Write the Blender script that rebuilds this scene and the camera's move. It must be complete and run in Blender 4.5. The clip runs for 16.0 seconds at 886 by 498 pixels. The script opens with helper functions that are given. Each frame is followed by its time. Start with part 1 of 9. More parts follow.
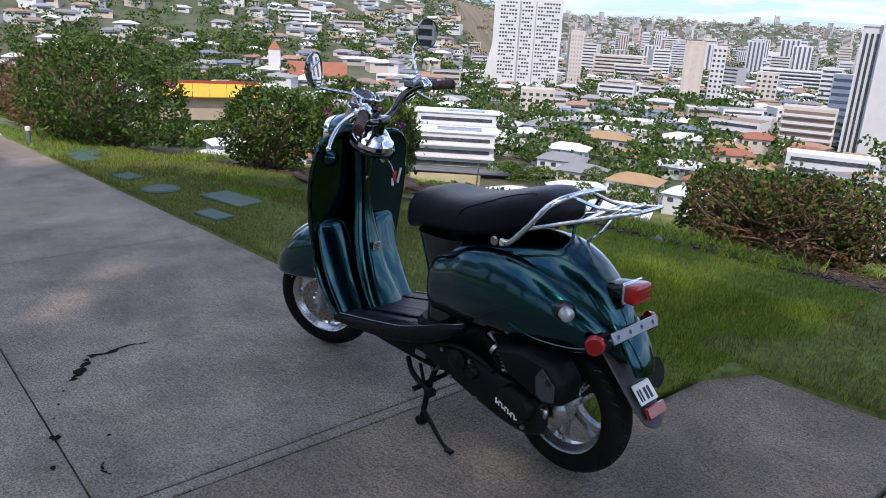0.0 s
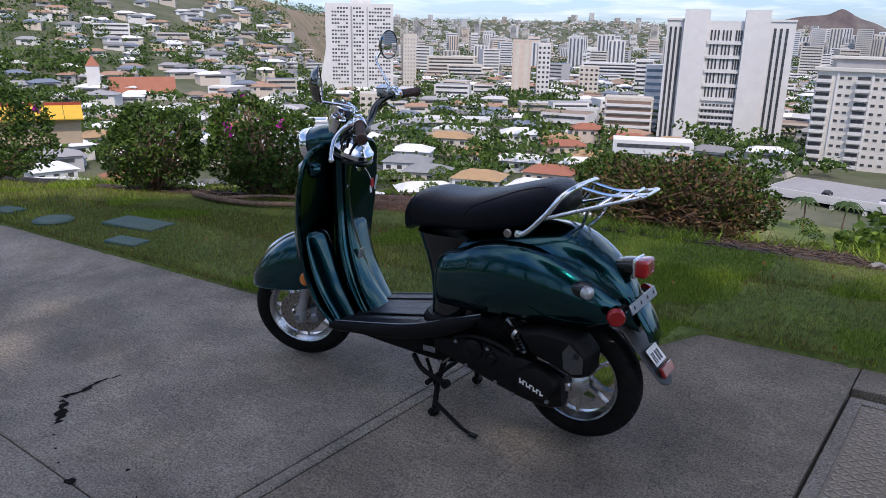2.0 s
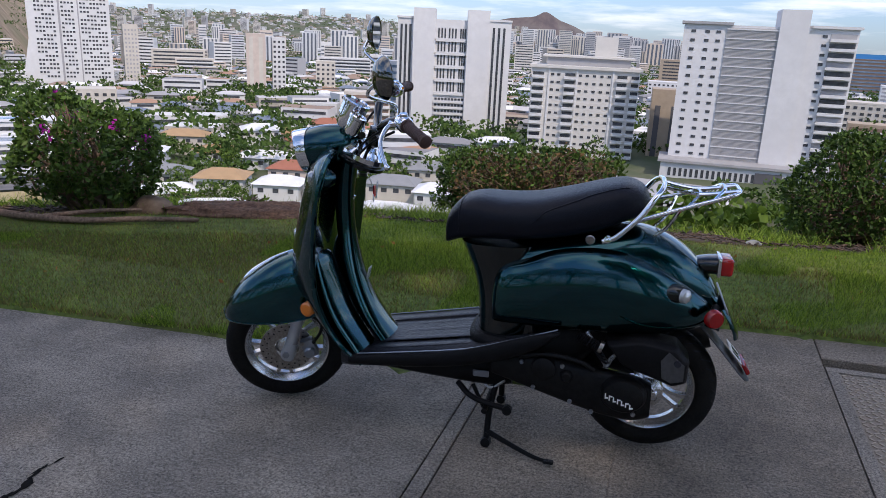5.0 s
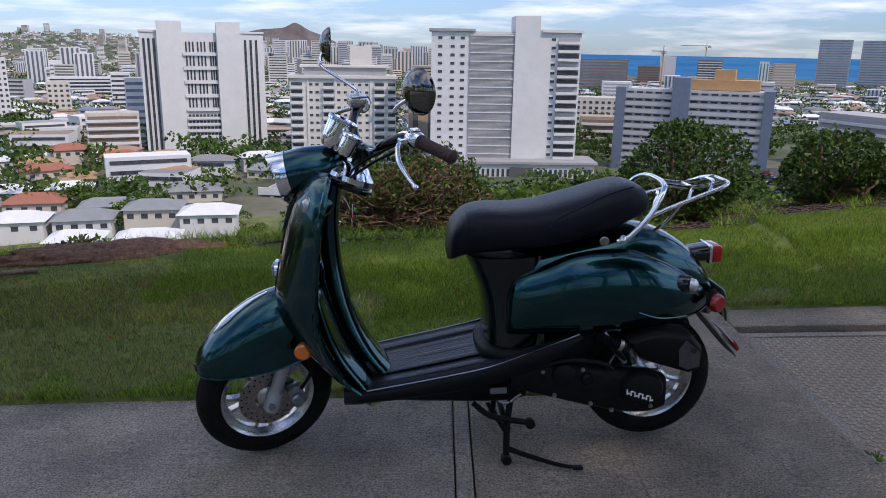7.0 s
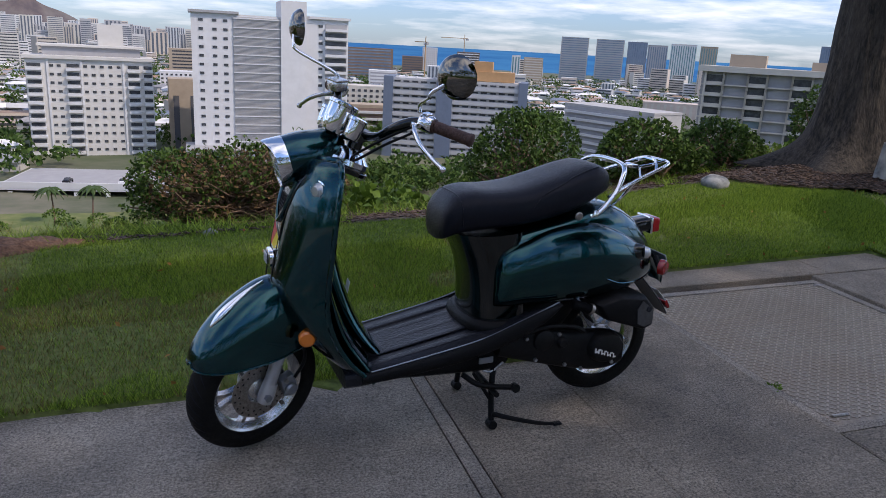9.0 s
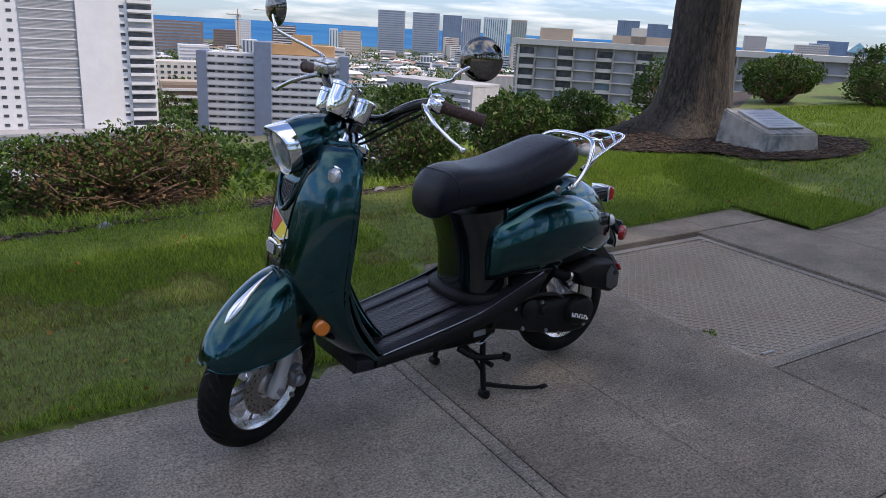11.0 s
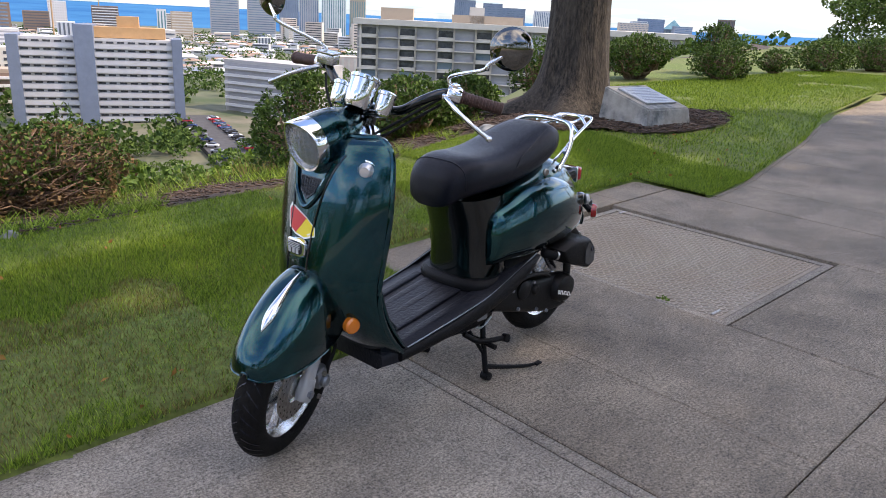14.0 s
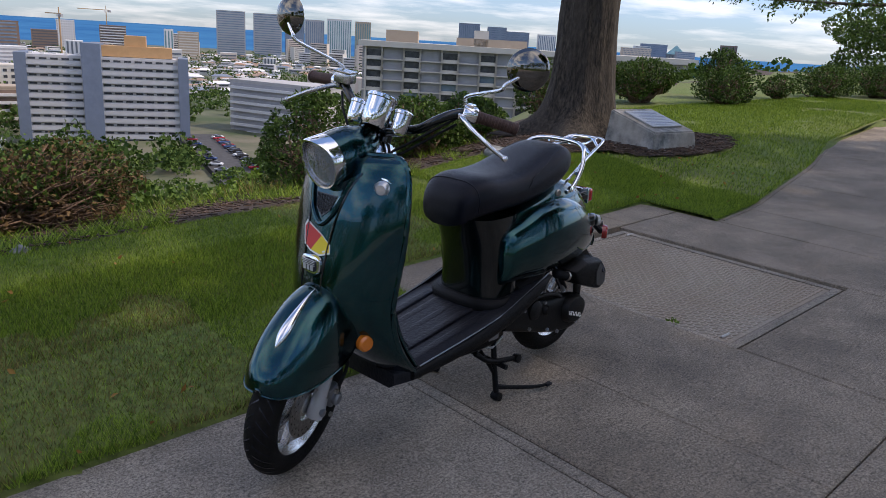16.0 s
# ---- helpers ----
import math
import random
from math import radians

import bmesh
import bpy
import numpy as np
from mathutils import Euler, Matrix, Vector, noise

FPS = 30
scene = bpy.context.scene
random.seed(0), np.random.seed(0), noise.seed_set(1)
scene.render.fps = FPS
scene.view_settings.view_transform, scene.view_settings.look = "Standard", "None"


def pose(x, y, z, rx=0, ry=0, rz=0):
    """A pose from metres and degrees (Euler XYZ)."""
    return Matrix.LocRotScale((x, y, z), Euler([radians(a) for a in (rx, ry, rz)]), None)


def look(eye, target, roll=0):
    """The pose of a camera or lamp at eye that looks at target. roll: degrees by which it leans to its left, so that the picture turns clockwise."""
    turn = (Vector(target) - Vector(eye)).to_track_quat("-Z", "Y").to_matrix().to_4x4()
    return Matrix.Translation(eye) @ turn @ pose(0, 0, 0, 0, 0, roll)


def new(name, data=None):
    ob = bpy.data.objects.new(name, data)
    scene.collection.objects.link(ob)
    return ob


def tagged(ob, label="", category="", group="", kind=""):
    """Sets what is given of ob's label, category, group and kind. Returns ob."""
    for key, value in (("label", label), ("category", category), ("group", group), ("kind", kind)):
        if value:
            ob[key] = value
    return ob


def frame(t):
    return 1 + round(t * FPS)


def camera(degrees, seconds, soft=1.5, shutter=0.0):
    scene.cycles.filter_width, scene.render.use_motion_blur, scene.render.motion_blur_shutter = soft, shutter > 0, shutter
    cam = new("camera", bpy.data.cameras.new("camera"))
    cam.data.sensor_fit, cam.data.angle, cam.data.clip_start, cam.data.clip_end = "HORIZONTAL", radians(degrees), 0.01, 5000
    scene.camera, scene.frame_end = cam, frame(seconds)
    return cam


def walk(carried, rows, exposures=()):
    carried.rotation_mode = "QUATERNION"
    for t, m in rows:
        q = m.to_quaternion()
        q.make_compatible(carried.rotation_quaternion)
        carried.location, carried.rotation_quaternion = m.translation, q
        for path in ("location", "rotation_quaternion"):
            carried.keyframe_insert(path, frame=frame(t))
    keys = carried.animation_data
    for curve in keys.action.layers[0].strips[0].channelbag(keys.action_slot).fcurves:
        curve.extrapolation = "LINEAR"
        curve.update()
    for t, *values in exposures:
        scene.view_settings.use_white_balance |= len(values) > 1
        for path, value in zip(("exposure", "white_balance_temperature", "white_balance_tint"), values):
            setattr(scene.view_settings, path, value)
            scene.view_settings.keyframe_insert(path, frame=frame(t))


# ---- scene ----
cam = camera(61.7, 16, soft=0.65)
PATH = [
    (0, (1.781, 1.493, 1.418), (0.335, 2.738, 0.818), 3.2),
    (0.5, (1.695, 1.401, 1.4), (0.327, 2.732, 0.801), 2.9),
    (1, (1.646, 1.33, 1.416), (0.369, 2.758, 0.843), 2.5),
    (1.5, (1.583, 1.162, 1.427), (0.36, 2.64, 0.862), 1.7),
    (2, (1.504, 1.023, 1.419), (0.34, 2.544, 0.846), 1.2),
    (2.5, (1.367, 1.013, 1.393), (0.27, 2.58, 0.807), 0.9),
    (3, (1.173, 1.036, 1.398), (0.13, 2.645, 0.828), 0.4),
    (3.5, (1.01, 0.979, 1.401), (0.143, 2.702, 0.874), 1.1),
    (4, (0.823, 0.808, 1.398), (0.087, 2.594, 0.881), 1.0),
    (4.5, (0.669, 0.769, 1.382), (0.056, 2.594, 0.84), 2.7),
    (5, (0.46, 0.812, 1.361), (-0.112, 2.644, 0.797), 2.7),
    (5.2, (0.375, 0.828, 1.362), (-0.124, 2.682, 0.802), 2.6),
    (7.3, (-0.36, 0.805, 1.335), (-0.241, 2.733, 0.815), 1.2),
    (7.5, (-0.412, 0.785, 1.341), (-0.211, 2.706, 0.824), 1.5),
    (8, (-0.608, 0.744, 1.339), (-0.182, 2.629, 0.825), 2.5),
    (8.5, (-0.82, 0.72, 1.326), (-0.254, 2.562, 0.79), 2.9),
    (9, (-0.983, 0.819, 1.313), (-0.374, 2.648, 0.782), 3.1),
    (9.5, (-1.122, 0.892, 1.332), (-0.422, 2.691, 0.809), 2.7),
    (10, (-1.313, 0.95, 1.332), (-0.401, 2.654, 0.816), 2.7),
    (10.2, (-1.395, 0.951, 1.325), (-0.424, 2.617, 0.793), 2.7),
    (12.5, (-1.614, 1.238, 1.301), (-0.553, 2.82, 0.693), 3.7),
    (13, (-1.791, 1.287, 1.311), (-0.6, 2.768, 0.685), 3.2),
    (13.5, (-1.889, 1.305, 1.309), (-0.628, 2.724, 0.679), 3.0),
    (14, (-1.922, 1.317, 1.309), (-0.599, 2.692, 0.71), 2.9),
    (14.5, (-1.937, 1.315, 1.307), (-0.594, 2.68, 0.732), 2.7),
    (15, (-1.941, 1.319, 1.31), (-0.605, 2.705, 0.767), 2.8),
    (15.5, (-1.946, 1.323, 1.308), (-0.61, 2.712, 0.772), 3.2),
    (16, (-1.952, 1.339, 1.301), (-0.624, 2.731, 0.756), 3.5),
]
walk(cam, [(t, look(eye, target, roll)) for t, eye, target, roll in PATH], exposures=[(0, 0.28, 7050, 19), (1.5, 0.06, 7000, 19), (2.5, 0.06, 7050, 19), (4, -0.11, 7050, 19), (5, 0.05, 7050, 19), (7.5, -0.08, 7000, 19), (10, 0.13, 7200, 20), (12.5, 0.70, 7700, 20), (13.5, 1.02, 8000, 20), (14.5, 0.66, 7900, 20), (15, 0.28, 7500, 20), (16, 0.12, 7550, 20)])

# ---- world, sun, exposure ----
world = bpy.data.worlds.new("world")
scene.world = world
world.use_nodes = True
SUN_AZ, SUN_EL = 130.0, 48.0  # degrees clockwise from +y


def build_world():
    nt = world.node_tree
    nt.nodes.clear()
    out = nt.nodes.new("ShaderNodeOutputWorld")
    bg = nt.nodes.new("ShaderNodeBackground")
    sky = nt.nodes.new("ShaderNodeTexSky")
    sky.sky_type = "NISHITA"
    sky.sun_disc = False
    sky.sun_elevation, sky.sun_rotation = radians(SUN_EL), radians(SUN_AZ)
    sky.altitude, sky.air_density, sky.dust_density, sky.ozone_density = 100, 0.9, 0.1, 2.2
    tc = nt.nodes.new("ShaderNodeTexCoord")
    # clouds: noise on the plane direction.xy / (direction.z + k), so that they flatten to the horizon
    sep = nt.nodes.new("ShaderNodeSeparateXYZ")
    nt.links.new(tc.outputs["Generated"], sep.inputs[0])
    add = nt.nodes.new("ShaderNodeMath"); add.operation = "ADD"; add.inputs[1].default_value = 0.10
    mx = nt.nodes.new("ShaderNodeMath"); mx.operation = "MAXIMUM"; mx.inputs[1].default_value = 0.0
    nt.links.new(sep.outputs[2], mx.inputs[0]); nt.links.new(mx.outputs[0], add.inputs[0])
    dx = nt.nodes.new("ShaderNodeMath"); dx.operation = "DIVIDE"
    dy = nt.nodes.new("ShaderNodeMath"); dy.operation = "DIVIDE"
    nt.links.new(sep.outputs[0], dx.inputs[0]); nt.links.new(add.outputs[0], dx.inputs[1])
    nt.links.new(sep.outputs[1], dy.inputs[0]); nt.links.new(add.outputs[0], dy.inputs[1])
    comb = nt.nodes.new("ShaderNodeCombineXYZ")
    nt.links.new(dx.outputs[0], comb.inputs[0]); nt.links.new(dy.outputs[0], comb.inputs[1])
    n1 = nt.nodes.new("ShaderNodeTexNoise")
    n1.inputs["Scale"].default_value, n1.inputs["Detail"].default_value, n1.inputs["Roughness"].default_value = 0.85, 9, 0.58
    nt.links.new(comb.outputs[0], n1.inputs["Vector"])
    ramp = nt.nodes.new("ShaderNodeValToRGB")
    ramp.color_ramp.elements[0].position, ramp.color_ramp.elements[1].position = 0.46, 0.68
    nt.links.new(n1.outputs[0], ramp.inputs[0])
    n2 = nt.nodes.new("ShaderNodeTexNoise")
    n2.inputs["Scale"].default_value, n2.inputs["Detail"].default_value = 2.2, 6
    nt.links.new(comb.outputs[0], n2.inputs["Vector"])
    shade = nt.nodes.new("ShaderNodeMix"); shade.data_type = "RGBA"
    shade.inputs[6].default_value, shade.inputs[7].default_value = (6.6, 7.1, 7.8, 1), (11.5, 11.6, 11.8, 1)
    nt.links.new(n2.outputs[0], shade.inputs[0])
    mix = nt.nodes.new("ShaderNodeMix"); mix.data_type = "RGBA"
    cool = nt.nodes.new("ShaderNodeMix"); cool.data_type = "RGBA"; cool.blend_type = "MULTIPLY"; cool.inputs[0].default_value = 1.0
    low = nt.nodes.new("ShaderNodeMapRange")
    low.inputs[1].default_value, low.inputs[2].default_value = 0.0, 0.30
    nt.links.new(mx.outputs[0], low.inputs[0])
    tone = nt.nodes.new("ShaderNodeMix"); tone.data_type = "RGBA"
    tone.inputs[6].default_value, tone.inputs[7].default_value = (0.29, 0.41, 0.66, 1), (1.15, 1.30, 1.45, 1)
    nt.links.new(low.outputs[0], tone.inputs[0]); nt.links.new(tone.outputs[2], cool.inputs[7])
    nt.links.new(sky.outputs[0], cool.inputs[6])
    thin = nt.nodes.new("ShaderNodeMapRange")
    thin.inputs[1].default_value, thin.inputs[2].default_value, thin.inputs[3].default_value = 0.0, 0.16, 0.22
    nt.links.new(mx.outputs[0], thin.inputs[0])
    cover = nt.nodes.new("ShaderNodeMath"); cover.operation = "MULTIPLY"
    nt.links.new(ramp.outputs[0], cover.inputs[0]); nt.links.new(thin.outputs[0], cover.inputs[1])
    nt.links.new(cover.outputs[0], mix.inputs[0]); nt.links.new(cool.outputs[2], mix.inputs[6]); nt.links.new(shade.outputs[2], mix.inputs[7])
    nt.links.new(mix.outputs[2], bg.inputs[0])
    bg.inputs[1].default_value = 0.178
    nt.links.new(bg.outputs[0], out.inputs[0])


build_world()
sun = new("sun", bpy.data.lights.new("sun", "SUN"))
sun.data.energy, sun.data.angle, sun.data.color = 2.8, radians(0.7), (1.0, 0.94, 0.84)
_az, _el = radians(SUN_AZ), radians(SUN_EL)
SUN_DIR = Vector((math.sin(_az) * math.cos(_el), math.cos(_az) * math.cos(_el), math.sin(_el)))
sun.matrix_world = look(SUN_DIR * 60, (0, 0, 0))
scene.view_settings.exposure = 0.0

# ---- materials ----
def principled(name, color=(0.5, 0.5, 0.5), rough=0.6, metal=0.0, **more):
    m = bpy.data.materials.new(name)
    m.use_nodes = True
    b = m.node_tree.nodes["Principled BSDF"]
    b.inputs["Base Color"].default_value = (*color, 1)
    b.inputs["Roughness"].default_value = rough
    b.inputs["Metallic"].default_value = metal
    for k, v in more.items():
        b.inputs[k.replace("_", " ")].default_value = v
    return m


def noisy(m, scale, dark, light, detail=6, low=0.35, high=0.65, second=None, bump=0.0, bump_scale=None, rough=None, coords="Object", stretch=(1, 1, 1), island=0.0):
    """Base colour from noise between two colours, a second larger noise over it, bump from the fine noise."""
    nt = m.node_tree
    b = nt.nodes["Principled BSDF"]
    tc = nt.nodes.new("ShaderNodeTexCoord")
    mp = nt.nodes.new("ShaderNodeMapping")
    mp.inputs["Scale"].default_value = stretch
    nt.links.new(tc.outputs[coords], mp.inputs[0])
    n1 = nt.nodes.new("ShaderNodeTexNoise")
    n1.inputs["Scale"].default_value, n1.inputs["Detail"].default_value, n1.inputs["Roughness"].default_value = scale, detail, 0.65
    nt.links.new(mp.outputs[0], n1.inputs["Vector"])
    r = nt.nodes.new("ShaderNodeValToRGB")
    e = r.color_ramp.elements
    e[0].position, e[1].position = low, high
    e[0].color, e[1].color = (*dark, 1), (*light, 1)
    nt.links.new(n1.outputs[0], r.inputs[0])
    col = r.outputs[0]
    if second:
        s2, tint, amount = second
        n2 = nt.nodes.new("ShaderNodeTexNoise")
        n2.inputs["Scale"].default_value, n2.inputs["Detail"].default_value = s2, 4
        nt.links.new(mp.outputs[0], n2.inputs["Vector"])
        r2 = nt.nodes.new("ShaderNodeMapRange")
        r2.inputs[1].default_value, r2.inputs[2].default_value = 0.4, 0.62
        r2.inputs[3].default_value, r2.inputs[4].default_value = 0.0, amount
        nt.links.new(n2.outputs[0], r2.inputs[0])
        mx = nt.nodes.new("ShaderNodeMix"); mx.data_type = "RGBA"
        mx.inputs[7].default_value = (*tint, 1)
        nt.links.new(r2.outputs[0], mx.inputs[0]); nt.links.new(col, mx.inputs[6])
        col = mx.outputs[2]
    if island:
        g = nt.nodes.new("ShaderNodeNewGeometry")
        hv = nt.nodes.new("ShaderNodeHueSaturation")
        mr = nt.nodes.new("ShaderNodeMapRange")
        mr.inputs[3].default_value, mr.inputs[4].default_value = 1 - island, 1 + island
        nt.links.new(g.outputs["Random Per Island"], mr.inputs[0]); nt.links.new(mr.outputs[0], hv.inputs["Value"])
        nt.links.new(col, hv.inputs["Color"])
        col = hv.outputs[0]
    nt.links.new(col, b.inputs["Base Color"])
    if bump:
        n3 = nt.nodes.new("ShaderNodeTexNoise")
        n3.inputs["Scale"].default_value, n3.inputs["Detail"].default_value = bump_scale or scale, 5
        nt.links.new(mp.outputs[0], n3.inputs["Vector"])
        bp = nt.nodes.new("ShaderNodeBump")
        bp.inputs["Strength"].default_value, bp.inputs["Distance"].default_value = bump, 0.01
        nt.links.new(n3.outputs[0], bp.inputs["Height"]); nt.links.new(bp.outputs[0], b.inputs["Normal"])
    if rough:
        r3 = nt.nodes.new("ShaderNodeMapRange")
        r3.inputs[3].default_value, r3.inputs[4].default_value = rough
        nt.links.new(n1.outputs[0], r3.inputs[0]); nt.links.new(r3.outputs[0], b.inputs["Roughness"])
    return m


def concrete(name, grey=(0.242, 0.216, 0.182), brown=(0.238, 0.202, 0.160)):
    """Exposed-aggregate concrete: salt and pepper grains, broad stains, faint broom lines."""
    m = principled(name, (0.2, 0.2, 0.19), 0.9)
    nt = m.node_tree
    b = nt.nodes["Principled BSDF"]
    tc = nt.nodes.new("ShaderNodeTexCoord")

    def tex(scale, detail, rough=0.6, stretch=None):
        n = nt.nodes.new("ShaderNodeTexNoise")
        n.inputs["Scale"].default_value, n.inputs["Detail"].default_value, n.inputs["Roughness"].default_value = scale, detail, rough
        src = tc.outputs["Object"]
        if stretch:
            mp = nt.nodes.new("ShaderNodeMapping"); mp.inputs["Scale"].default_value = stretch
            nt.links.new(src, mp.inputs[0]); src = mp.outputs[0]
        nt.links.new(src, n.inputs["Vector"])
        return n.outputs[0]

    def span(src, a, bb, lo, hi):
        r = nt.nodes.new("ShaderNodeMapRange")
        for k, v in zip((1, 2, 3, 4), (a, bb, lo, hi)):
            r.inputs[k].default_value = v
        nt.links.new(src, r.inputs[0])
        return r.outputs[0]

    def mul(a, c):
        k = nt.nodes.new("ShaderNodeMath"); k.operation = "MULTIPLY"
        nt.links.new(a, k.inputs[0]); nt.links.new(c, k.inputs[1])
        return k.outputs[0]

    grain = span(tex(120, 5, 0.85), 0.36, 0.64, 0.25, 1.9)
    patch = span(tex(2.2, 6, 0.65), 0.34, 0.66, 0.74, 1.20)
    broad = span(tex(0.55, 4), 0.38, 0.62, 0.80, 1.15)
    broom = span(tex(30, 3, 0.6, (0.25, 9, 1)), 0.35, 0.65, 0.86, 1.12)
    v = mul(mul(grain, patch), mul(broad, broom))
    tint = nt.nodes.new("ShaderNodeMix"); tint.data_type = "RGBA"
    tint.inputs[6].default_value, tint.inputs[7].default_value = (*grey, 1), (*brown, 1)
    nt.links.new(tex(1.1, 3), tint.inputs[0])
    sc = nt.nodes.new("ShaderNodeVectorMath"); sc.operation = "SCALE"
    nt.links.new(tint.outputs[2], sc.inputs[0]); nt.links.new(v, sc.inputs[3])
    nt.links.new(sc.outputs[0], b.inputs["Base Color"])
    bp = nt.nodes.new("ShaderNodeBump")
    bp.inputs["Strength"].default_value, bp.inputs["Distance"].default_value = 0.7, 0.006
    nt.links.new(tex(190, 4, 0.7), bp.inputs["Height"]); nt.links.new(bp.outputs[0], b.inputs["Normal"])
    return m


M_CONCRETE = concrete("concrete")
M_CONCRETE_BROWN = concrete("weathered_concrete", (0.208, 0.176, 0.138), (0.190, 0.154, 0.114))
M_JOINT = noisy(principled("joint_gap", rough=0.95), 60, (0.06, 0.054, 0.045), (0.15, 0.135, 0.11))
M_SOIL = noisy(principled("lawn_soil", rough=0.95), 22, (0.045, 0.080, 0.010), (0.140, 0.200, 0.034), second=(0.8, (0.13, 0.11, 0.040), 0.40), bump=0.5, bump_scale=60)
M_MULCH = noisy(principled("mulch", rough=0.95), 40, (0.018, 0.012, 0.009), (0.085, 0.055, 0.038), bump=1.0, bump_scale=50)
M_SLOPE = noisy(principled("slope_scrub", rough=0.95), 0.25, (0.07, 0.10, 0.022), (0.19, 0.19, 0.07), second=(0.05, (0.08, 0.13, 0.03), 0.8), bump=0.5, bump_scale=3)
M_CITYGROUND = noisy(principled("city_ground", rough=0.95), 0.035, (0.045, 0.070, 0.026), (0.170, 0.155, 0.115), second=(0.006, (0.055, 0.085, 0.030), 0.6))
M_HILL = noisy(principled("dry_hillside", rough=0.95), 0.05, (0.17, 0.12, 0.075), (0.33, 0.25, 0.17), second=(0.012, (0.10, 0.11, 0.045), 0.6))


def car_paint(name, base, deep):
    """Metallic lacquer: dark green flake that leans to blue, under clear coat."""
    m = principled(name, base, 0.20, 1.0, Coat_Weight=1.0, Coat_Roughness=0.012, Coat_IOR=1.42)
    nt = m.node_tree
    b = nt.nodes["Principled BSDF"]
    tc = nt.nodes.new("ShaderNodeTexCoord")
    v = nt.nodes.new("ShaderNodeTexVoronoi")
    v.inputs["Scale"].default_value = 900
    nt.links.new(tc.outputs["Object"], v.inputs["Vector"])
    n = nt.nodes.new("ShaderNodeTexNoise")
    n.inputs["Scale"].default_value = 3.0
    nt.links.new(tc.outputs["Object"], n.inputs["Vector"])
    mx = nt.nodes.new("ShaderNodeMix"); mx.data_type = "RGBA"
    mx.inputs[6].default_value, mx.inputs[7].default_value = (*base, 1), (*deep, 1)
    nt.links.new(n.outputs[0], mx.inputs[0])
    fl = nt.nodes.new("ShaderNodeMix"); fl.data_type = "RGBA"; fl.blend_type = "MULTIPLY"; fl.inputs[0].default_value = 0.35
    nt.links.new(mx.outputs[2], fl.inputs[6]); nt.links.new(v.outputs["Color"], fl.inputs[7])
    nt.links.new(fl.outputs[2], b.inputs["Base Color"])
    return m


M_PAINT = car_paint("green_lacquer", (0.0012, 0.082, 0.072), (0.0008, 0.046, 0.082))
M_BLACKGLOSS = principled("black_gloss_plastic", (0.0008, 0.0035, 0.0033), 0.16, 0.0, Specular_IOR_Level=0.4, Coat_Weight=0.6, Coat_Roughness=0.02)
M_PLASTIC = noisy(principled("black_plastic", rough=0.45, Specular_IOR_Level=0.16), 180, (0.003, 0.003, 0.0035), (0.007, 0.007, 0.008), bump=0.25, bump_scale=500, rough=(0.38, 0.55))
M_ENGINE = noisy(principled("engine_black", rough=0.5, Specular_IOR_Level=0.2), 60, (0.003, 0.003, 0.0035), (0.009, 0.009, 0.009), bump=0.15, bump_scale=200, rough=(0.35, 0.6))
M_VINYL = noisy(principled("seat_vinyl", rough=0.30, Specular_IOR_Level=0.20), 120, (0.0035, 0.004, 0.008), (0.007, 0.008, 0.014), bump=0.22, bump_scale=420, rough=(0.28, 0.38), second=(5, (0.008, 0.009, 0.014), 0.5))
M_MAT = noisy(principled("floor_rubber", rough=0.42, Specular_IOR_Level=0.28), 35, (0.005, 0.0055, 0.009), (0.012, 0.013, 0.018), second=(7, (0.016, 0.016, 0.020), 0.4), bump=0.3, bump_scale=90, rough=(0.28, 0.48))
M_CHROME = principled("chrome", (0.86, 0.87, 0.88), 0.07, 1.0)
M_ALU = noisy(principled("cast_aluminium", rough=0.26, metal=0.95), 50, (0.52, 0.52, 0.52), (0.70, 0.70, 0.69), bump=0.08, bump_scale=200)
M_FORK = principled("silver_paint", (0.50, 0.51, 0.53), 0.35, 0.5)
M_STEEL = noisy(principled("brake_steel", rough=0.3, metal=1.0), 90, (0.28, 0.26, 0.24), (0.5, 0.48, 0.45))
M_TYRE = noisy(principled("tyre_rubber", rough=0.75, Specular_IOR_Level=0.12), 80, (0.004, 0.004, 0.004), (0.010, 0.0095, 0.009), bump=0.3, bump_scale=300, second=(9, (0.016, 0.015, 0.013), 0.5))
M_GRIP = noisy(principled("brown_grip_rubber", rough=0.6), 90, (0.05, 0.022, 0.016), (0.085, 0.04, 0.03), bump=0.2, bump_scale=300)
M_RED = principled("red_lens", (0.30, 0.004, 0.004), 0.12, 0.0, Coat_Weight=0.8)
M_AMBER = principled("amber_lens", (0.75, 0.19, 0.015), 0.15, 0.0, Coat_Weight=0.8)
M_CLEAR = principled("clear_lens", (0.50, 0.52, 0.53), 0.08, 0.5, Coat_Weight=1.0)
M_LAMPGLASS = principled("lamp_glass", (0.9, 0.93, 0.95), 0.04, 0.0, Transmission_Weight=0.85, IOR=1.45)
M_MIRROR = principled("mirror_glass", (0.92, 0.94, 0.96), 0.01, 1.0)
M_SMOKED = principled("smoked_chrome", (0.20, 0.195, 0.18), 0.04, 1.0)
M_GREYMETAL = principled("zinc_grey", (0.30, 0.32, 0.35), 0.4, 0.8)
M_DARKGREY = noisy(principled("grey_mudguard", rough=0.5), 90, (0.035, 0.036, 0.038), (0.06, 0.061, 0.064))
M_WHITE = principled("white_print", (0.78, 0.78, 0.76), 0.5)
M_STICKER = principled("sticker_silver", (0.62, 0.63, 0.64), 0.35, 0.3)
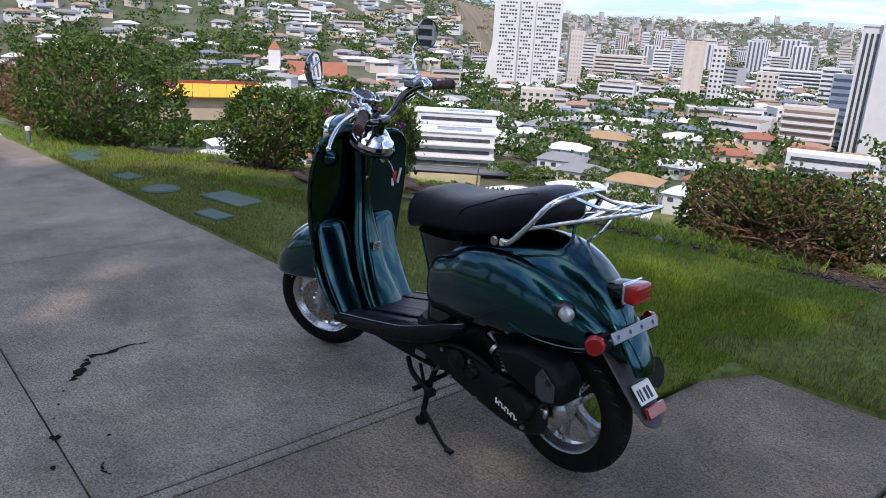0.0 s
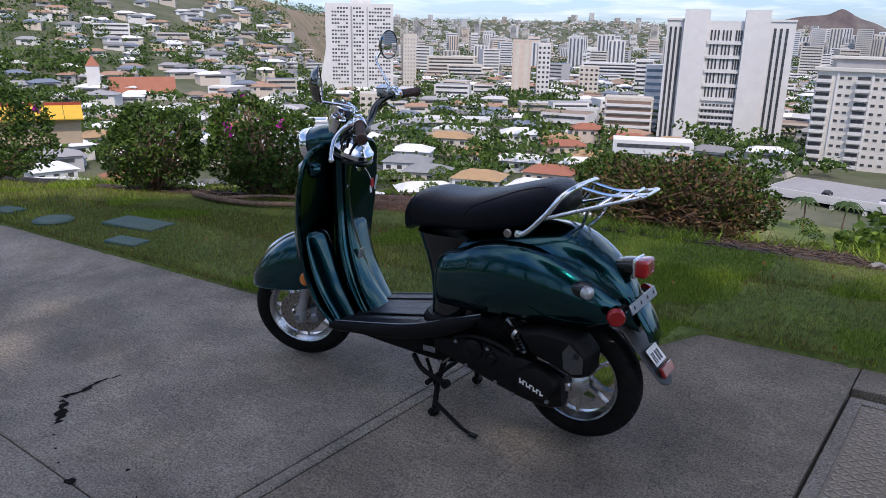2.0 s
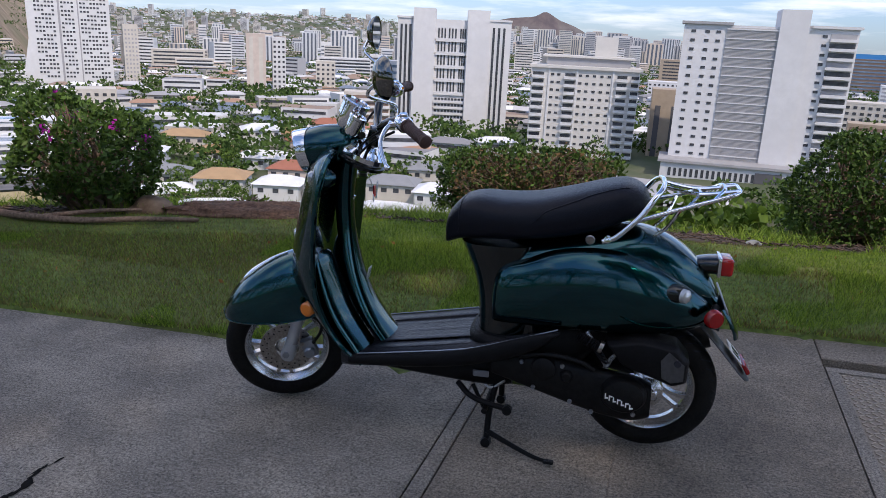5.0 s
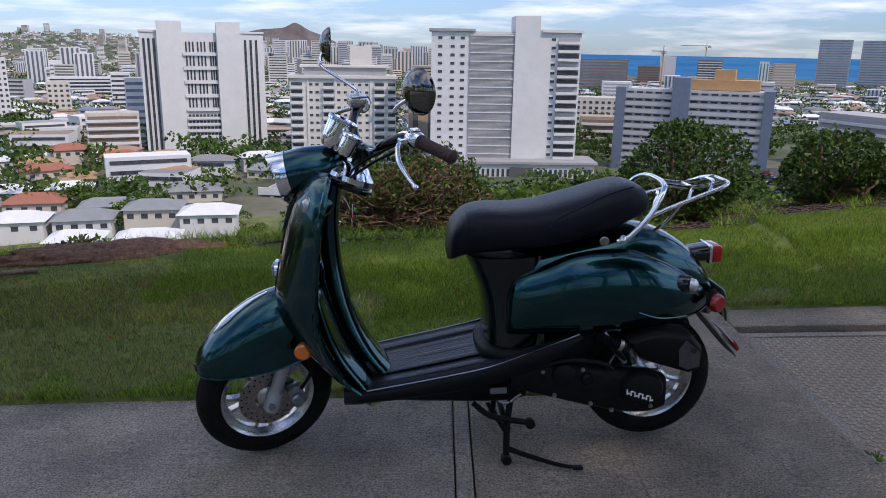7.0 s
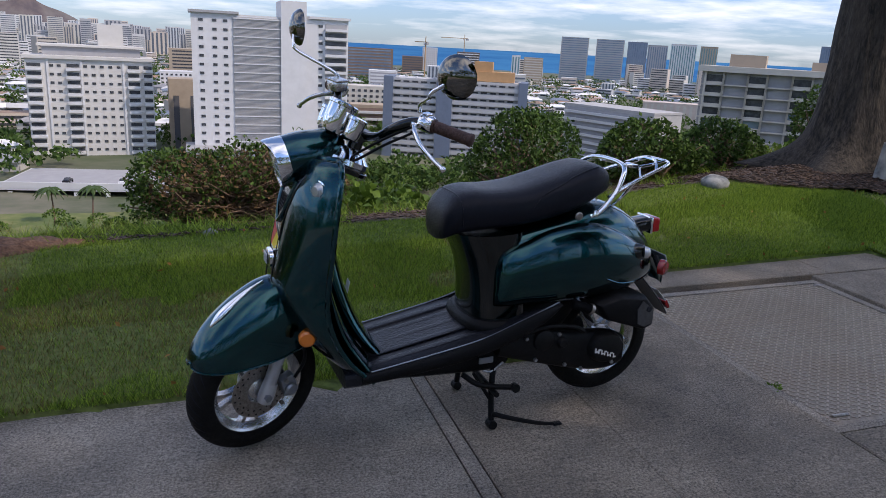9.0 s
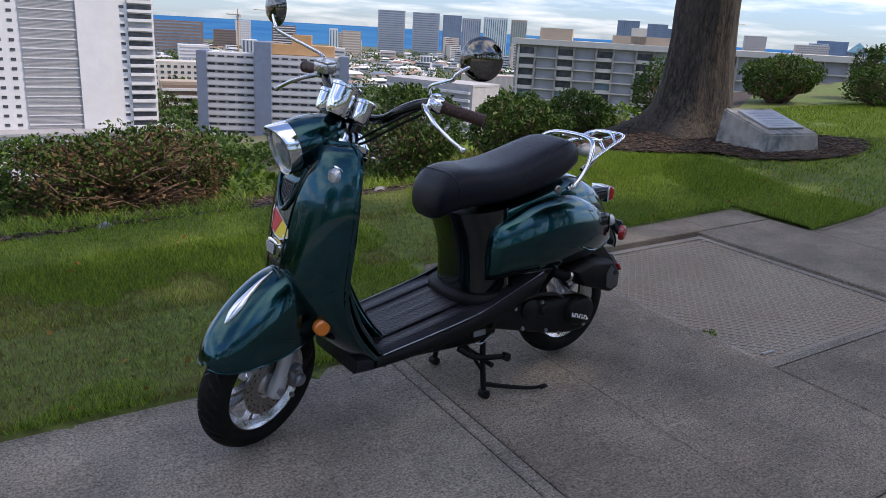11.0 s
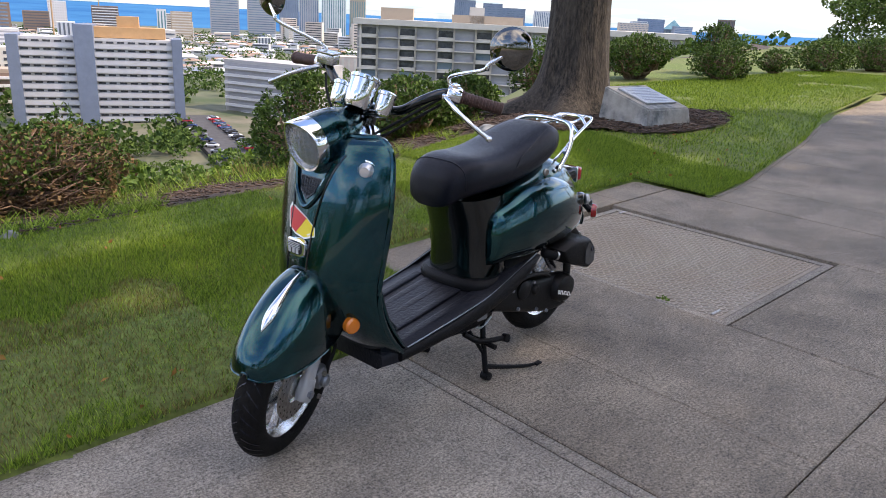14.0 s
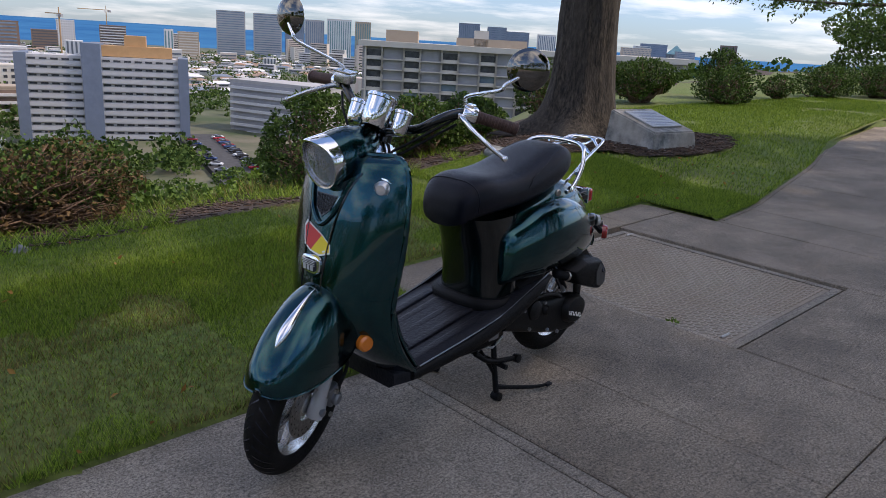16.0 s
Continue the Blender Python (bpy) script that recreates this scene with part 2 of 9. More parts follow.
M_YELLOW = principled("sticker_yellow", (0.80, 0.62, 0.03), 0.4)
M_STICKRED = principled("sticker_red", (0.62, 0.03, 0.03), 0.4)
M_DIAL = principled("dial_dark", (0.02, 0.022, 0.03), 0.25)


def leafy(name, dark, light, rough=0.5, spread=0.35):
    """Leaves: hue and value vary from leaf to leaf; a little light passes through."""
    m = principled(name, light, rough, Specular_IOR_Level=0.18)
    nt = m.node_tree
    b = nt.nodes["Principled BSDF"]
    g = nt.nodes.new("ShaderNodeNewGeometry")
    r = nt.nodes.new("ShaderNodeValToRGB")
    r.color_ramp.elements[0].color, r.color_ramp.elements[1].color = (*dark, 1), (*light, 1)
    nt.links.new(g.outputs["Random Per Island"], r.inputs[0])
    nt.links.new(r.outputs[0], b.inputs["Base Color"])
    tr = nt.nodes.new("ShaderNodeBsdfTranslucent")
    nt.links.new(r.outputs[0], tr.inputs[0])
    mx = nt.nodes.new("ShaderNodeMixShader")
    mx.inputs[0].default_value = spread * 0.6
    out = nt.nodes["Material Output"]
    nt.links.new(b.outputs[0], mx.inputs[1]); nt.links.new(tr.outputs[0], mx.inputs[2]); nt.links.new(mx.outputs[0], out.inputs[0])
    return m


M_LEAF = leafy("hedge_leaf", (0.022, 0.050, 0.012), (0.100, 0.175, 0.034))
M_LEAF_DRY = leafy("dry_hedge_leaf", (0.070, 0.050, 0.025), (0.24, 0.15, 0.07))
M_LEAF_BRIGHT = leafy("slope_leaf", (0.05, 0.10, 0.015), (0.18, 0.28, 0.04))
M_LEAF_FAR = leafy("far_leaf", (0.022, 0.055, 0.012), (0.095, 0.155, 0.036), 0.8, 0.25)
M_PALM = leafy("palm_leaf", (0.03, 0.06, 0.02), (0.10, 0.16, 0.05))
M_FLOWER = leafy("magenta_bract", (0.30, 0.01, 0.22), (0.55, 0.03, 0.42))
M_GRASS = leafy("grass_blade", (0.030, 0.085, 0.006), (0.310, 0.440, 0.058), 0.55, 0.5)
M_GRASS_DRY = leafy("dry_grass_blade", (0.075, 0.075, 0.018), (0.260, 0.205, 0.080), 0.6, 0.4)
M_TWIG = noisy(principled("twig", rough=0.85), 60, (0.085, 0.050, 0.033), (0.25, 0.165, 0.115))
M_BARK = noisy(principled("bark", rough=0.9), 11, (0.006, 0.005, 0.004), (0.075, 0.060, 0.045), detail=12, low=0.40, high=0.68, stretch=(3, 3, 0.8), second=(1.2, (0.055, 0.045, 0.036), 0.5), bump=1.0, bump_scale=16)
M_STONE = noisy(principled("plaque_stone", rough=0.85), 9, (0.055, 0.070, 0.080), (0.33, 0.34, 0.33), detail=9, second=(3.0, (0.36, 0.33, 0.28), 0.6), bump=0.4, bump_scale=40)
M_PLATE = noisy(principled("plaque_metal", rough=0.42, metal=0.6), 60, (0.30, 0.31, 0.31), (0.42, 0.43, 0.42), bump=0.5, bump_scale=90)
M_ROCK = noisy(principled("rock", rough=0.9), 8, (0.10, 0.06, 0.035), (0.24, 0.16, 0.10), bump=0.8, bump_scale=20)
M_COVER = noisy(principled("green_valve_cover", rough=0.7), 30, (0.035, 0.085, 0.075), (0.06, 0.135, 0.115), second=(6, (0.09, 0.12, 0.10), 0.4))
M_STEELPLATE = noisy(principled("steel_hatch", rough=0.72), 60, (0.21, 0.175, 0.135), (0.34, 0.29, 0.23), second=(2.0, (0.25, 0.19, 0.135), 0.5), bump=0.2, bump_scale=200)
# Tread bars: the plate's hue in a lighter tone, for contrast.
M_TREAD = noisy(principled("pale_tread", rough=0.6), 60, (0.30, 0.25, 0.19), (0.46, 0.39, 0.31), second=(2.0, (0.32, 0.25, 0.18), 0.5), bump=0.1, bump_scale=200)
M_OIL = noisy(principled("oil_stain", rough=0.95, Specular_IOR_Level=0.1), 60, (0.004, 0.004, 0.004), (0.012, 0.011, 0.010))
M_KERB = noisy(principled("white_kerb", rough=0.8), 40, (0.35, 0.34, 0.32), (0.55, 0.54, 0.52))
M_SEA = noisy(principled("sea", (0.02, 0.08, 0.16), 0.7, Specular_IOR_Level=0.0), 0.01, (0.022, 0.115, 0.27), (0.035, 0.15, 0.32), second=(0.0015, (0.05, 0.20, 0.36), 0.6))


def wall_paint(name, c, spread=0.12):
    return noisy(principled(name, c, 0.8), 0.35, tuple(v * (1 - spread) for v in c), tuple(min(0.9, v * (1 + spread * 0.4)) for v in c), second=(0.06, tuple(v * 0.9 for v in c), 0.5))


W_WHITE = wall_paint("white_concrete", (0.62, 0.62, 0.62), 0.07)
W_CREAM = wall_paint("cream_wall", (0.56, 0.52, 0.46))
# White wall greyed down: the shade of its unlit side is in the colour.
W_WHITE_SHADED = wall_paint("shaded_white_wall", (0.50, 0.50, 0.51), 0.08)
W_OFFWHITE = wall_paint("offwhite_wall", (0.60, 0.58, 0.545), 0.08)
W_PINK = wall_paint("pinkish_wall", (0.56, 0.47, 0.41))
W_GREY = wall_paint("grey_wall", (0.34, 0.34, 0.35))
W_DARK = wall_paint("dark_wall", (0.10, 0.10, 0.11))
W_BLUE = wall_paint("slate_blue_wall", (0.155, 0.195, 0.265))
W_TAN = wall_paint("tan_wall", (0.40, 0.32, 0.24))
W_BROWN = wall_paint("brown_wall", (0.20, 0.14, 0.11))
W_ORANGE = wall_paint("ochre_wall", (0.52, 0.30, 0.14))
W_GLASSDARK = noisy(principled("dark_window", (0.05, 0.055, 0.065), 0.22), 0.6, (0.030, 0.034, 0.042), (0.085, 0.090, 0.10))
W_GLASSBLUE = noisy(principled("blue_glass", (0.06, 0.11, 0.19), 0.15, 0.3), 0.05, (0.13, 0.19, 0.28), (0.28, 0.37, 0.46))
W_GLASSTEAL = noisy(principled("teal_glass", (0.06, 0.18, 0.2), 0.15, 0.3), 0.05, (0.09, 0.22, 0.25), (0.24, 0.42, 0.44))
W_LOUVRE = wall_paint("grey_louvre", (0.42, 0.41, 0.40))
R_GREY = wall_paint("grey_roof", (0.24, 0.25, 0.26))
R_BROWN = wall_paint("tan_roof", (0.40, 0.26, 0.14))
R_RED = wall_paint("red_roof", (0.34, 0.13, 0.08))
R_WHITE = wall_paint("white_roof", (0.68, 0.69, 0.70))
R_YELLOW = wall_paint("yellow_roof", (0.70, 0.42, 0.05))
W_ROAD = noisy(principled("asphalt", rough=0.9), 0.5, (0.045, 0.045, 0.048), (0.075, 0.075, 0.078))


def house_mix(name, colours, rough=0.8):
    """A different paint for each building of a far crowd."""
    m = principled(name, (0.6, 0.6, 0.6), rough)
    nt = m.node_tree
    g = nt.nodes.new("ShaderNodeNewGeometry")
    r = nt.nodes.new("ShaderNodeValToRGB")
    r.color_ramp.interpolation = "CONSTANT"
    e = r.color_ramp.elements
    while len(e) < len(colours):
        e.new(0.5)
    for i, c in enumerate(colours):
        e[i].position = i / len(colours)
        e[i].color = (*c, 1)
    nt.links.new(g.outputs["Random Per Island"], r.inputs[0])
    nt.links.new(r.outputs[0], nt.nodes["Principled BSDF"].inputs["Base Color"])
    return m


M_FARWALL = house_mix("far_walls", [(0.62, 0.62, 0.61), (0.54, 0.52, 0.48), (0.58, 0.58, 0.58), (0.44, 0.40, 0.35), (0.55, 0.57, 0.59), (0.64, 0.64, 0.63), (0.40, 0.40, 0.41), (0.58, 0.50, 0.43)])
M_FARROOF = house_mix("far_roofs", [(0.30, 0.30, 0.31), (0.66, 0.67, 0.68), (0.22, 0.22, 0.23), (0.36, 0.22, 0.15), (0.50, 0.50, 0.50), (0.28, 0.20, 0.15), (0.72, 0.72, 0.72), (0.16, 0.20, 0.26)])

# ---- mesh helpers ----
def mesh_of(bm, name, material=None, smooth=False):
    me = bpy.data.meshes.new(name)
    bm.to_mesh(me)
    bm.free()
    if material:
        for m in (material if isinstance(material, (list, tuple)) else [material]):
            me.materials.append(m)
    if smooth:
        for p in me.polygons:
            p.use_smooth = True
    return me


def thing(name, label="", category="", group="", kind="", at=None):
    """An Empty at the base of a thing, whose parts are its children."""
    ob = new(name)
    ob.empty_display_size = 0.1
    if at is not None:
        ob.matrix_basis = at
    return tagged(ob, label, category, group, kind)


def part(name, bm, material, parent, label="", smooth=False):
    ob = new(name, bm if isinstance(bm, bpy.types.Mesh) else mesh_of(bm, name, material, smooth))
    ob.parent = parent
    return tagged(ob, label)


def solid(name, bm, material, label="", category="", group="", kind="", smooth=False, at=None):
    ob = new(name, bm if isinstance(bm, bpy.types.Mesh) else mesh_of(bm, name, material, smooth))
    if at is not None:
        ob.matrix_basis = at
    return tagged(ob, label, category, group, kind)


def box(bm, c, size, m=None, bevel=0.0, seg=1):
    r = bmesh.ops.create_cube(bm, size=1.0)
    vs = r["verts"]
    bmesh.ops.transform(bm, verts=vs, matrix=(m or Matrix()) @ Matrix.Translation(c) @ Matrix.Diagonal((*size, 1)))
    if bevel:
        es = list({e for v in vs for e in v.link_edges})
        bmesh.ops.bevel(bm, geom=es, offset=bevel, segments=seg, affect="EDGES", profile=0.5)
    return bm


def fast_boxes(boxes):
    """Vertices and faces of many boxes (centre, size, yaw) without bmesh operators."""
    V, Fc = [], []
    for (cx, cy, cz), (sx, sy, sz), yaw in boxes:
        c, s, k = math.cos(yaw), math.sin(yaw), len(V)
        for z in (-0.5, 0.5):
            for x, y in ((-0.5, -0.5), (0.5, -0.5), (0.5, 0.5), (-0.5, 0.5)):
                X, Y = x * sx, y * sy
                V.append((cx + c * X - s * Y, cy + s * X + c * Y, cz + z * sz))
        Fc += [(k, k + 3, k + 2, k + 1), (k + 4, k + 5, k + 6, k + 7)]
        Fc += [(k + i, k + (i + 1) % 4, k + 4 + (i + 1) % 4, k + 4 + i) for i in range(4)]
    return V, Fc


def pydata(name, V, Fc, material=None, smooth=False, slots=None):
    me = bpy.data.meshes.new(name)
    me.from_pydata(V, [], Fc)
    for m in (material if isinstance(material, (list, tuple)) else [material]):
        me.materials.append(m)
    if slots is not None:
        me.polygons.foreach_set("material_index", slots)
    if smooth:
        me.polygons.foreach_set("use_smooth", [True] * len(me.polygons))
    me.update()
    return me


def smoothstep(a, b, x):
    t = min(1.0, max(0.0, (x - a) / (b - a)))
    return t * t * (3 - 2 * t)


# ---- the ground ----
def pad_z(x, y):
    """The paved surface: a gentle plane, rising to +x."""
    return 0.030 * x + 0.0077 * y - 0.012


def crest_y(x):
    """Where the lawn ends and the bank begins."""
    if x < -2.0:
        return 5.45 + 0.30 * (x + 2.0)
    if x > 1.5:
        return 5.75 + 0.26 * (x - 1.5) + 0.020 * (x - 1.5) ** 2 * (1 if x < 12 else 0) + (0.0 if x < 12 else 2.2)
    return 5.45 + 0.09 * (x + 2.0)


def hill_elev(th):
    """Skyline elevation of the far hills, in degrees, by bearing from +y to +x."""
    pts = [(-180, 6.0), (-75, 5.5), (-62, 4.0), (-55, 2.6), (-48, 1.0), (-42, 0.45), (-25, 0.55), (-15, 0.25), (-5, -0.3), (180, -0.3)]
    for (a, ea), (b, eb) in zip(pts, pts[1:]):
        if a <= th <= b:
            return ea + (eb - ea) * (th - a) / (b - a)
    return -0.3


def bank_gain(d):
    """How much gentler than the long slope the top of the bank is, past the crest."""
    return 0.21 * d if d < 1.6 else 0.336


def ground_z(x, y):
    r = math.hypot(x, y)
    th = math.degrees(math.atan2(x, y))
    base = pad_z(x, y)
    if r > 12:
        base = pad_z(x * 12 / r, y * 12 / r) + (0.012 * min(r - 12, 25) if x > 0 else 0)
    d = y - crest_y(x)  # past the crest
    lawn = base + 0.02 + 0.10 * smoothstep(4.4, 5.6, y) * (1 if x > 2 else 0.5)
    if d <= 0 or abs(th) > 100:
        if x < -9 and y > 0:
            lawn -= 0.02 * (-9 - x)
        return lawn
    drop = (0.42 * d if d < 40 else 16.8 + 0.26 * (d - 40)) - bank_gain(d)
    floor = 41 + 15 * smoothstep(200, 1700, r) + 3 * smoothstep(1700, 2300, r)
    if th > 48:  # the spur goes on to the right behind the park
        drop *= 1 - 0.55 * smoothstep(48, 75, th)
    drop = floor - (floor - min(drop, floor)) if drop < floor else floor
    z = lawn - drop
    e = hill_elev(th)
    if e > -0.2:
        k0 = smoothstep(-50, -42, th)
        top_r = 1050 + 2350 * k0
        start = 300 + 1200 * k0
        top = top_r * math.tan(radians(e)) + 1
        k = smoothstep(start, top_r, r)
        z = z * (1 - k) + top * k
    elif r > 2100:
        k = smoothstep(2300, 4800, r)
        z = -62 + 4 * k
    return z


def build_ground():
    rings = [0.0, 0.8]
    while rings[-1] < 4900:
        rings.append(rings[-1] + max(0.35, rings[-1] * (0.06 if rings[-1] < 60 else 0.045)))
    rings[-1] = 4950
    seg = 240
    V, Fc, slots = [(0, 3.0, ground_z(0, 3.0) - 0.12)], [], []
    for r in rings[1:]:
        for i in range(seg):
            a = 2 * math.pi * i / seg
            x, y = r * math.sin(a), 3.0 + r * math.cos(a)
            z = ground_z(x, y)
            if r > 9 and abs(math.degrees(a if a < math.pi else a - 2 * math.pi)) < 95 and y > crest_y(x) + 2:
                z += 0.03 * min(r, 60) * (noise.noise((x * 6 / max(20, r), y * 6 / max(20, r), 1.7)))
            V.append((x, y, z))

    def kind(x, y):
        r = math.hypot(x, y)
        th = math.degrees(math.atan2(x, y))
        d = y - crest_y(x)
        if d < 0.05:
            return 0
        if d < 1.6:
            return 1
        if r < 190:
            return 2
        if -62 < th < -43 and r > 820:
            return 4
        return 3

    def face(f):
        cx, cy = sum(V[i][0] for i in f) / len(f), sum(V[i][1] for i in f) / len(f)
        Fc.append(f)
        slots.append(kind(cx, cy))

    for i in range(seg):
        face((0, 1 + (i + 1) % seg, 1 + i))
    for k in range(len(rings) - 2):
        a, b = 1 + k * seg, 1 + (k + 1) * seg
        for i in range(seg):
            j = (i + 1) % seg
            face((a + i, a + j, b + j, b + i))
    # keep the sheet below the paving
    W = []
    for x, y, z in V:
        if paved(x, y):
            z = pad_z(x, y) - 0.10
        W.append((x, y, z))
    me = pydata("ground", W, Fc, [M_SOIL, M_MULCH, M_SLOPE, M_CITYGROUND, M_HILL], smooth=True, slots=slots)
    me.flip_normals() if me.polygons[0].normal.z < 0 else None
    tagged(new("ground", me), "grassy hilltop falling away to a wide low city", "ground", kind="structure")


PATH_EDGE = [(3.27, 3.86), (4.0, 3.93), (4.75, 4.10), (6.3, 4.42), (8.2, 4.95), (11.6, 5.4), (16, 5.2), (24, 3.0)]


def path_y(x):
    for (a, ya), (b, yb) in zip(PATH_EDGE, PATH_EDGE[1:]):
        if a <= x <= b:
            return ya + (yb - ya) * (x - a) / (b - a)
    return 3.86 if x < 3.3 else 3.0


def edge_y(x):
    """The lawn-side edge of the paving."""
    if x < 0.38:
        return 3.50 + min(0.0, 0.045 * (x + 1.5))
    if x < 3.24:
        return 4.40 + 0.035 * (x - 0.4)
    return path_y(x)


def paved(x, y):
    return -40 < x < 24 and y < edge_y(x) and y > -9


build_ground()


def build_lawn_edge():
    """Turf that meets the paving: a finer sheet along its edge."""
    cols = sorted([-14 + 0.07 * i for i in range(540)] + [0.374, 0.386, 3.234, 3.246])
    offs = (-0.004, 0.05, 0.12, 0.25, 0.45, 0.75, 1.05)
    V, Fc = [], []
    for x in cols:
        e = edge_y(x)
        for k, o in enumerate(offs):
            y = e + o + (0.012 * noise.noise((x * 5, 2.0, 0.3)) if k else 0)
            V.append((x, y, ground_z(x, y) + (0.006 if 0 < k < 6 else -0.03) + 0.006 * noise.noise((x * 3, y * 3, 5.0))))
    n = len(offs)
    for i in range(len(cols) - 1):
        if abs(edge_y(cols[i]) - edge_y(cols[i + 1])) > 0.2:
            continue
        for k in range(n - 1):
            a = i * n + k
            Fc.append((a, a + n, a + n + 1, a + 1))
    tagged(new("lawn_edge", pydata("lawn_edge", V, Fc, M_SOIL, smooth=True)), "mown turf meeting the edge of the paving", "ground", kind="structure")



def build_bank_top():
    """The rounded crest of the lawn and the mulched top of the bank, as finer sheets."""
    cols = [-7.2 + 0.12 * i for i in range(105)]
    for nm, offs, mat, lift, label, cat in (("lawn_crest", (-0.55, -0.4, -0.25, -0.1, 0.0, 0.06), M_SOIL, 0.010, "rounded mown crest of the lawn", "ground"), ("bank_soil", (0.05, 0.15, 0.3, 0.5, 0.75, 1.0, 1.3, 1.6, 1.9), M_MULCH, 0.010, "dark mulched soil along the top of the bank", "mulch")):
        V, Fc, n = [], [], len(offs)
        for x in cols:
            for k, o in enumerate(offs):
                y = crest_y(x) + o + 0.05 * noise.noise((x * 1.5, 3.0, 0.5))
                V.append((x, y, ground_z(x, y) + (lift if 0 < k < n - 1 else -0.02) + (0.02 * noise.noise((x * 5, y * 5, 1.0)) if mat is M_MULCH else 0)))
        for i in range(len(cols) - 1):
            for k in range(n - 1):
                a = i * n + k
                Fc.append((a, a + n, a + n + 1, a + 1))
        tagged(new(nm, pydata(nm, V, Fc, mat, smooth=True)), label, cat, kind="structure")


build_lawn_edge()
build_bank_top()

# ---- the scooter: local frame x forward, y left, z up from the paving ----
def unit(v):
    return Vector(v).normalized()


UPN = unit((-0.0301, -0.0077, 1.0))
FWD = Vector((-0.9972, -0.0748, 0.0))
FWD = (FWD - UPN * FWD.dot(UPN)).normalized()
LEFT = UPN.cross(FWD)
SCOOTER = Matrix.Translation((0, 3.17, pad_z(0, 3.17))) @ Matrix((FWD, LEFT, UPN)).transposed().to_4x4()

HEAD = Vector((0.50, 0, 0.98))
STEER_AXIS = unit((-0.40, 0, 0.92))
STEER = Matrix.Translation(HEAD) @ Matrix.Rotation(radians(22), 4, STEER_AXIS) @ Matrix.Translation(-HEAD)


def hermite(keys, n):
    """Rows of numbers, eased smoothly to n rows."""
    K = np.array(keys, float)
    m = len(K)
    d = np.zeros_like(K)
    d[1:-1] = (K[2:] - K[:-2]) / 2
    d[0], d[-1] = K[1] - K[0], K[-1] - K[-2]
    out = []
    for u in np.linspace(0, m - 1, n):
        i = min(int(u), m - 2)
        t = u - i
        out.append((2 * t**3 - 3 * t**2 + 1) * K[i] + (t**3 - 2 * t**2 + t) * d[i] + (-2 * t**3 + 3 * t**2) * K[i + 1] + (t**3 - t**2) * d[i + 1])
    return out


def loft(bm, rings, closed=True, caps=True):
    vs = [[bm.verts.new(p) for p in r] for r in rings]
    n = len(vs[0])
    for a, b in zip(vs, vs[1:]):
        for i in range(n if closed else n - 1):
            j = (i + 1) % n
            bm.faces.new((a[i], a[j], b[j], b[i]))
    if caps and closed:
        bm.faces.new(list(reversed(vs[0])))
        bm.faces.new(vs[-1])
    bmesh.ops.recalc_face_normals(bm, faces=bm.faces)
    return bm


def superring(x, zc, w, hgt, n=28, power=2.6, yc=0.0):
    out = []
    for i in range(n):
        a = 2 * math.pi * i / n
        c, s = math.cos(a), math.sin(a)
        out.append((x, yc + w * math.copysign(abs(c) ** (2 / power), c), zc + hgt * math.copysign(abs(s) ** (2 / power), s)))
    return out


def tube(bm, pts, r, n=10, smooth_steps=0, caps=True):
    """A round tube along points; smooth_steps eases the line first. r: a radius or one for each end."""
    P = [Vector(p) for p in (hermite(pts, smooth_steps) if smooth_steps else pts)]
    rings = []
    up = Vector((0, 0, 1))
    for i, p in enumerate(P):
        d = (P[min(i + 1, len(P) - 1)] - P[max(i - 1, 0)]).normalized()
        side = d.cross(up)
        if side.length < 1e-3:
            side = d.cross(Vector((1, 0, 0)))
        side.normalize()
        if rings and side.dot(prev) < 0:
            side = -side
        prev = side
        o = side.cross(d)
        k = i / max(1, len(P) - 1)
        rr = r if not isinstance(r, tuple) else r[0] + (r[1] - r[0]) * k
        rings.append([p + (side * math.cos(2 * math.pi * j / n) + o * math.sin(2 * math.pi * j / n)) * rr for j in range(n)])
    return loft(bm, rings, caps=caps)


def lathe(bm, profile, m=Matrix(), n=40, closed_profile=False):
    """profile: (radius, height) rows, turned about z, then moved by m."""
    rings = []
    for i in range(n):
        a = 2 * math.pi * i / n
        rings.append([m @ Vector((r * math.cos(a), r * math.sin(a), z)) for r, z in profile])
    vs = [[bm.verts.new(p) for p in r] for r in rings]
    k = len(profile)
    for i in range(n):
        a, b = vs[i], vs[(i + 1) % n]
        for j in range(k if closed_profile else k - 1):
            jj = (j + 1) % k
            bm.faces.new([v for v in (a[j], a[jj], b[jj], b[j])])
    bmesh.ops.remove_doubles(bm, verts=bm.verts, dist=1e-5)
    bmesh.ops.recalc_face_normals(bm, faces=bm.faces)
    return bm


def axis_to(p, d):
    """A pose at p whose z runs along d."""
    return Matrix.Translation(p) @ Vector(d).to_track_quat("Z", "Y").to_matrix().to_4x4()


def moved(bm, m):
    bmesh.ops.transform(bm, matrix=m, verts=bm.verts)
    return bm


def mirrored(bm):
    bmesh.ops.transform(bm, matrix=Matrix.Diagonal((1, -1, 1, 1)), verts=bm.verts)
    bmesh.ops.reverse_faces(bm, faces=bm.faces)
    return bm


def sp(name, bm, material, parent, label="", steer=False, angle=38):
    """A smooth-shaded part of the scooter, with hard edges kept."""
    if steer:
        moved(bm, STEER)
    ob = part(name, bm, material, parent, label, smooth=True)
    ob.data.set_sharp_from_angle(angle=radians(angle))
    return ob


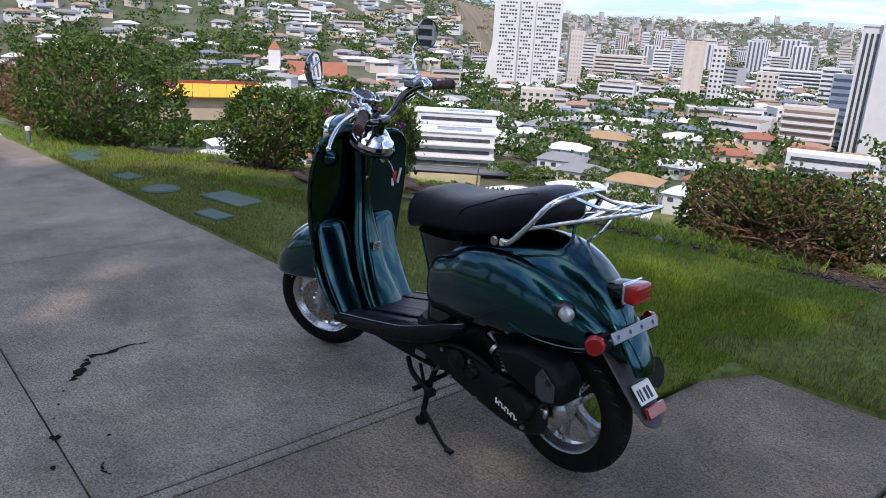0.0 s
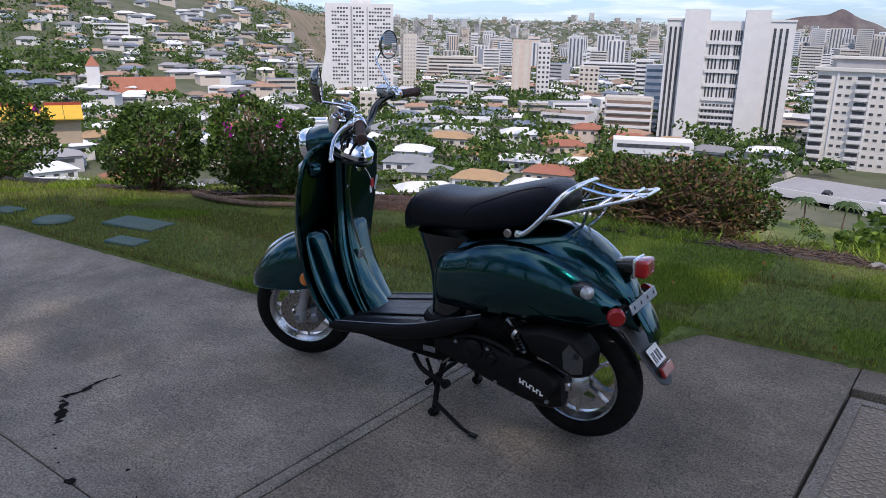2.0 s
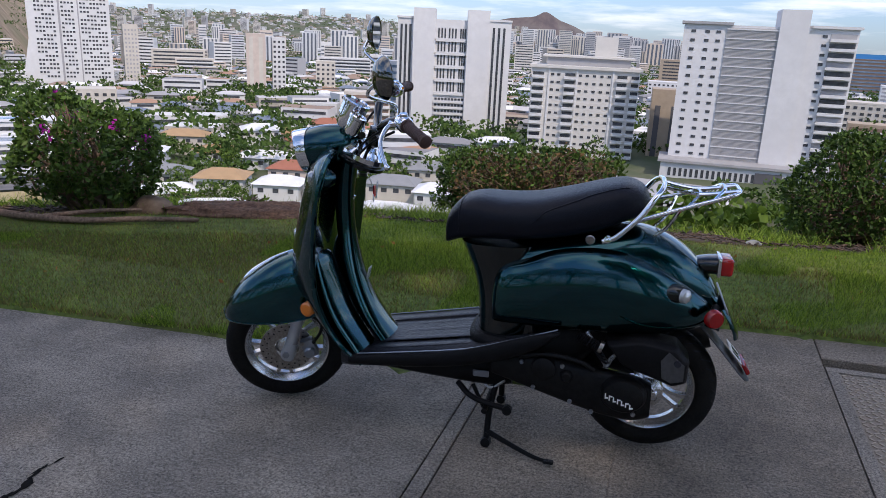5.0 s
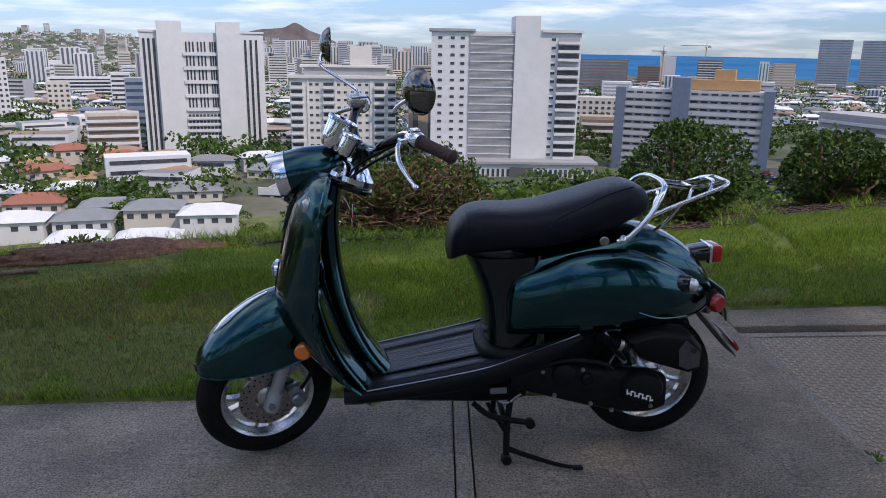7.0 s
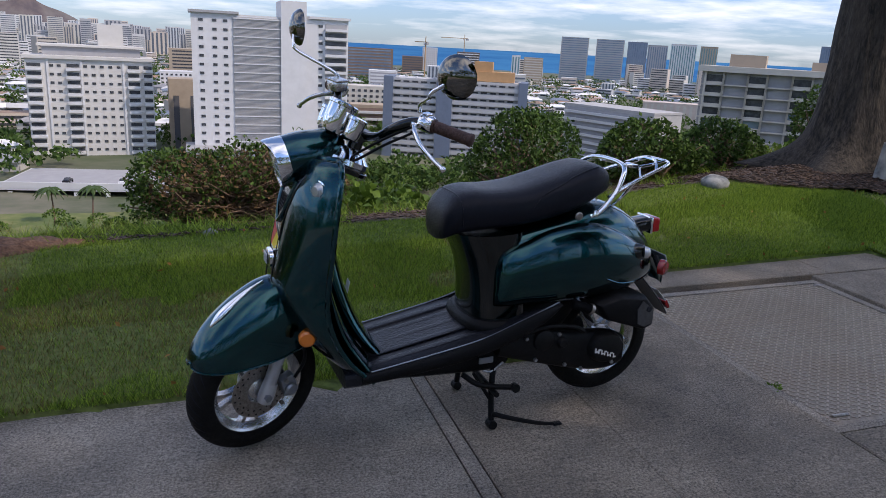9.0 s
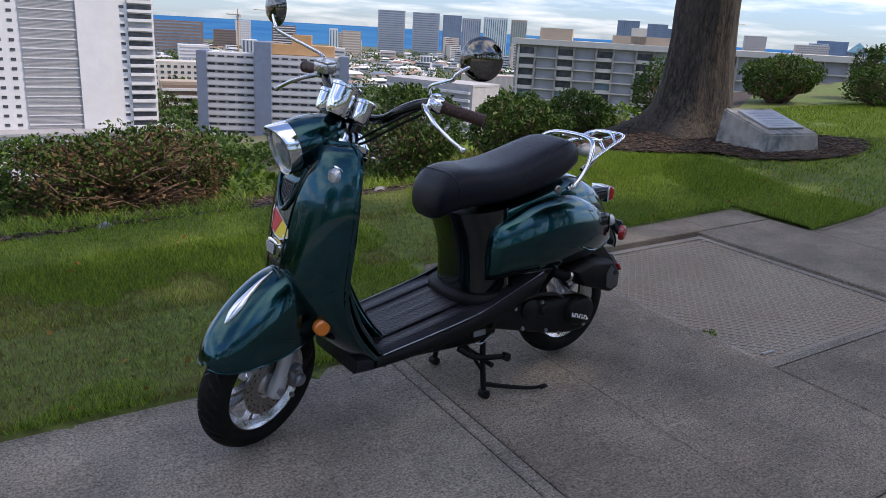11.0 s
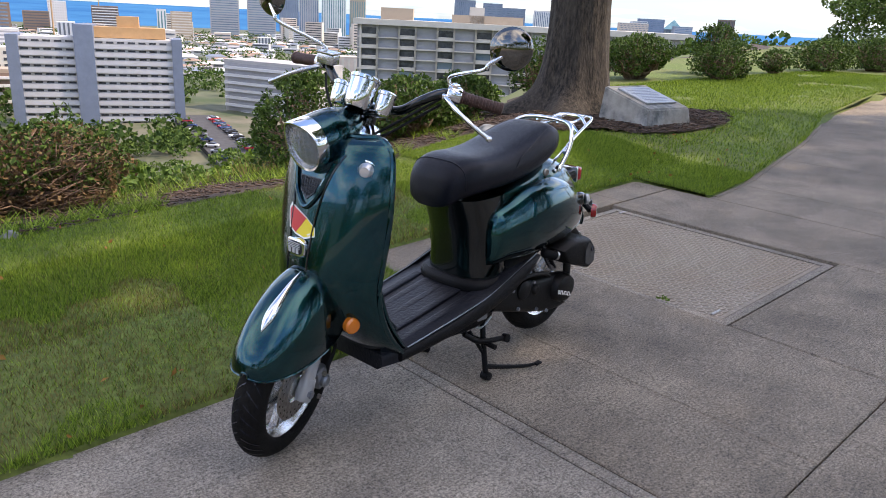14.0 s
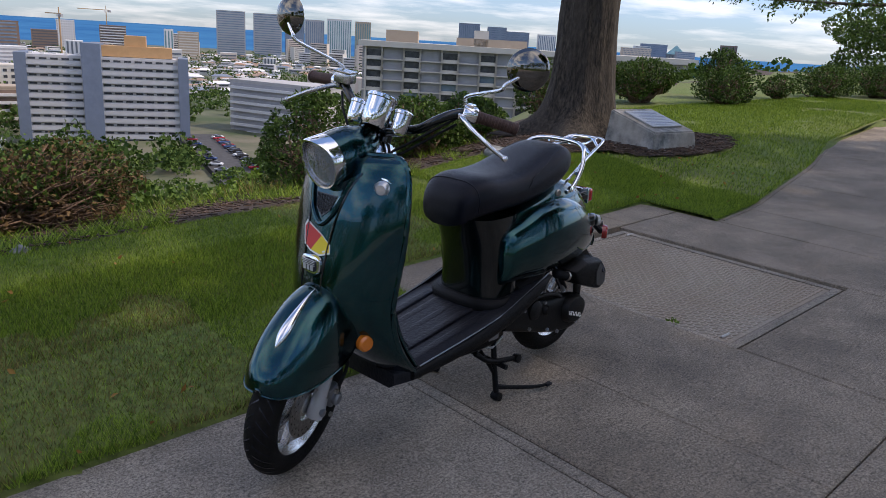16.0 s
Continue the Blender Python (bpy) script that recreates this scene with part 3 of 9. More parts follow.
def strip_loft(keys, n, across, fn):
    """Open sheet: for each eased key row, fn(row, v) gives the point at v in 0..1."""
    return [[fn(row, j / (across - 1)) for j in range(across)] for row in hermite(keys, n)]


def thick(bm, t):
    bmesh.ops.recalc_face_normals(bm, faces=bm.faces)
    bmesh.ops.solidify(bm, geom=bm.faces[:], thickness=t)
    return bm


def make_wheel(parent, name, x, z, R, W, front):
    """Tyre, rim with spokes, hub and brake disc, about an axle along y."""
    M = Matrix.Translation((x, 0, z)) @ Matrix.Rotation(radians(-90), 4, "X")
    wheel = new(name)
    wheel.parent = parent
    wheel.matrix_basis = Matrix()
    tagged(wheel, "black tyre on a bright cast rim")
    rim_r = 0.160
    # tyre: rounded tread with shallow grooves
    prof = []
    for i in range(15):
        a = math.pi * (-0.62 + 1.24 * i / 14)
        prof.append((R - W * 0.5 + W * 0.5 * math.cos(a) ** 1 if abs(a) < 1.57 else R - W * 0.5 + W * 0.46 * math.cos(a), W * 0.5 * math.sin(a) * (1.0 if abs(a) < 1.57 else 0.98)))
    prof = [(rim_r - 0.006, -W * 0.36)] + [(max(r, rim_r - 0.004), h) for r, h in prof] + [(rim_r - 0.006, W * 0.36)]
    bm = lathe(bmesh.new(), prof, Matrix(), 72)
    sp_ob = moved(bm, STEER @ M if front else M)
    t = part("tyre", sp_ob, M_TYRE, wheel, smooth=True)
    # tread grooves: thin dark sipes curving from the crown to the shoulder
    bm = bmesh.new()
    for i in range(36):
        for sd in (-1, 1):
            a0 = 2 * math.pi * (i + (0.5 if sd > 0 else 0)) / 36
            pts = []
            for q in range(6):
                u = q / 5
                ang = (0.10 + 0.95 * u)
                a = a0 + 0.16 * u + 0.05 * u * u
                rr = R - W * 0.5 + W * 0.5 * math.cos(ang) + 0.0008
                pts.append((rr, W * 0.5 * math.sin(ang) * sd, a, 0.0026 * (1 - 0.5 * u)))
            L = [[bm.verts.new((r * math.cos(a + d / r), r * math.sin(a + d / r), h)) for d in (-w, w)] for r, h, a, w in pts]
            for p, q2 in zip(L, L[1:]):
                bm.faces.new((p[0], p[1], q2[1], q2[0]))
    moved(bm, STEER @ M if front else M)
    part("tread_groove", bm, M_DIAL, wheel)["kind"] = "stuff"
    # rim
    rp = [(rim_r + 0.004, -W * 0.36), (rim_r + 0.004, -W * 0.30), (rim_r - 0.010, -W * 0.27), (rim_r - 0.022, -W * 0.10), (rim_r - 0.024, W * 0.10), (rim_r - 0.010, W * 0.27), (rim_r + 0.004, W * 0.30), (rim_r + 0.004, W * 0.36),
          (rim_r - 0.004, W * 0.34), (rim_r - 0.014, W * 0.24), (rim_r - 0.028, W * 0.10), (rim_r - 0.028, -W * 0.10), (rim_r - 0.014, -W * 0.24), (rim_r - 0.004, -W * 0.34)]
    bm = lathe(bmesh.new(), rp, Matrix(), 64, closed_profile=True)
    moved(bm, STEER @ M if front else M)
    rim = sp("rim", bm, M_ALU, wheel, "polished cast rim")
    for k in range(5):
        a = 2 * math.pi * (k + 0.12) / 5
        bm = bmesh.new()
        for off in (-1, 1):
            rows = [(0.030, 0.013, off * 0.016), (0.075, 0.008, off * 0.014), (0.112, 0.008, off * 0.020), (0.140, 0.014, off * 0.030)]
            rings = [[(r, s * 1.0 + cx, q) for s, q in ((-w, -0.010), (w, -0.010), (w * 0.7, 0.012), (-w * 0.7, 0.012))] for r, w, cx in hermite(rows, 7)]
            loft(bm, rings)
        moved(bm, (STEER @ M if front else M) @ Matrix.Rotation(a, 4, "Z"))
        sp("spoke", bm, M_ALU, wheel)
    bm = lathe(bmesh.new(), [(0.0, -0.045), (0.024, -0.045), (0.040, -0.028), (0.042, 0.028), (0.026, 0.040), (0.0, 0.040)], Matrix(), 32)
    moved(bm, STEER @ M if front else M)
    sp("hub", bm, M_ALU, wheel)
    if front:
        # drilled disc on the left side
        S = 1
        bm = lathe(bmesh.new(), [(0.045, 0.038), (0.098, 0.038), (0.098, 0.042), (0.045, 0.042)], Matrix(), 48, closed_profile=True)
        moved(bm, STEER @ M)
        disc = sp("brake_disc", bm, M_STEEL, wheel, "drilled steel brake disc")
        bm = bmesh.new()
        for k in range(20):
            for rr, da in ((0.074, 0.0), (0.089, 0.14)):
                a = 2 * math.pi * k / 20 + da
                bmesh.ops.create_circle(bm, cap_ends=True, segments=8, radius=0.0034, matrix=Matrix.Translation((rr * math.cos(a), rr * math.sin(a), 0.0425)))
        moved(bm, STEER @ M)
        part("drill_hole", bm, M_DIAL, disc)["kind"] = "stuff"
    return wheel


def build_scooter():
    sc = thing("scooter", "dark metallic green retro motor scooter on its stand", "scooter", at=SCOOTER)
    R, W = 0.226, 0.098
    FX, RX, AZ = 0.845, -0.460, 0.228
    make_wheel(sc, "front_wheel", FX, AZ, R, W, True)
    make_wheel(sc, "rear_wheel", RX, AZ + 0.004, R, W + 0.006, False)

    # --- fork ---
    for sd in (1, -1):
        bm = tube(bmesh.new(), [(FX - 0.004, sd * 0.066, AZ - 0.012), (FX - 0.075, sd * 0.066, AZ + 0.20)], 0.021, 16)
        lathe(bm, [(0, -0.02), (0.024, -0.02), (0.027, 0.0), (0.024, 0.05), (0.0, 0.05)], axis_to((FX - 0.006, sd * 0.066, AZ - 0.01), (-0.35, 0, 0.94)), 16)
        sp("fork_leg", bm, M_FORK, sc, "silver fork leg", steer=True)
        bm = lathe(bmesh.new(), [(0, -0.006), (0.012, -0.006), (0.013, 0.006), (0, 0.008)], axis_to((FX, sd * 0.092, AZ), (0, sd, 0)), 6)
        sp("axle_nut", bm, M_GREYMETAL, sc, steer=True)
    bm = box(bmesh.new(), (0, 0, 0), (0.052, 0.036, 0.075), bevel=0.009, seg=2)
    lathe(bm, [(0, 0), (0.021, 0), (0.022, 0.012), (0.016, 0.018), (0, 0.018)], axis_to((0.002, 0.016, -0.008), (0, 1, 0)), 18)
    moved(bm, Matrix.Translation((FX - 0.085, 0.066, AZ + 0.012)) @ Matrix.Rotation(radians(18), 4, "Y"))
    cal = sp("brake_caliper", bm, M_GREYMETAL, sc, "grey brake caliper", steer=True)
    for dx, dz in ((-0.046, -0.030), (-0.062, 0.045)):
        bm = lathe(bmesh.new(), [(0, 0), (0.008, 0), (0.008, 0.010), (0, 0.012)], axis_to((FX + dx, 0.092, AZ + dz), (0, 1, 0)), 6)
        sp("bolt", bm, M_STEEL, cal, steer=True)
    bm = tube(bmesh.new(), [(FX - 0.10, 0.085, AZ + 0.04), (FX - 0.135, 0.085, AZ + 0.10), (FX - 0.13, 0.07, AZ + 0.19), (FX - 0.15, 0.05, AZ + 0.30)], 0.006, 8, 14)
    sp("brake_hose", bm, M_PLASTIC, sc, steer=True)

    # --- front mudguard ---
    keys = [(1.058, 0.386, 0.012, 0.372), (1.046, 0.418, 0.046, 0.368), (1.014, 0.462, 0.076, 0.368), (0.965, 0.510, 0.097, 0.370), (0.905, 0.553, 0.109, 0.373), (0.845, 0.584, 0.115, 0.377), (0.79, 0.600, 0.114, 0.383), (0.725, 0.602, 0.106, 0.395), (0.690, 0.590, 0.095, 0.42)]

    def arch(row, v):
        s, zt, w, zb = row
        a = math.pi * v
        c, q = math.cos(a), math.sin(a)
        return (s, w * math.copysign(abs(c) ** 0.74, c), zb + (zt - zb) * abs(q) ** 0.92)

    bm = thick(loft(bmesh.new(), strip_loft(keys, 30, 33, arch), closed=False), 0.004)
    guard = sp("front_mudguard", bm, M_PAINT, sc, "glossy dark green front mudguard", steer=True)
    bm = bmesh.new()
    for v in (0.0, 1.0):
        tube(bm, [Vector(arch(r, v)) for r in hermite(keys, 24)], 0.0035, 6)
    tube(bm, [Vector(arch(hermite(keys, 30)[0], j / 12)) for j in range(13)], 0.0035, 6)
    sp("bead", bm, M_PAINT, guard, steer=True)
    # chrome teardrop on its crown
    rows = [(0.992, 0.486, 0.002), (0.972, 0.506, 0.013), (0.945, 0.528, 0.016), (0.905, 0.555, 0.011), (0.862, 0.580, 0.006), (0.815, 0.598, 0.002)]
    rings = []
    for s, z, w in hermite(rows, 22):
        rings.append([(s, w * math.cos(a), z + 0.010 * math.sin(a) * (0.4 + w / 0.02)) for a in [2 * math.pi * i / 14 for i in range(14)]])
    sp("crest", loft(bmesh.new(), rings), M_CHROME, guard, "chrome teardrop crest", steer=True)
    bm = lathe(bmesh.new(), [(0, 0), (0.004, 0), (0.004, 0.003), (0, 0.004)], axis_to((0.93, 0.108, 0.362), (0, 1, 0)), 8)
    sp("screw", bm, M_STEEL, guard, steer=True)
    # amber side reflectors behind the guard
    for sd in (1, -1):
        bm = lathe(bmesh.new(), [(0, 0.012), (0.020, 0.010), (0.026, 0.004), (0.027, -0.012), (0, -0.012)], axis_to((0.695, sd * 0.150, 0.425), (0.12, sd, 0)), 24)
        sp("side_reflector", bm, M_AMBER, sc, "round amber side reflector")
        bm = tube(bmesh.new(), [(0.695, sd * 0.14, 0.432), (0.66, sd * 0.09, 0.45)], 0.012, 8)
        sp("reflector_bracket", bm, M_PLASTIC, sc)

    # --- leg shield: outer skin, then the black inner panel ---
    shield = [(0.974, 0.640, 0.135, 0.590), (0.968, 0.654, 0.168, 0.592), (0.948, 0.676, 0.198, 0.596), (0.900, 0.703, 0.219, 0.606), (0.82, 0.730, 0.232, 0.622), (0.74, 0.750, 0.233, 0.632), (0.66, 0.770, 0.226, 0.641),
              (0.58, 0.785, 0.215, 0.648), (0.52, 0.784, 0.208, 0.648), (0.455, 0.742, 0.205, 0.634), (0.39, 0.690, 0.202, 0.606), (0.325, 0.630, 0.197, 0.562), (0.258, 0.555, 0.178, 0.495)]

    def outer(row, v):
        z, sc_, w, se = row
        u = 2 * v - 1
        k = abs(u)
        # full round nose, flaring to a flat rolled edge
        return (se + (sc_ - se) * (1 - k ** 2.1) ** 0.85 if k < 1 else se, w * math.copysign(k ** 0.86, u), z)

    def inner(row, v):
        z, sc_, w, se = row
        u = 2 * v - 1
        k = abs(u)
        hollow = 0.028 * (1 - k ** 2) - 0.010 * math.exp(-(u / 0.28) ** 2) * smoothstep(0.9, 0.5, z)
        return (se - 0.012 + hollow, w * 0.985 * u, z)

    bm = thick(loft(bmesh.new(), strip_loft(shield, 40, 41, outer), closed=False), 0.004)
    front = sp("leg_shield", bm, M_PAINT, sc, "glossy green leg shield")
    bm = thick(loft(bmesh.new(), strip_loft(shield, 40, 31, inner), closed=False), 0.004)
    sp("inner_panel", bm, M_PAINT, sc, "dark green inner leg panel")
    # rolled edge round the shield
    for v, nm in ((0.0, -1), (1.0, 1)):
        bm = tube(bmesh.new(), [Vector(outer(r, v)) + Vector((-0.006, 0, 0)) for r in hermite(shield, 30)], 0.009, 8)
        sp("shield_edge", bm, M_PAINT, front)
    bm = tube(bmesh.new(), [Vector(outer(hermite(shield, 40)[0], j / 16)) + Vector((-0.004, 0, 0)) for j in range(17)], 0.009, 8)
    sp("shield_edge", bm, M_PAINT, front)
    # green knee bulges low on the inner side, with the ridge between them
    for sd in (1, -1):
        rows = [(0.632, 0.622, 0.040, 0.006, 0.128), (0.612, 0.618, 0.062, 0.024, 0.126), (0.54, 0.604, 0.074, 0.040, 0.120), (0.46, 0.582, 0.078, 0.050, 0.116), (0.39, 0.550, 0.078, 0.054, 0.113), (0.30, 0.490, 0.076, 0.056, 0.110)]
        rings = []
        for z, s, w, dpt, yc in hermite(rows, 20):
            rings.append([(s + 0.018 - dpt * math.copysign(abs(math.cos(a)) ** 0.8, math.cos(a)) * (0.55 if math.cos(a) > 0 else 0.6) * (1.0 - 0.35 * math.sin(a)), sd * (yc + w * math.sin(a)), z) for a in [2 * math.pi * i / 24 for i in range(24)]])
        sp("knee_bulge", loft(bmesh.new(), rings), M_PAINT, sc, "green moulded knee bulge")
    rows = [(0.965, 0.572, 0.062), (0.90, 0.590, 0.050), (0.80, 0.604, 0.040), (0.68, 0.600, 0.044), (0.55, 0.574, 0.062), (0.44, 0.534, 0.072), (0.36, 0.488, 0.080), (0.30, 0.440, 0.084)]
    rings = [[(s - 0.032 * math.cos(a), w * math.sin(a), z) for a in [2 * math.pi * i / 20 for i in range(20)]] for z, s, w in hermite(rows, 20)]
    sp("centre_ridge", loft(bmesh.new(), rings), M_PAINT, sc, "green central ridge")
    bm = box(bmesh.new(), (0, 0, 0), (0.003, 0.034, 0.046), bevel=0.001)
    moved(bm, Matrix.Translation((0.524, -0.012, 0.525)) @ Matrix.Rotation(radians(-13), 4, "Y"))
    sp("warning_sticker", bm, M_STICKER, sc, "silver warning sticker with small print")
    bm = bmesh.new()
    for k in range(5):
        box(bm, (-0.0022, 0, 0.014 - 0.007 * k), (0.001, 0.026 - 0.004 * (k % 2), 0.002))
    moved(bm, Matrix.Translation((0.524, -0.012, 0.525)) @ Matrix.Rotation(radians(-13), 4, "Y"))
    part("print_bar", bm, M_DIAL, sc)
    # ignition lock, key and red tag, bag hook
    bm = lathe(bmesh.new(), [(0, 0), (0.017, 0), (0.017, 0.006), (0.012, 0.009), (0, 0.009)], axis_to((0.600, -0.10, 0.862), (-1, 0, 0.12)), 20)
    lock = sp("ignition_lock", bm, M_CHROME, sc)
    bm = box(bmesh.new(), (0.572, -0.10, 0.860), (0.03, 0.003, 0.012), bevel=0.001)
    sp("key", bm, M_STEEL, lock)
    bm = tube(bmesh.new(), [(0.558, -0.10, 0.860), (0.548, -0.108, 0.84), (0.540, -0.112, 0.815)], 0.0018, 6)
    sp("key_cord", bm, M_WHITE, lock)
    bm = box(bmesh.new(), (0.536, -0.114, 0.800), (0.006, 0.018, 0.040), bevel=0.002)
    sp("key_tag", bm, M_STICKRED, lock, "red key tag")
    bm = box(bmesh.new(), (0, 0, 0), (0.003, 0.012, 0.062), bevel=0.001)
    moved(bm, Matrix.Translation((0.534, -0.136, 0.80)) @ Matrix.Rotation(radians(18), 4, "X"))
    sp("key_strap", bm, M_STICKER, lock)
    bm = box(bmesh.new(), (0.536, -0.104, 0.776), (0.002, 0.014, 0.030), bevel=0.0008)
    sp("key_label", bm, M_WHITE, lock)
    bm = tube(bmesh.new(), [(0.600, 0.0, 0.80), (0.575, 0.0, 0.795), (0.568, 0.0, 0.805)], 0.005, 8, 8)
    sp("bag_hook", bm, M_CHROME, sc)

    # --- nose: V panel with grille, sticker, badge, front signals, headlight ---
    def nose(z, y):
        """Surface point of the shield at height z, offset y."""
        for a, b in zip(shield, shield[1:]):
            if b[0] <= z <= a[0]:
                t = (a[0] - z) / (a[0] - b[0])
                row = [a[i] + (b[i] - a[i]) * t for i in range(4)]
                k = min(0.999, (abs(y) / row[2]) ** (1 / 0.86))
                return Vector((row[3] + (row[1] - row[3]) * (1 - k ** 2.1) ** 0.85, y, z))
        return Vector((0.7, y, z))

    for sd in (1, -1):
        bm = tube(bmesh.new(), [nose(z, sd * y) + Vector((0.001, 0, 0)) for z, y in ((0.93, 0.105), (0.88, 0.082), (0.80, 0.060), (0.70, 0.048), (0.60, 0.044), (0.545, 0.046))], 0.0032, 6, 24)
        sp("panel_seam", bm, M_BLACKGLOSS, front)
    bm = bmesh.new()
    tri_ = [(0.858, -0.046), (0.858, 0.046), (0.815, 0.030), (0.792, 0.0), (0.815, -0.030)]
    vs = [bm.verts.new(nose(z, y) + Vector((0.003, 0, 0))) for z, y in tri_]
    bm.faces.new(vs)
    thick(bm, 0.002)
    sp("grille_opening", bm, M_DIAL, front)
    bm = bmesh.new()
    for k in range(6):
        z = 0.852 - 0.009 * k
        wdt = 0.040 * (z - 0.792) / 0.06 + 0.004
        tube(bm, [nose(z, -wdt) + Vector((0.005, 0, 0)), nose(z, wdt) + Vector((0.005, 0, 0))], 0.0012, 5)
    for k in range(7):
        y = -0.036 + 0.012 * k
        tube(bm, [nose(0.856, y) + Vector((0.005, 0, 0)), nose(0.80 + 0.5 * abs(y), y * 0.8) + Vector((0.005, 0, 0))], 0.0012, 5)
    sp("grille_mesh", bm, M_PLASTIC, front, "black mesh grille")
    # chrome-edged V under the lamp
    bm = tube(bmesh.new(), [nose(z, y) + Vector((0.003, 0, 0)) for z, y in ((0.905, -0.082), (0.85, -0.062), (0.805, -0.040), (0.772, 0.0), (0.805, 0.040), (0.85, 0.062), (0.905, 0.082))], 0.008, 8, 30)
    sp("grille_surround", bm, M_PAINT, front)
    # two-coloured map-shaped sticker
    out_y = [(0.736, 0.010), (0.746, -0.016), (0.752, -0.034), (0.742, -0.040), (0.728, -0.036), (0.712, -0.030), (0.704, -0.012), (0.700, 0.012), (0.708, 0.034), (0.722, 0.032), (0.730, 0.020)]
    bm = bmesh.new()
    bm.faces.new([bm.verts.new(nose(0.727 + (z - 0.7265) * 1.75, (y - 0.001) * 1.85) + Vector((0.0022, 0, 0))) for z, y in out_y])
    thick(bm, 0.0006)
    sp("sticker_edge", bm, M_WHITE, front)
    for nm, mat in (("sticker_half", M_STICKRED), ("sticker_half", M_YELLOW)):
        bm = bmesh.new()
        pts = [(z, y) for z, y in out_y if (y <= 0.011 if mat is M_STICKRED else y >= -0.013)]
        vs = [bm.verts.new(nose(0.727 + (z - 0.727) * 1.5, y * 1.68) + Vector((0.0035 if mat is M_STICKRED else 0.0028, 0, 0))) for z, y in pts]
        f = bm.faces.new(vs)
        thick(bm, 0.0006)
        sp(nm, bm, mat, front)
    # oval chrome badge
    for rr, mat, off, nm in ((1.0, M_CHROME, 0.006, "badge"), (0.74, M_DIAL, 0.010, "badge_face")):
        rings = []
        for q, sc2 in ((-0.008, 1.0), (0.004, 1.0), (0.007, 0.86)):
            rings.append([nose(0.655, 0) + Vector((off + q, 0.044 * rr * sc2 * math.copysign(abs(math.cos(a)) ** 0.7, math.cos(a)), 0.028 * rr * sc2 * math.copysign(abs(math.sin(a)) ** 0.7, math.sin(a)))) for a in [2 * math.pi * i / 28 for i in range(28)]])
        sp(nm, loft(bmesh.new(), rings), mat, front, "oval chrome badge" if nm == "badge" else "")
    bm = bmesh.new()
    for k in range(4):
        box(bm, nose(0.655, 0) + Vector((0.018, 0, 0.016 - 0.0050 * k)), (0.002, 0.056, 0.0018))
    for k in range(3):
        box(bm, nose(0.655, 0) + Vector((0.019, -0.017 + 0.017 * k, -0.008)), (0.002, 0.011, 0.014))
    sp("badge_bar", bm, M_STICKER, front)
    for sd in (1, -1):
        p = Vector((0.640, sd * 0.158, 0.890))
        d = unit((0.80, sd * 0.42, 0.05))
        bm = lathe(bmesh.new(), [(0, 0.030), (0.014, 0.029), (0.024, 0.020), (0.028, 0.006), (0.029, -0.004), (0, -0.02)], axis_to(p, d), 28)
        lens = sp("front_signal", bm, M_CLEAR, sc, "round clear front turn signal")
        bm = lathe(bmesh.new(), [(0.027, 0.014), (0.0315, 0.013), (0.033, 0.006), (0.030, 0.002)], axis_to(p, d), 28)
        sp("signal_ring", bm, M_CHROME, lens, "thin chrome ring")
        bm = bmesh.new()
        for q in range(5):
            tube(bm, [axis_to(p, d) @ Vector((-0.020 + 0.010 * q, -0.014, 0.026)), axis_to(p, d) @ Vector((-0.020 + 0.010 * q, 0.014, 0.026))], 0.0008, 5)
        sp("lens_rib", bm, M_GREYMETAL, lens)
        bm = lathe(bmesh.new(), [(0.027, 0.010), (0.034, 0.006), (0.038, -0.012), (0.034, -0.04), (0.02, -0.06), (0, -0.06)], axis_to(p, d), 28)
        sp("signal_housing", bm, M_PAINT, lens)
    # headlight: bullet shell, chrome rim with a peak, glass, reflector
    LC, LD = Vector((0.738, 0, 0.952)), unit((0.965, 0, -0.22))
    LM = axis_to(LC, LD)
    # local axes of LM: z forward; find its up
    rows = [(0.000, 0.073, 0.0), (-0.03, 0.076, 0.0), (-0.08, 0.077, 0.0), (-0.13, 0.070, 0.0), (-0.18, 0.052, 0.006), (-0.21, 0.020, 0.01)]
    upl = (LM.to_3x3().inverted() @ Vector((0, 0, 1)))
    upl.z = 0
    upl.normalize()
    sdl = Vector((0, 0, 1)).cross(upl)
    rings = [[LM @ (upl * (r * math.sin(a) + o) + sdl * r * math.cos(a) + Vector((0, 0, q))) for a in [2 * math.pi * i / 36 for i in range(36)]] for q, r, o in hermite(rows, 18)]
    lamp = sp("headlight", loft(bmesh.new(), rings), M_PAINT, sc, "round green headlight with a chrome peaked rim")
    rings = []
    for q, r in ((-0.026, 0.0775), (0.004, 0.0785), (0.012, 0.0765), (0.010, 0.0715), (0.000, 0.070)):
        rings.append([LM @ (upl * r * math.sin(a) + sdl * r * math.cos(a) + Vector((0, 0, q + (0.022 * max(0, math.sin(a)) ** 3 if q > 0 else 0)))) for a in [2 * math.pi * i / 40 for i in range(40)]])
    sp("rim", loft(bmesh.new(), rings, caps=False), M_CHROME, lamp, "chrome rim")
    bm = lathe(bmesh.new(), [(0, -0.045), (0.030, -0.040), (0.056, -0.020), (0.0705, 0.0), (0.070, 0.001)], LM, 36)
    sp("reflector", bm, M_CHROME, lamp)
    bm = lathe(bmesh.new(), [(0, 0.018), (0.030, 0.015), (0.055, 0.008), (0.0702, 0.001), (0.0702, -0.002), (0.055, 0.005), (0.03, 0.012), (0, 0.015)], LM, 36)
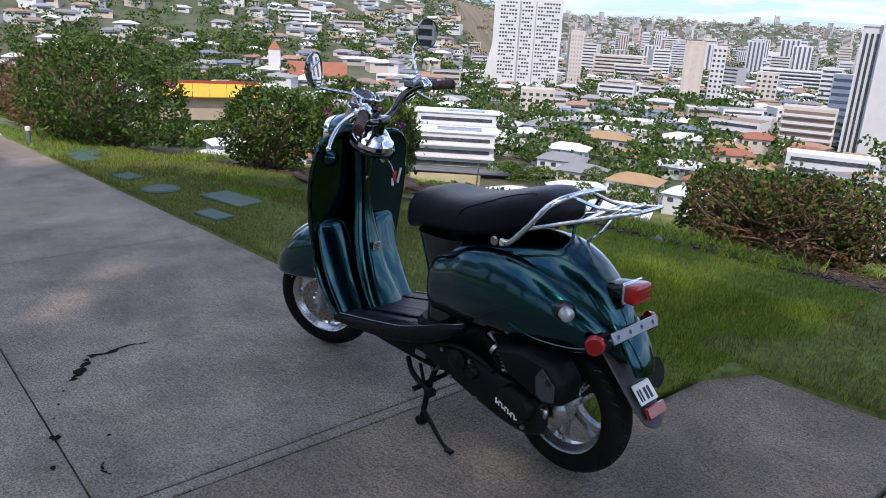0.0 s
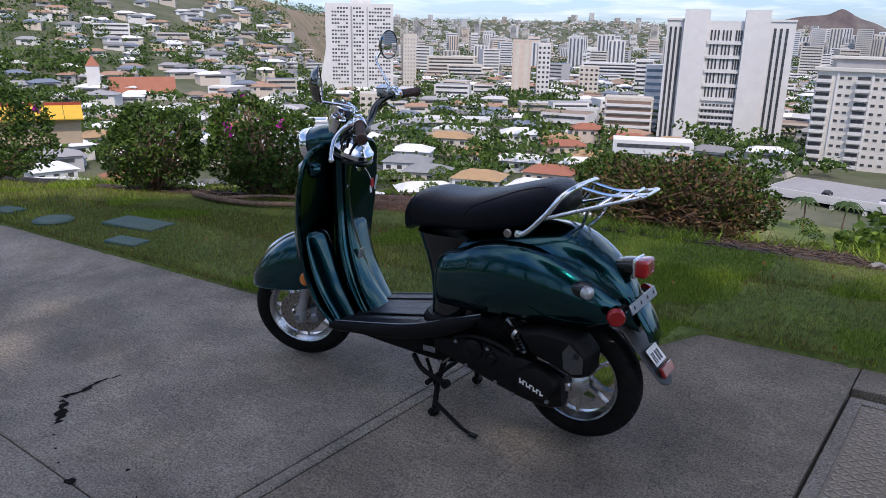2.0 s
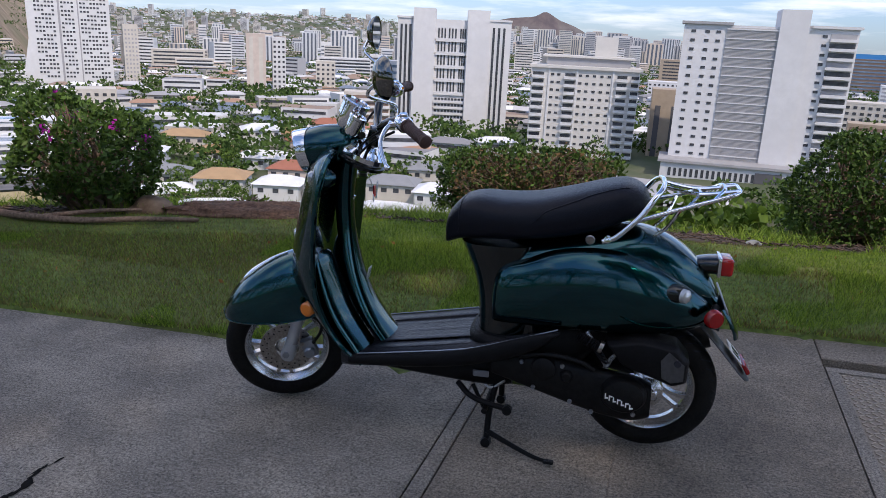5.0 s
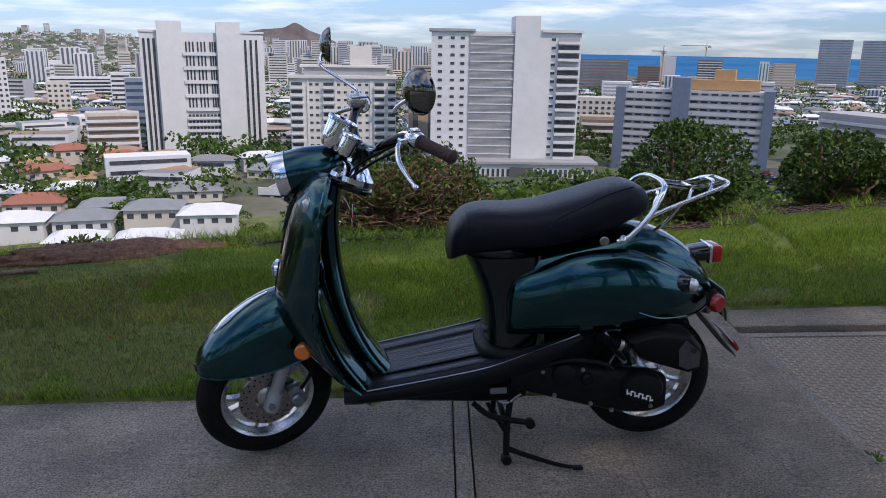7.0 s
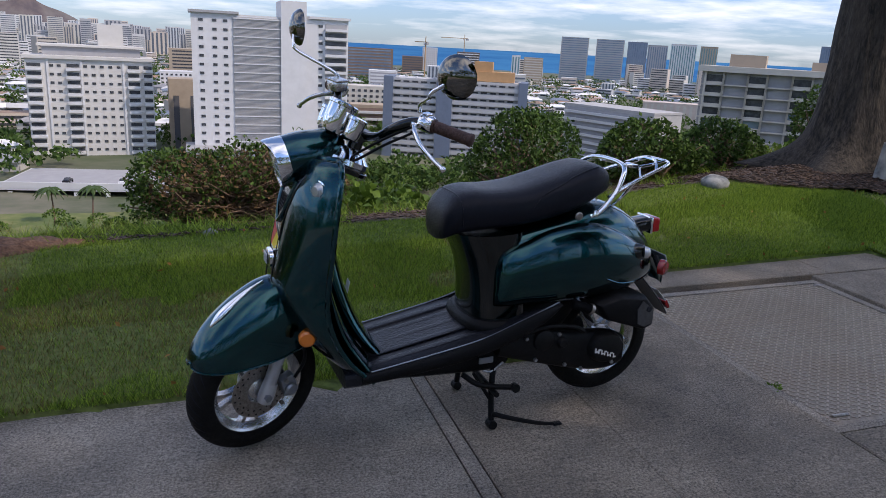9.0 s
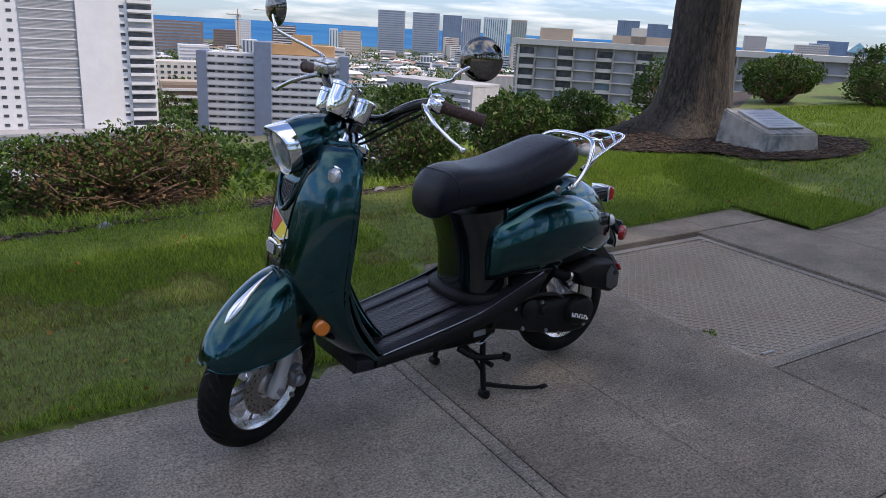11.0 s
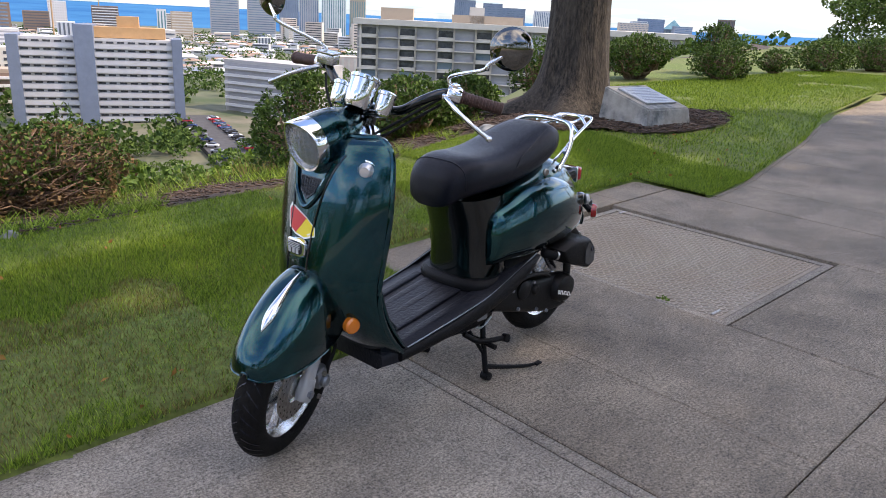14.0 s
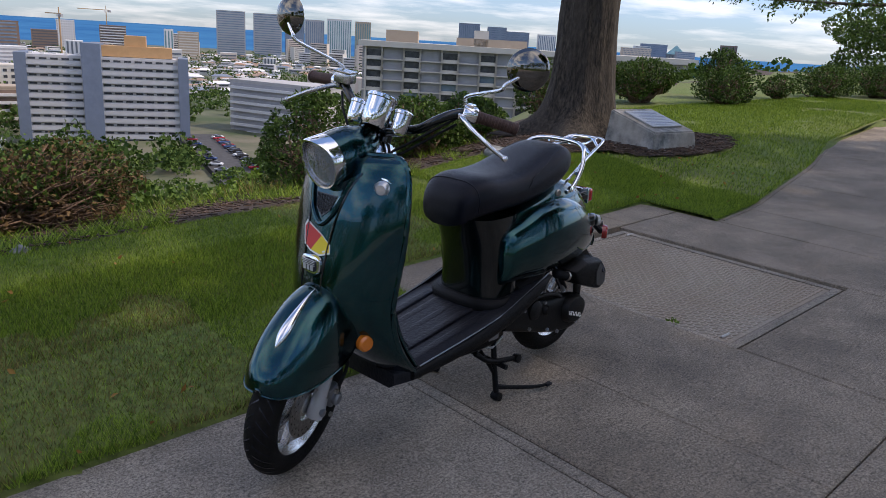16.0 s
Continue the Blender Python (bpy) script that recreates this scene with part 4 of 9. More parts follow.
    glass = sp("glass", bm, M_LAMPGLASS, lamp)
    bm = lathe(bmesh.new(), [(0, -0.01), (0.012, -0.012), (0.014, -0.03), (0, -0.04)], LM, 18)
    sp("bulb", bm, M_CLEAR, lamp)
    bm = bmesh.new()
    for k in range(3):
        y = -0.026 + 0.026 * k
        hh = math.sqrt(max(0, 0.059**2 - y * y))
        tube(bm, [LM @ (sdl * y + upl * hh + Vector((0, 0, 0.002))), LM @ (sdl * y - upl * hh + Vector((0, 0, 0.002)))], 0.0008, 5)
    sp("lens_rib", bm, M_CLEAR, lamp)

    # --- steering head, chrome collar, handlebar ---
    bm = lathe(bmesh.new(), [(0.0, -0.03), (0.075, -0.03), (0.084, -0.018), (0.082, -0.002), (0.066, 0.012), (0.052, 0.03), (0.030, 0.036), (0.0, 0.036)], axis_to((0.530, 0, 0.962), STEER_AXIS), 40)
    sp("neck_collar", bm, M_CHROME, sc, "chrome steering collar")
    bm = lathe(bmesh.new(), [(0.0, -0.045), (0.086, -0.042), (0.088, -0.030), (0.080, -0.024), (0, -0.024)], axis_to((0.530, 0, 0.962), STEER_AXIS), 40)
    sp("neck_ring", bm, M_BLACKGLOSS, sc)
    bars = [(0.385, 0.255, 1.112), (0.43, 0.20, 1.118), (0.468, 0.15, 1.090), (0.478, 0.10, 1.052), (0.480, 0.045, 1.035), (0.480, 0.0, 1.033)]
    full = bars + [(x, -y, z) for x, y, z in reversed(bars[:-1])]
    bar = sp("handlebar", tube(bmesh.new(), full, 0.0145, 14, 40), M_BLACKGLOSS, sc, "black tubular handlebar", steer=True)
    bm = tube(bmesh.new(), [(0.505, 0, 0.98), (0.483, 0, 1.04)], 0.024, 16)
    box(bm, (0.482, 0, 1.030), (0.05, 0.07, 0.035), bevel=0.008, seg=2)
    sp("bar_clamp", bm, M_BLACKGLOSS, bar, steer=True)
    for sd in (1, -1):
        a, b = Vector((0.400, sd * 0.245, 1.115)), Vector((0.352, sd * 0.365, 1.098))
        prof = [(0, 0.0), (0.021, 0.0), (0.021, 0.008), (0.0175, 0.010)]
        L = (b - a).length
        k = 0.012
        while k < L - 0.012:
            prof += [(0.0182, k), (0.0182, k + 0.006), (0.0172, k + 0.007), (0.0172, k + 0.009)]
            k += 0.010
        prof += [(0.020, L - 0.008), (0.020, L), (0.012, L + 0.004), (0, L + 0.004)]
        sp("grip", lathe(bmesh.new(), prof, axis_to(a, b - a), 20), M_GRIP, bar, "ribbed brown rubber grip", steer=True)
        # switch housing and master cylinder
        c = a + (a - b).normalized() * 0.020
        bm = lathe(bmesh.new(), [(0, -0.022), (0.022, -0.022), (0.026, -0.016), (0.026, 0.016), (0.022, 0.022), (0, 0.022)], axis_to(c, b - a), 22)
        box(bm, c + Vector((0.0, 0, 0.026)), (0.026, 0.024, 0.012), bevel=0.003)
        sp("switch_housing", bm, M_CHROME, bar, "chrome switch housing", steer=True)
        bm = box(bmesh.new(), c + Vector((-0.024, -sd * 0.004, 0.006)), (0.012, 0.010, 0.010), bevel=0.003)
        sp("switch_button", bm, M_AMBER if sd < 0 else M_DIAL, bar, steer=True)
        if sd < 0:
            bm = box(bmesh.new(), c + Vector((0.035, 0.035, 0.022)), (0.046, 0.058, 0.032), bevel=0.005, seg=2)
            box(bm, c + Vector((0.035, 0.035, 0.041)), (0.050, 0.062, 0.007), bevel=0.002)
            sp("brake_reservoir", bm, M_ALU, bar, "square aluminium brake reservoir", steer=True)
        # lever
        piv = c + Vector((0.040, sd * -0.010, -0.006))
        pts = [piv, piv + Vector((0.020, sd * 0.030, -0.012)), piv + Vector((0.034, sd * 0.075, -0.034)), piv + Vector((0.030, sd * 0.125, -0.062)), piv + Vector((0.020, sd * 0.162, -0.082))]
        bm = tube(bmesh.new(), pts, (0.0085, 0.0060), 10, 20)
        bmesh.ops.create_uvsphere(bm, u_segments=12, v_segments=8, radius=0.0095, matrix=Matrix.Translation(pts[-1]))
        box(bm, piv + Vector((-0.010, 0, 0.002)), (0.034, 0.026, 0.018), bevel=0.004)
        sp("brake_lever", bm, M_CHROME if sd > 0 else M_ALU, bar, "polished ball-end brake lever", steer=True)
        # mirror
        base = c + Vector((0.020, -sd * 0.012, 0.030))
        mc = Vector((0.470, sd * 0.395, 1.292))
        st = [base, base + Vector((0.008, sd * 0.006, 0.028)), Vector((0.505, sd * 0.335, 1.225)), Vector((0.512, sd * 0.352, 1.246)), mc + Vector((0.018, -sd * 0.004, -0.012))]
        stem = sp("mirror_stem", tube(bmesh.new(), st, 0.0055, 10, 26), M_CHROME, bar, "bent chrome mirror stem", steer=True)
        md = unit((-0.93, -sd * 0.30, -0.02))
        bm = lathe(bmesh.new(), [(0.0, -0.030), (0.020, -0.028), (0.044, -0.018), (0.057, -0.004), (0.0605, 0.004), (0.0585, 0.008), (0.055, 0.006)], axis_to(mc, md), 40)
        mir = sp("mirror", bm, M_SMOKED, stem, "round smoked-chrome mirror shell", steer=True)
        bm = lathe(bmesh.new(), [(0, 0.0055), (0.0558, 0.0055)], axis_to(mc, md), 40)
        sp("mirror_glass", bm, M_MIRROR, stem, steer=True)
    # gauges: one large and two small chrome cups
    gd = unit((-0.46, 0, 0.89))
    for cx, cy, cz, r, hgt in ((0.548, 0.0, 1.128, 0.044, 0.088), (0.545, 0.073, 1.098, 0.027, 0.060), (0.545, -0.073, 1.098, 0.027, 0.060)):
        m = axis_to((cx, cy, cz), gd)
        bm = lathe(bmesh.new(), [(0, -hgt), (r * 0.72, -hgt), (r * 0.90, -hgt * 0.86), (r * 0.97, -hgt * 0.5), (r, -0.006), (r * 1.07, -0.004), (r * 1.09, 0.004), (r * 0.98, 0.008), (r * 0.92, 0.002)], m, 36)
        g = sp("gauge", bm, M_CHROME, bar, "round chrome gauge pod", steer=True)
        sp("dial", lathe(bmesh.new(), [(0, 0.0015), (r * 0.94, 0.0015)], m, 30), M_DIAL, g, steer=True)
        bm = bmesh.new()
        for k in range(9):
            a = math.pi * (0.15 + 0.70 * k / 8) + math.pi
            box(bm, (0.76 * r * math.cos(a), 0.76 * r * math.sin(a), 0.0022), (r * 0.16, r * 0.04, 0.0008), Matrix.Rotation(0, 4, "Z"))
        moved(bm, m)
        sp("tick_mark", bm, M_WHITE, g, steer=True)
        sp("needle", moved(box(bmesh.new(), (r * 0.25, 0, 0.003), (r * 0.8, r * 0.05, 0.001)), m), M_STICKRED, g, steer=True)
    bm = tube(bmesh.new(), [(0.535, -0.075, 1.04), (0.535, 0.0, 1.03), (0.535, 0.075, 1.04)], 0.012, 10, 10)
    sp("gauge_bracket", bm, M_BLACKGLOSS, bar, steer=True)
    for sd, dz in ((1, 0.0), (-1, 0.012), (1, 0.02)):
        pts = [(0.435, sd * 0.20, 1.105 - dz), (0.50, sd * 0.15, 1.06 - dz), (0.545, sd * 0.08, 1.00 - dz), (0.535, sd * 0.03, 0.965)]
        sp("cable", tube(bmesh.new(), pts, 0.0042, 8, 18), M_PLASTIC, bar, "black control cable", steer=True)

    # --- floorboard and under-tray ---
    rows = [(0.575, 0.282, 0.150), (0.51, 0.298, 0.186), (0.40, 0.316, 0.196), (0.25, 0.342, 0.200), (0.08, 0.374, 0.205)]

    def floor_ring(row):
        s, z, w = row
        pts = []
        for y, dz in ((-1.0, -0.040), (-1.0, -0.006), (-0.97, 0.0), (-0.62, 0.002), (-0.60, -0.003), (-0.34, -0.003), (-0.32, 0.003), (0.32, 0.003), (0.34, -0.003), (0.60, -0.003), (0.62, 0.002), (0.97, 0.0), (1.0, -0.006), (1.0, -0.040), (0.86, -0.056), (-0.86, -0.056)):
            pts.append((s, w * y, z + dz))
        return pts

    bm = loft(bmesh.new(), [floor_ring(r) for r in hermite(rows, 16)])
    sp("floorboard", bm, M_MAT, sc, "black ribbed rubber floorboard", angle=50)
    for y in (-0.135, -0.070, 0.0, 0.070, 0.135):
        rings = [[(s, y * k + 0.016 * math.cos(a), z + 0.0018 * math.sin(a)) for a in [2 * math.pi * i / 14 for i in range(14)]] for s, k, z in hermite([(0.478, 1.0, 0.3035), (0.36, 1.02, 0.3245), (0.20, 1.04, 0.3535), (0.12, 1.05, 0.368)], 12)]
        sp("mat_rib", loft(bmesh.new(), rings), M_MAT, sc, "low rounded rib of the floor mat", angle=70)
    bm = lathe(bmesh.new(), [(0, 0), (0.010, 0), (0.012, 0.003), (0, 0.003)], axis_to((0.445, 0.03, 0.312), (0, 0, 1)), 12)
    sp("floor_plug", bm, M_DIAL, sc)
    for sd in (1, -1):
        # side moulding that sweeps up to the tail
        rows = [(0.53, sd * 0.186, 0.276, 0.034), (0.40, sd * 0.197, 0.292, 0.042), (0.22, sd * 0.204, 0.318, 0.052), (0.08, sd * 0.207, 0.352, 0.060), (-0.03, sd * 0.206, 0.388, 0.062), (-0.12, sd * 0.204, 0.425, 0.046), (-0.178, sd * 0.198, 0.455, 0.006)]
        rings = [[(s, y + 0.012 * math.cos(a) * sd, z + h * 0.5 * math.sin(a)) for a in [2 * math.pi * i / 14 for i in range(14)]] for s, y, z, h in hermite(rows, 30)]
        sp("side_moulding", loft(bmesh.new(), rings), M_PLASTIC, sc, "black side moulding")
        # wing that closes the board to the seat base
        rows = [(0.12, 0.366, 0.12), (0.04, 0.390, 0.135), (-0.04, 0.414, 0.15), (-0.12, 0.440, 0.175), (-0.17, 0.460, 0.195)]
        bm = bmesh.new()
        L = [[(s, sd * (yi + (0.207 - yi) * v), z + 0.004 * math.sin(math.pi * v) - 0.012 * v) for v in (0, 0.33, 0.66, 1.0)] for s, z, yi in hermite(rows, 14)]
        thick(loft(bm, L, closed=False), 0.006)
        sp("board_wing", bm, M_MAT, sc)
        # thin bead in a lighter grey along the board's edge
        bm = tube(bmesh.new(), [(0.50, sd * 0.190, 0.301), (0.30, sd * 0.199, 0.335), (0.12, sd * 0.204, 0.369), (0.0, sd * 0.202, 0.406), (-0.10, sd * 0.200, 0.440), (-0.17, sd * 0.196, 0.464)], 0.0024, 6, 24)
        sp("edge_bead", bm, M_GREYMETAL, sc, "pale grey edge bead")
    rows = [(0.52, 0.266, 0.100, 0.028), (0.42, 0.258, 0.125, 0.038), (0.20, 0.252, 0.135, 0.045), (0.05, 0.255, 0.13, 0.06), (-0.02, 0.268, 0.12, 0.065)]
    sp("under_tray", loft(bmesh.new(), [superring(s, z, w, h, 20, 4) for s, z, w, h in hermite(rows, 12)]), M_PLASTIC, sc)

    # --- seat base and tail ---
    rows = [(0.325, 0.060, 0.152, 0.112), (0.36, 0.062, 0.146, 0.110), (0.42, 0.062, 0.138, 0.110), (0.50, 0.064, 0.134, 0.110), (0.58, 0.074, 0.133, 0.114), (0.65, 0.090, 0.135, 0.124), (0.70, 0.102, 0.136, 0.134)]
    rings = []
    for z, sc_, w, dp in hermite(rows, 24):
        rings.append([(sc_ - 0.06 + dp * math.copysign(abs(math.cos(a)) ** 0.65, math.cos(a)), w * math.copysign(abs(math.sin(a)) ** 0.75, math.sin(a)), z) for a in [2 * math.pi * i / 36 for i in range(36)]])
    sp("seat_base", loft(bmesh.new(), rings), M_BLACKGLOSS, sc, "gloss black seat base")
    rings = []
    for z, sc_, w, dp in hermite([(0.355, 0.068, 0.170, 0.130), (0.385, 0.068, 0.170, 0.130), (0.402, 0.064, 0.156, 0.120)], 8):
        rings.append([(sc_ - 0.06 + dp * math.copysign(abs(math.cos(a)) ** 0.65, math.cos(a)), w * math.copysign(abs(math.sin(a)) ** 0.75, math.sin(a)), z) for a in [2 * math.pi * i / 36 for i in range(36)]])
    sp("base_skirt", loft(bmesh.new(), rings), M_PLASTIC, sc)
    bm = lathe(bmesh.new(), [(0, 0), (0.006, 0), (0.006, 0.004), (0, 0.005)], axis_to((0.088, 0.018, 0.46), (1, 0, 0)), 10)
    sp("base_screw", bm, M_STEEL, sc)
    # tail body, dark under the seat and green behind
    rows = [(0.03, 0.575, 0.132, 0.125), (-0.10, 0.60, 0.150, 0.135), (-0.22, 0.61, 0.155, 0.148), (-0.34, 0.615, 0.150, 0.160), (-0.44, 0.610, 0.135, 0.155), (-0.53, 0.592, 0.110, 0.128), (-0.60, 0.560, 0.080, 0.098), (-0.645, 0.52, 0.055, 0.072), (-0.668, 0.485, 0.030, 0.045)]
    sp("tail_body", loft(bmesh.new(), [superring(s, z, w, h, 36, 2.5) for s, z, w, h in hermite(rows, 32)]), M_PAINT, sc, "glossy green tail body")
    for sd in (1, -1):
        keys = [(0.052, 0.452, 0.560, 0.132, 0.002), (0.046, 0.448, 0.598, 0.136, 0.020), (0.018, 0.446, 0.642, 0.142, 0.036), (-0.06, 0.447, 0.672, 0.146, 0.046), (-0.14, 0.444, 0.706, 0.150, 0.056), (-0.24, 0.446, 0.722, 0.150, 0.060), (-0.34, 0.448, 0.716, 0.144, 0.060), (-0.44, 0.452, 0.682, 0.130, 0.056), (-0.53, 0.462, 0.630, 0.108, 0.046), (-0.60, 0.475, 0.575, 0.080, 0.032), (-0.64, 0.490, 0.540, 0.058, 0.012)]

        def bulge(row, v):
            s, zl, zh, y0, b = row
            k = math.sin(math.pi * min(1, max(0, v))) ** 0.42
            return (s, sd * (y0 - 0.012 + (b + 0.012) * k), zl + (zh - zl) * v)

        bm = thick(loft(bmesh.new(), strip_loft(keys, 40, 26, bulge), closed=False), 0.004)
        panel = sp("side_panel", bm, M_PAINT, sc, "teardrop green side panel")
        bm = tube(bmesh.new(), [bulge(hermite(keys, 40)[i], v) for i, v in ((24, 0.30), (27, 0.20), (31, 0.16), (34, 0.20), (36, 0.34))], 0.0035, 6, 20)
        sp("crease", bm, M_PAINT, panel)
        # rear signal in a pod
        p = Vector((-0.515, sd * 0.158, 0.600))
        d = unit((-0.80, sd * 0.55, 0.02))
        bm = bmesh.new()
        rr = [(0.062, 0.004), (0.045, 0.018), (0.01, 0.030), (-0.02, 0.027), (-0.032, 0.018)]
        loft(bm, [[p + Vector((q, sd * (-0.016 + 0.9 * r * math.cos(a)), r * math.sin(a))) for a in [2 * math.pi * i / 20 for i in range(20)]] for q, r in hermite(rr, 12)])
        # The pod stands proud; its black colour stands in for the recess's shade.
        sp("signal_pod", bm, M_BLACKGLOSS, panel, "black teardrop signal pod, recess shade put into its colour")
        bm = lathe(bmesh.new(), [(0, 0.016), (0.012, 0.014), (0.021, 0.006), (0.023, -0.008), (0, -0.012)], axis_to(p + Vector((-0.026, sd * 0.004, 0)), d), 24)
        sp("rear_signal", bm, M_CLEAR, panel, "round clear rear turn signal")
        # side reflector on a stalk
        q = Vector((-0.634, sd * 0.150, 0.530))
        bm = lathe(bmesh.new(), [(0, 0.010), (0.024, 0.009), (0.029, 0.003), (0.030, -0.012), (0, -0.014)], axis_to(q, (-0.45, sd * 0.9, 0)), 26)
        sp("tail_reflector", bm, M_RED, sc, "round red side reflector")
        sp("reflector_stalk", tube(bmesh.new(), [q + Vector((0.01, -sd * 0.014, 0)), (-0.640, sd * 0.09, 0.552)], 0.012, 8), M_PLASTIC, sc)
        # exhaust-side lower trim under the panel
        bm = lathe(bmesh.new(), [(0, 0), (0.0135, 0), (0.015, 0.006), (0.012, 0.010), (0, 0.010)], axis_to((-0.248, sd * 0.150, 0.752), (0, sd, 0)), 22)
        lk = sp("seat_lock" if sd > 0 else "seat_bolt", bm, M_STEEL, sc)
    # --- seat ---
    rows = [(0.228, 0.705, 0.055, 0.026), (0.215, 0.735, 0.098, 0.052), (0.175, 0.765, 0.122, 0.066), (0.115, 0.777, 0.135, 0.070), (0.03, 0.779, 0.143, 0.066), (-0.07, 0.787, 0.147, 0.066), (-0.18, 0.809, 0.147, 0.070), (-0.28, 0.836, 0.142, 0.070), (-0.345, 0.856, 0.130, 0.060), (-0.392, 0.857, 0.104, 0.044), (-0.415, 0.850, 0.066, 0.024)]

    def seat_ring(row, n=40):
        s, z, w, h = row
        out = []
        for i in range(n):
            a = 2 * math.pi * i / n
            c, q = math.cos(a), math.sin(a)
            pw = 0.62 if q > 0 else 0.45
            # top rounder, skirt straighter and a little wider at the bottom
            out.append((s, w * math.copysign(abs(c) ** 0.55, c) * (1.0 - 0.10 * q if q > 0 else 1.0 - 0.06 * abs(q)), z + h * math.copysign(abs(q) ** pw, q)))
        return out

    seat = sp("seat", loft(bmesh.new(), [seat_ring(r) for r in hermite(rows, 44)]), M_VINYL, sc, "long black vinyl seat with stitched seams", angle=60)
    R44 = hermite(rows, 44)

    def seat_pt(u, deg):
        r = R44[min(43, max(0, int(round(u * 43))))]
        a = radians(deg)
        c, q = math.cos(a), math.sin(a)
        return Vector((r[0], r[2] * math.copysign(abs(c) ** 0.55, c) * (1.0 - 0.10 * q if q > 0 else 1.0 - 0.06 * abs(q)), r[1] + r[3] * math.copysign(abs(q) ** (0.62 if q > 0 else 0.45), q)))

    for sd in (1, -1):
        pts = [seat_pt(0.46 + 0.040 * k, (90 - sd * 90) + sd * d) for k, d in enumerate((-20, 4, 18, 28, 36, 42, 46, 48, 50, 50))]
        sp("seat_seam", tube(bmesh.new(), pts, 0.0022, 6, 30), M_VINYL, seat)
    pts = [seat_pt(0.20, d) for d in range(-10, 191, 10)]
    sp("seat_seam", tube(bmesh.new(), pts, 0.0022, 6), M_VINYL, seat)
    # --- rack ---
    hoop = [(-0.285, 0.165, 0.752), (-0.325, 0.168, 0.770), (-0.385, 0.160, 0.830), (-0.425, 0.140, 0.885), (-0.447, 0.105, 0.908), (-0.455, 0.05, 0.916), (-0.456, 0.0, 0.917)]
    full = hoop + [(x, -y, z) for x, y, z in reversed(hoop[:-1])]
    rk = sp("grab_rail", tube(bmesh.new(), full, 0.0088, 12, 56), M_CHROME, sc, "bent chrome grab rail")
    rail = [(-0.365, 0.150, 0.812), (-0.45, 0.122, 0.838), (-0.56, 0.100, 0.872), (-0.645, 0.085, 0.898), (-0.672, 0.060, 0.906), (-0.676, 0.0, 0.907)]
    full = rail + [(x, -y, z) for x, y, z in reversed(rail[:-1])]
    rack = sp("luggage_rack", tube(bmesh.new(), full, 0.0064, 10, 56), M_CHROME, sc, "chrome tube luggage rack")
    for s, y, z in ((-0.53, 0.100, 0.868), (-0.60, 0.090, 0.888)):
        pts = [(s, y, z - 0.004), (s - 0.03, 0.045, z + 0.020), (s - 0.035, 0.0, z + 0.022), (s - 0.03, -0.045, z + 0.020), (s, -y, z - 0.004)]
        sp("rack_bar", tube(bmesh.new(), pts, 0.006, 8, 20), M_CHROME, rack)
    for y in (0.045, -0.045):
        sp("rack_bar", tube(bmesh.new(), [(-0.455, y * 1.1, 0.908), (-0.56, y, 0.892), (-0.672, y, 0.908)], 0.006, 8, 12), M_CHROME, rack)
    for sd in (1, -1):
        sp("rack_strut", tube(bmesh.new(), [(-0.44, sd * 0.06, 0.755), (-0.475, sd * 0.072, 0.790), (-0.505, sd * 0.104, 0.852)], 0.0055, 8, 10), M_CHROME, rack)
        bm = lathe(bmesh.new(), [(0, 0), (0.012, 0), (0.012, 0.012), (0, 0.014)], axis_to((-0.300, sd * 0.168, 0.762), (0, sd, 0.2)), 8)
        sp("rail_bolt", bm, M_CHROME, rk)
    # --- tail light, plate bracket, rear mudguard ---
    bm = loft(bmesh.new(), [superring(s, z, w, h, 24, 3) for s, z, w, h in hermite([(-0.555, 0.655, 0.035, 0.020), (-0.60, 0.661, 0.042, 0.026), (-0.640, 0.663, 0.044, 0.029)], 8)])
    tl = sp("tail_light", bm, M_BLACKGLOSS, sc, "red tail light with a chrome edge")
    bm = box(bmesh.new(), (-0.644, 0, 0.663), (0.012, 0.094, 0.064), bevel=0.005, seg=2)
    sp("rim", bm, M_CHROME, tl)
    bm = box(bmesh.new(), (-0.665, 0, 0.663), (0.040, 0.088, 0.057), bevel=0.010, seg=3)
    sp("red_lens", bm, M_RED, tl, "red lens")
    bm = bmesh.new()
    for k in range(4):
        box(bm, (-0.6855, 0, 0.645 + 0.012 * k), (0.002, 0.068, 0.003))
    sp("lens_rib", bm, M_RED, tl)
    bm = box(bmesh.new(), (0, 0, 0), (0.006, 0.235, 0.034), bevel=0.002)
    BR = Matrix.Translation((-0.668, 0, 0.552)) @ Matrix.Rotation(radians(24), 4, "Y")
    br = sp("plate_bracket", moved(bm, BR), M_GREYMETAL, sc, "grey slotted plate bracket")
    bm = bmesh.new()
    for y in (-0.09, -0.03, 0.03, 0.09):
        bmesh.ops.create_circle(bm, cap_ends=True, segments=12, radius=0.007, matrix=BR @ Matrix.Translation((-0.0036, y, 0)) @ Matrix.Rotation(radians(-90), 4, "Y"))
    part("slot", bm, M_DIAL, br)
    # silver tail stripe below the bracket
    rings = []
    for s, z, w in hermite([(-0.600, 0.60, 0.062), (-0.662, 0.535, 0.066), (-0.700, 0.470, 0.062), (-0.712, 0.430, 0.050)], 12):
        rings.append([(s - 0.018 * math.cos(a), w * math.sin(a), z) for a in [math.pi * (-0.5 + i / 14) for i in range(15)]])
    sp("tail_tip", thick(loft(bmesh.new(), rings, closed=False), 0.006), M_PAINT, sc)
    rings = []
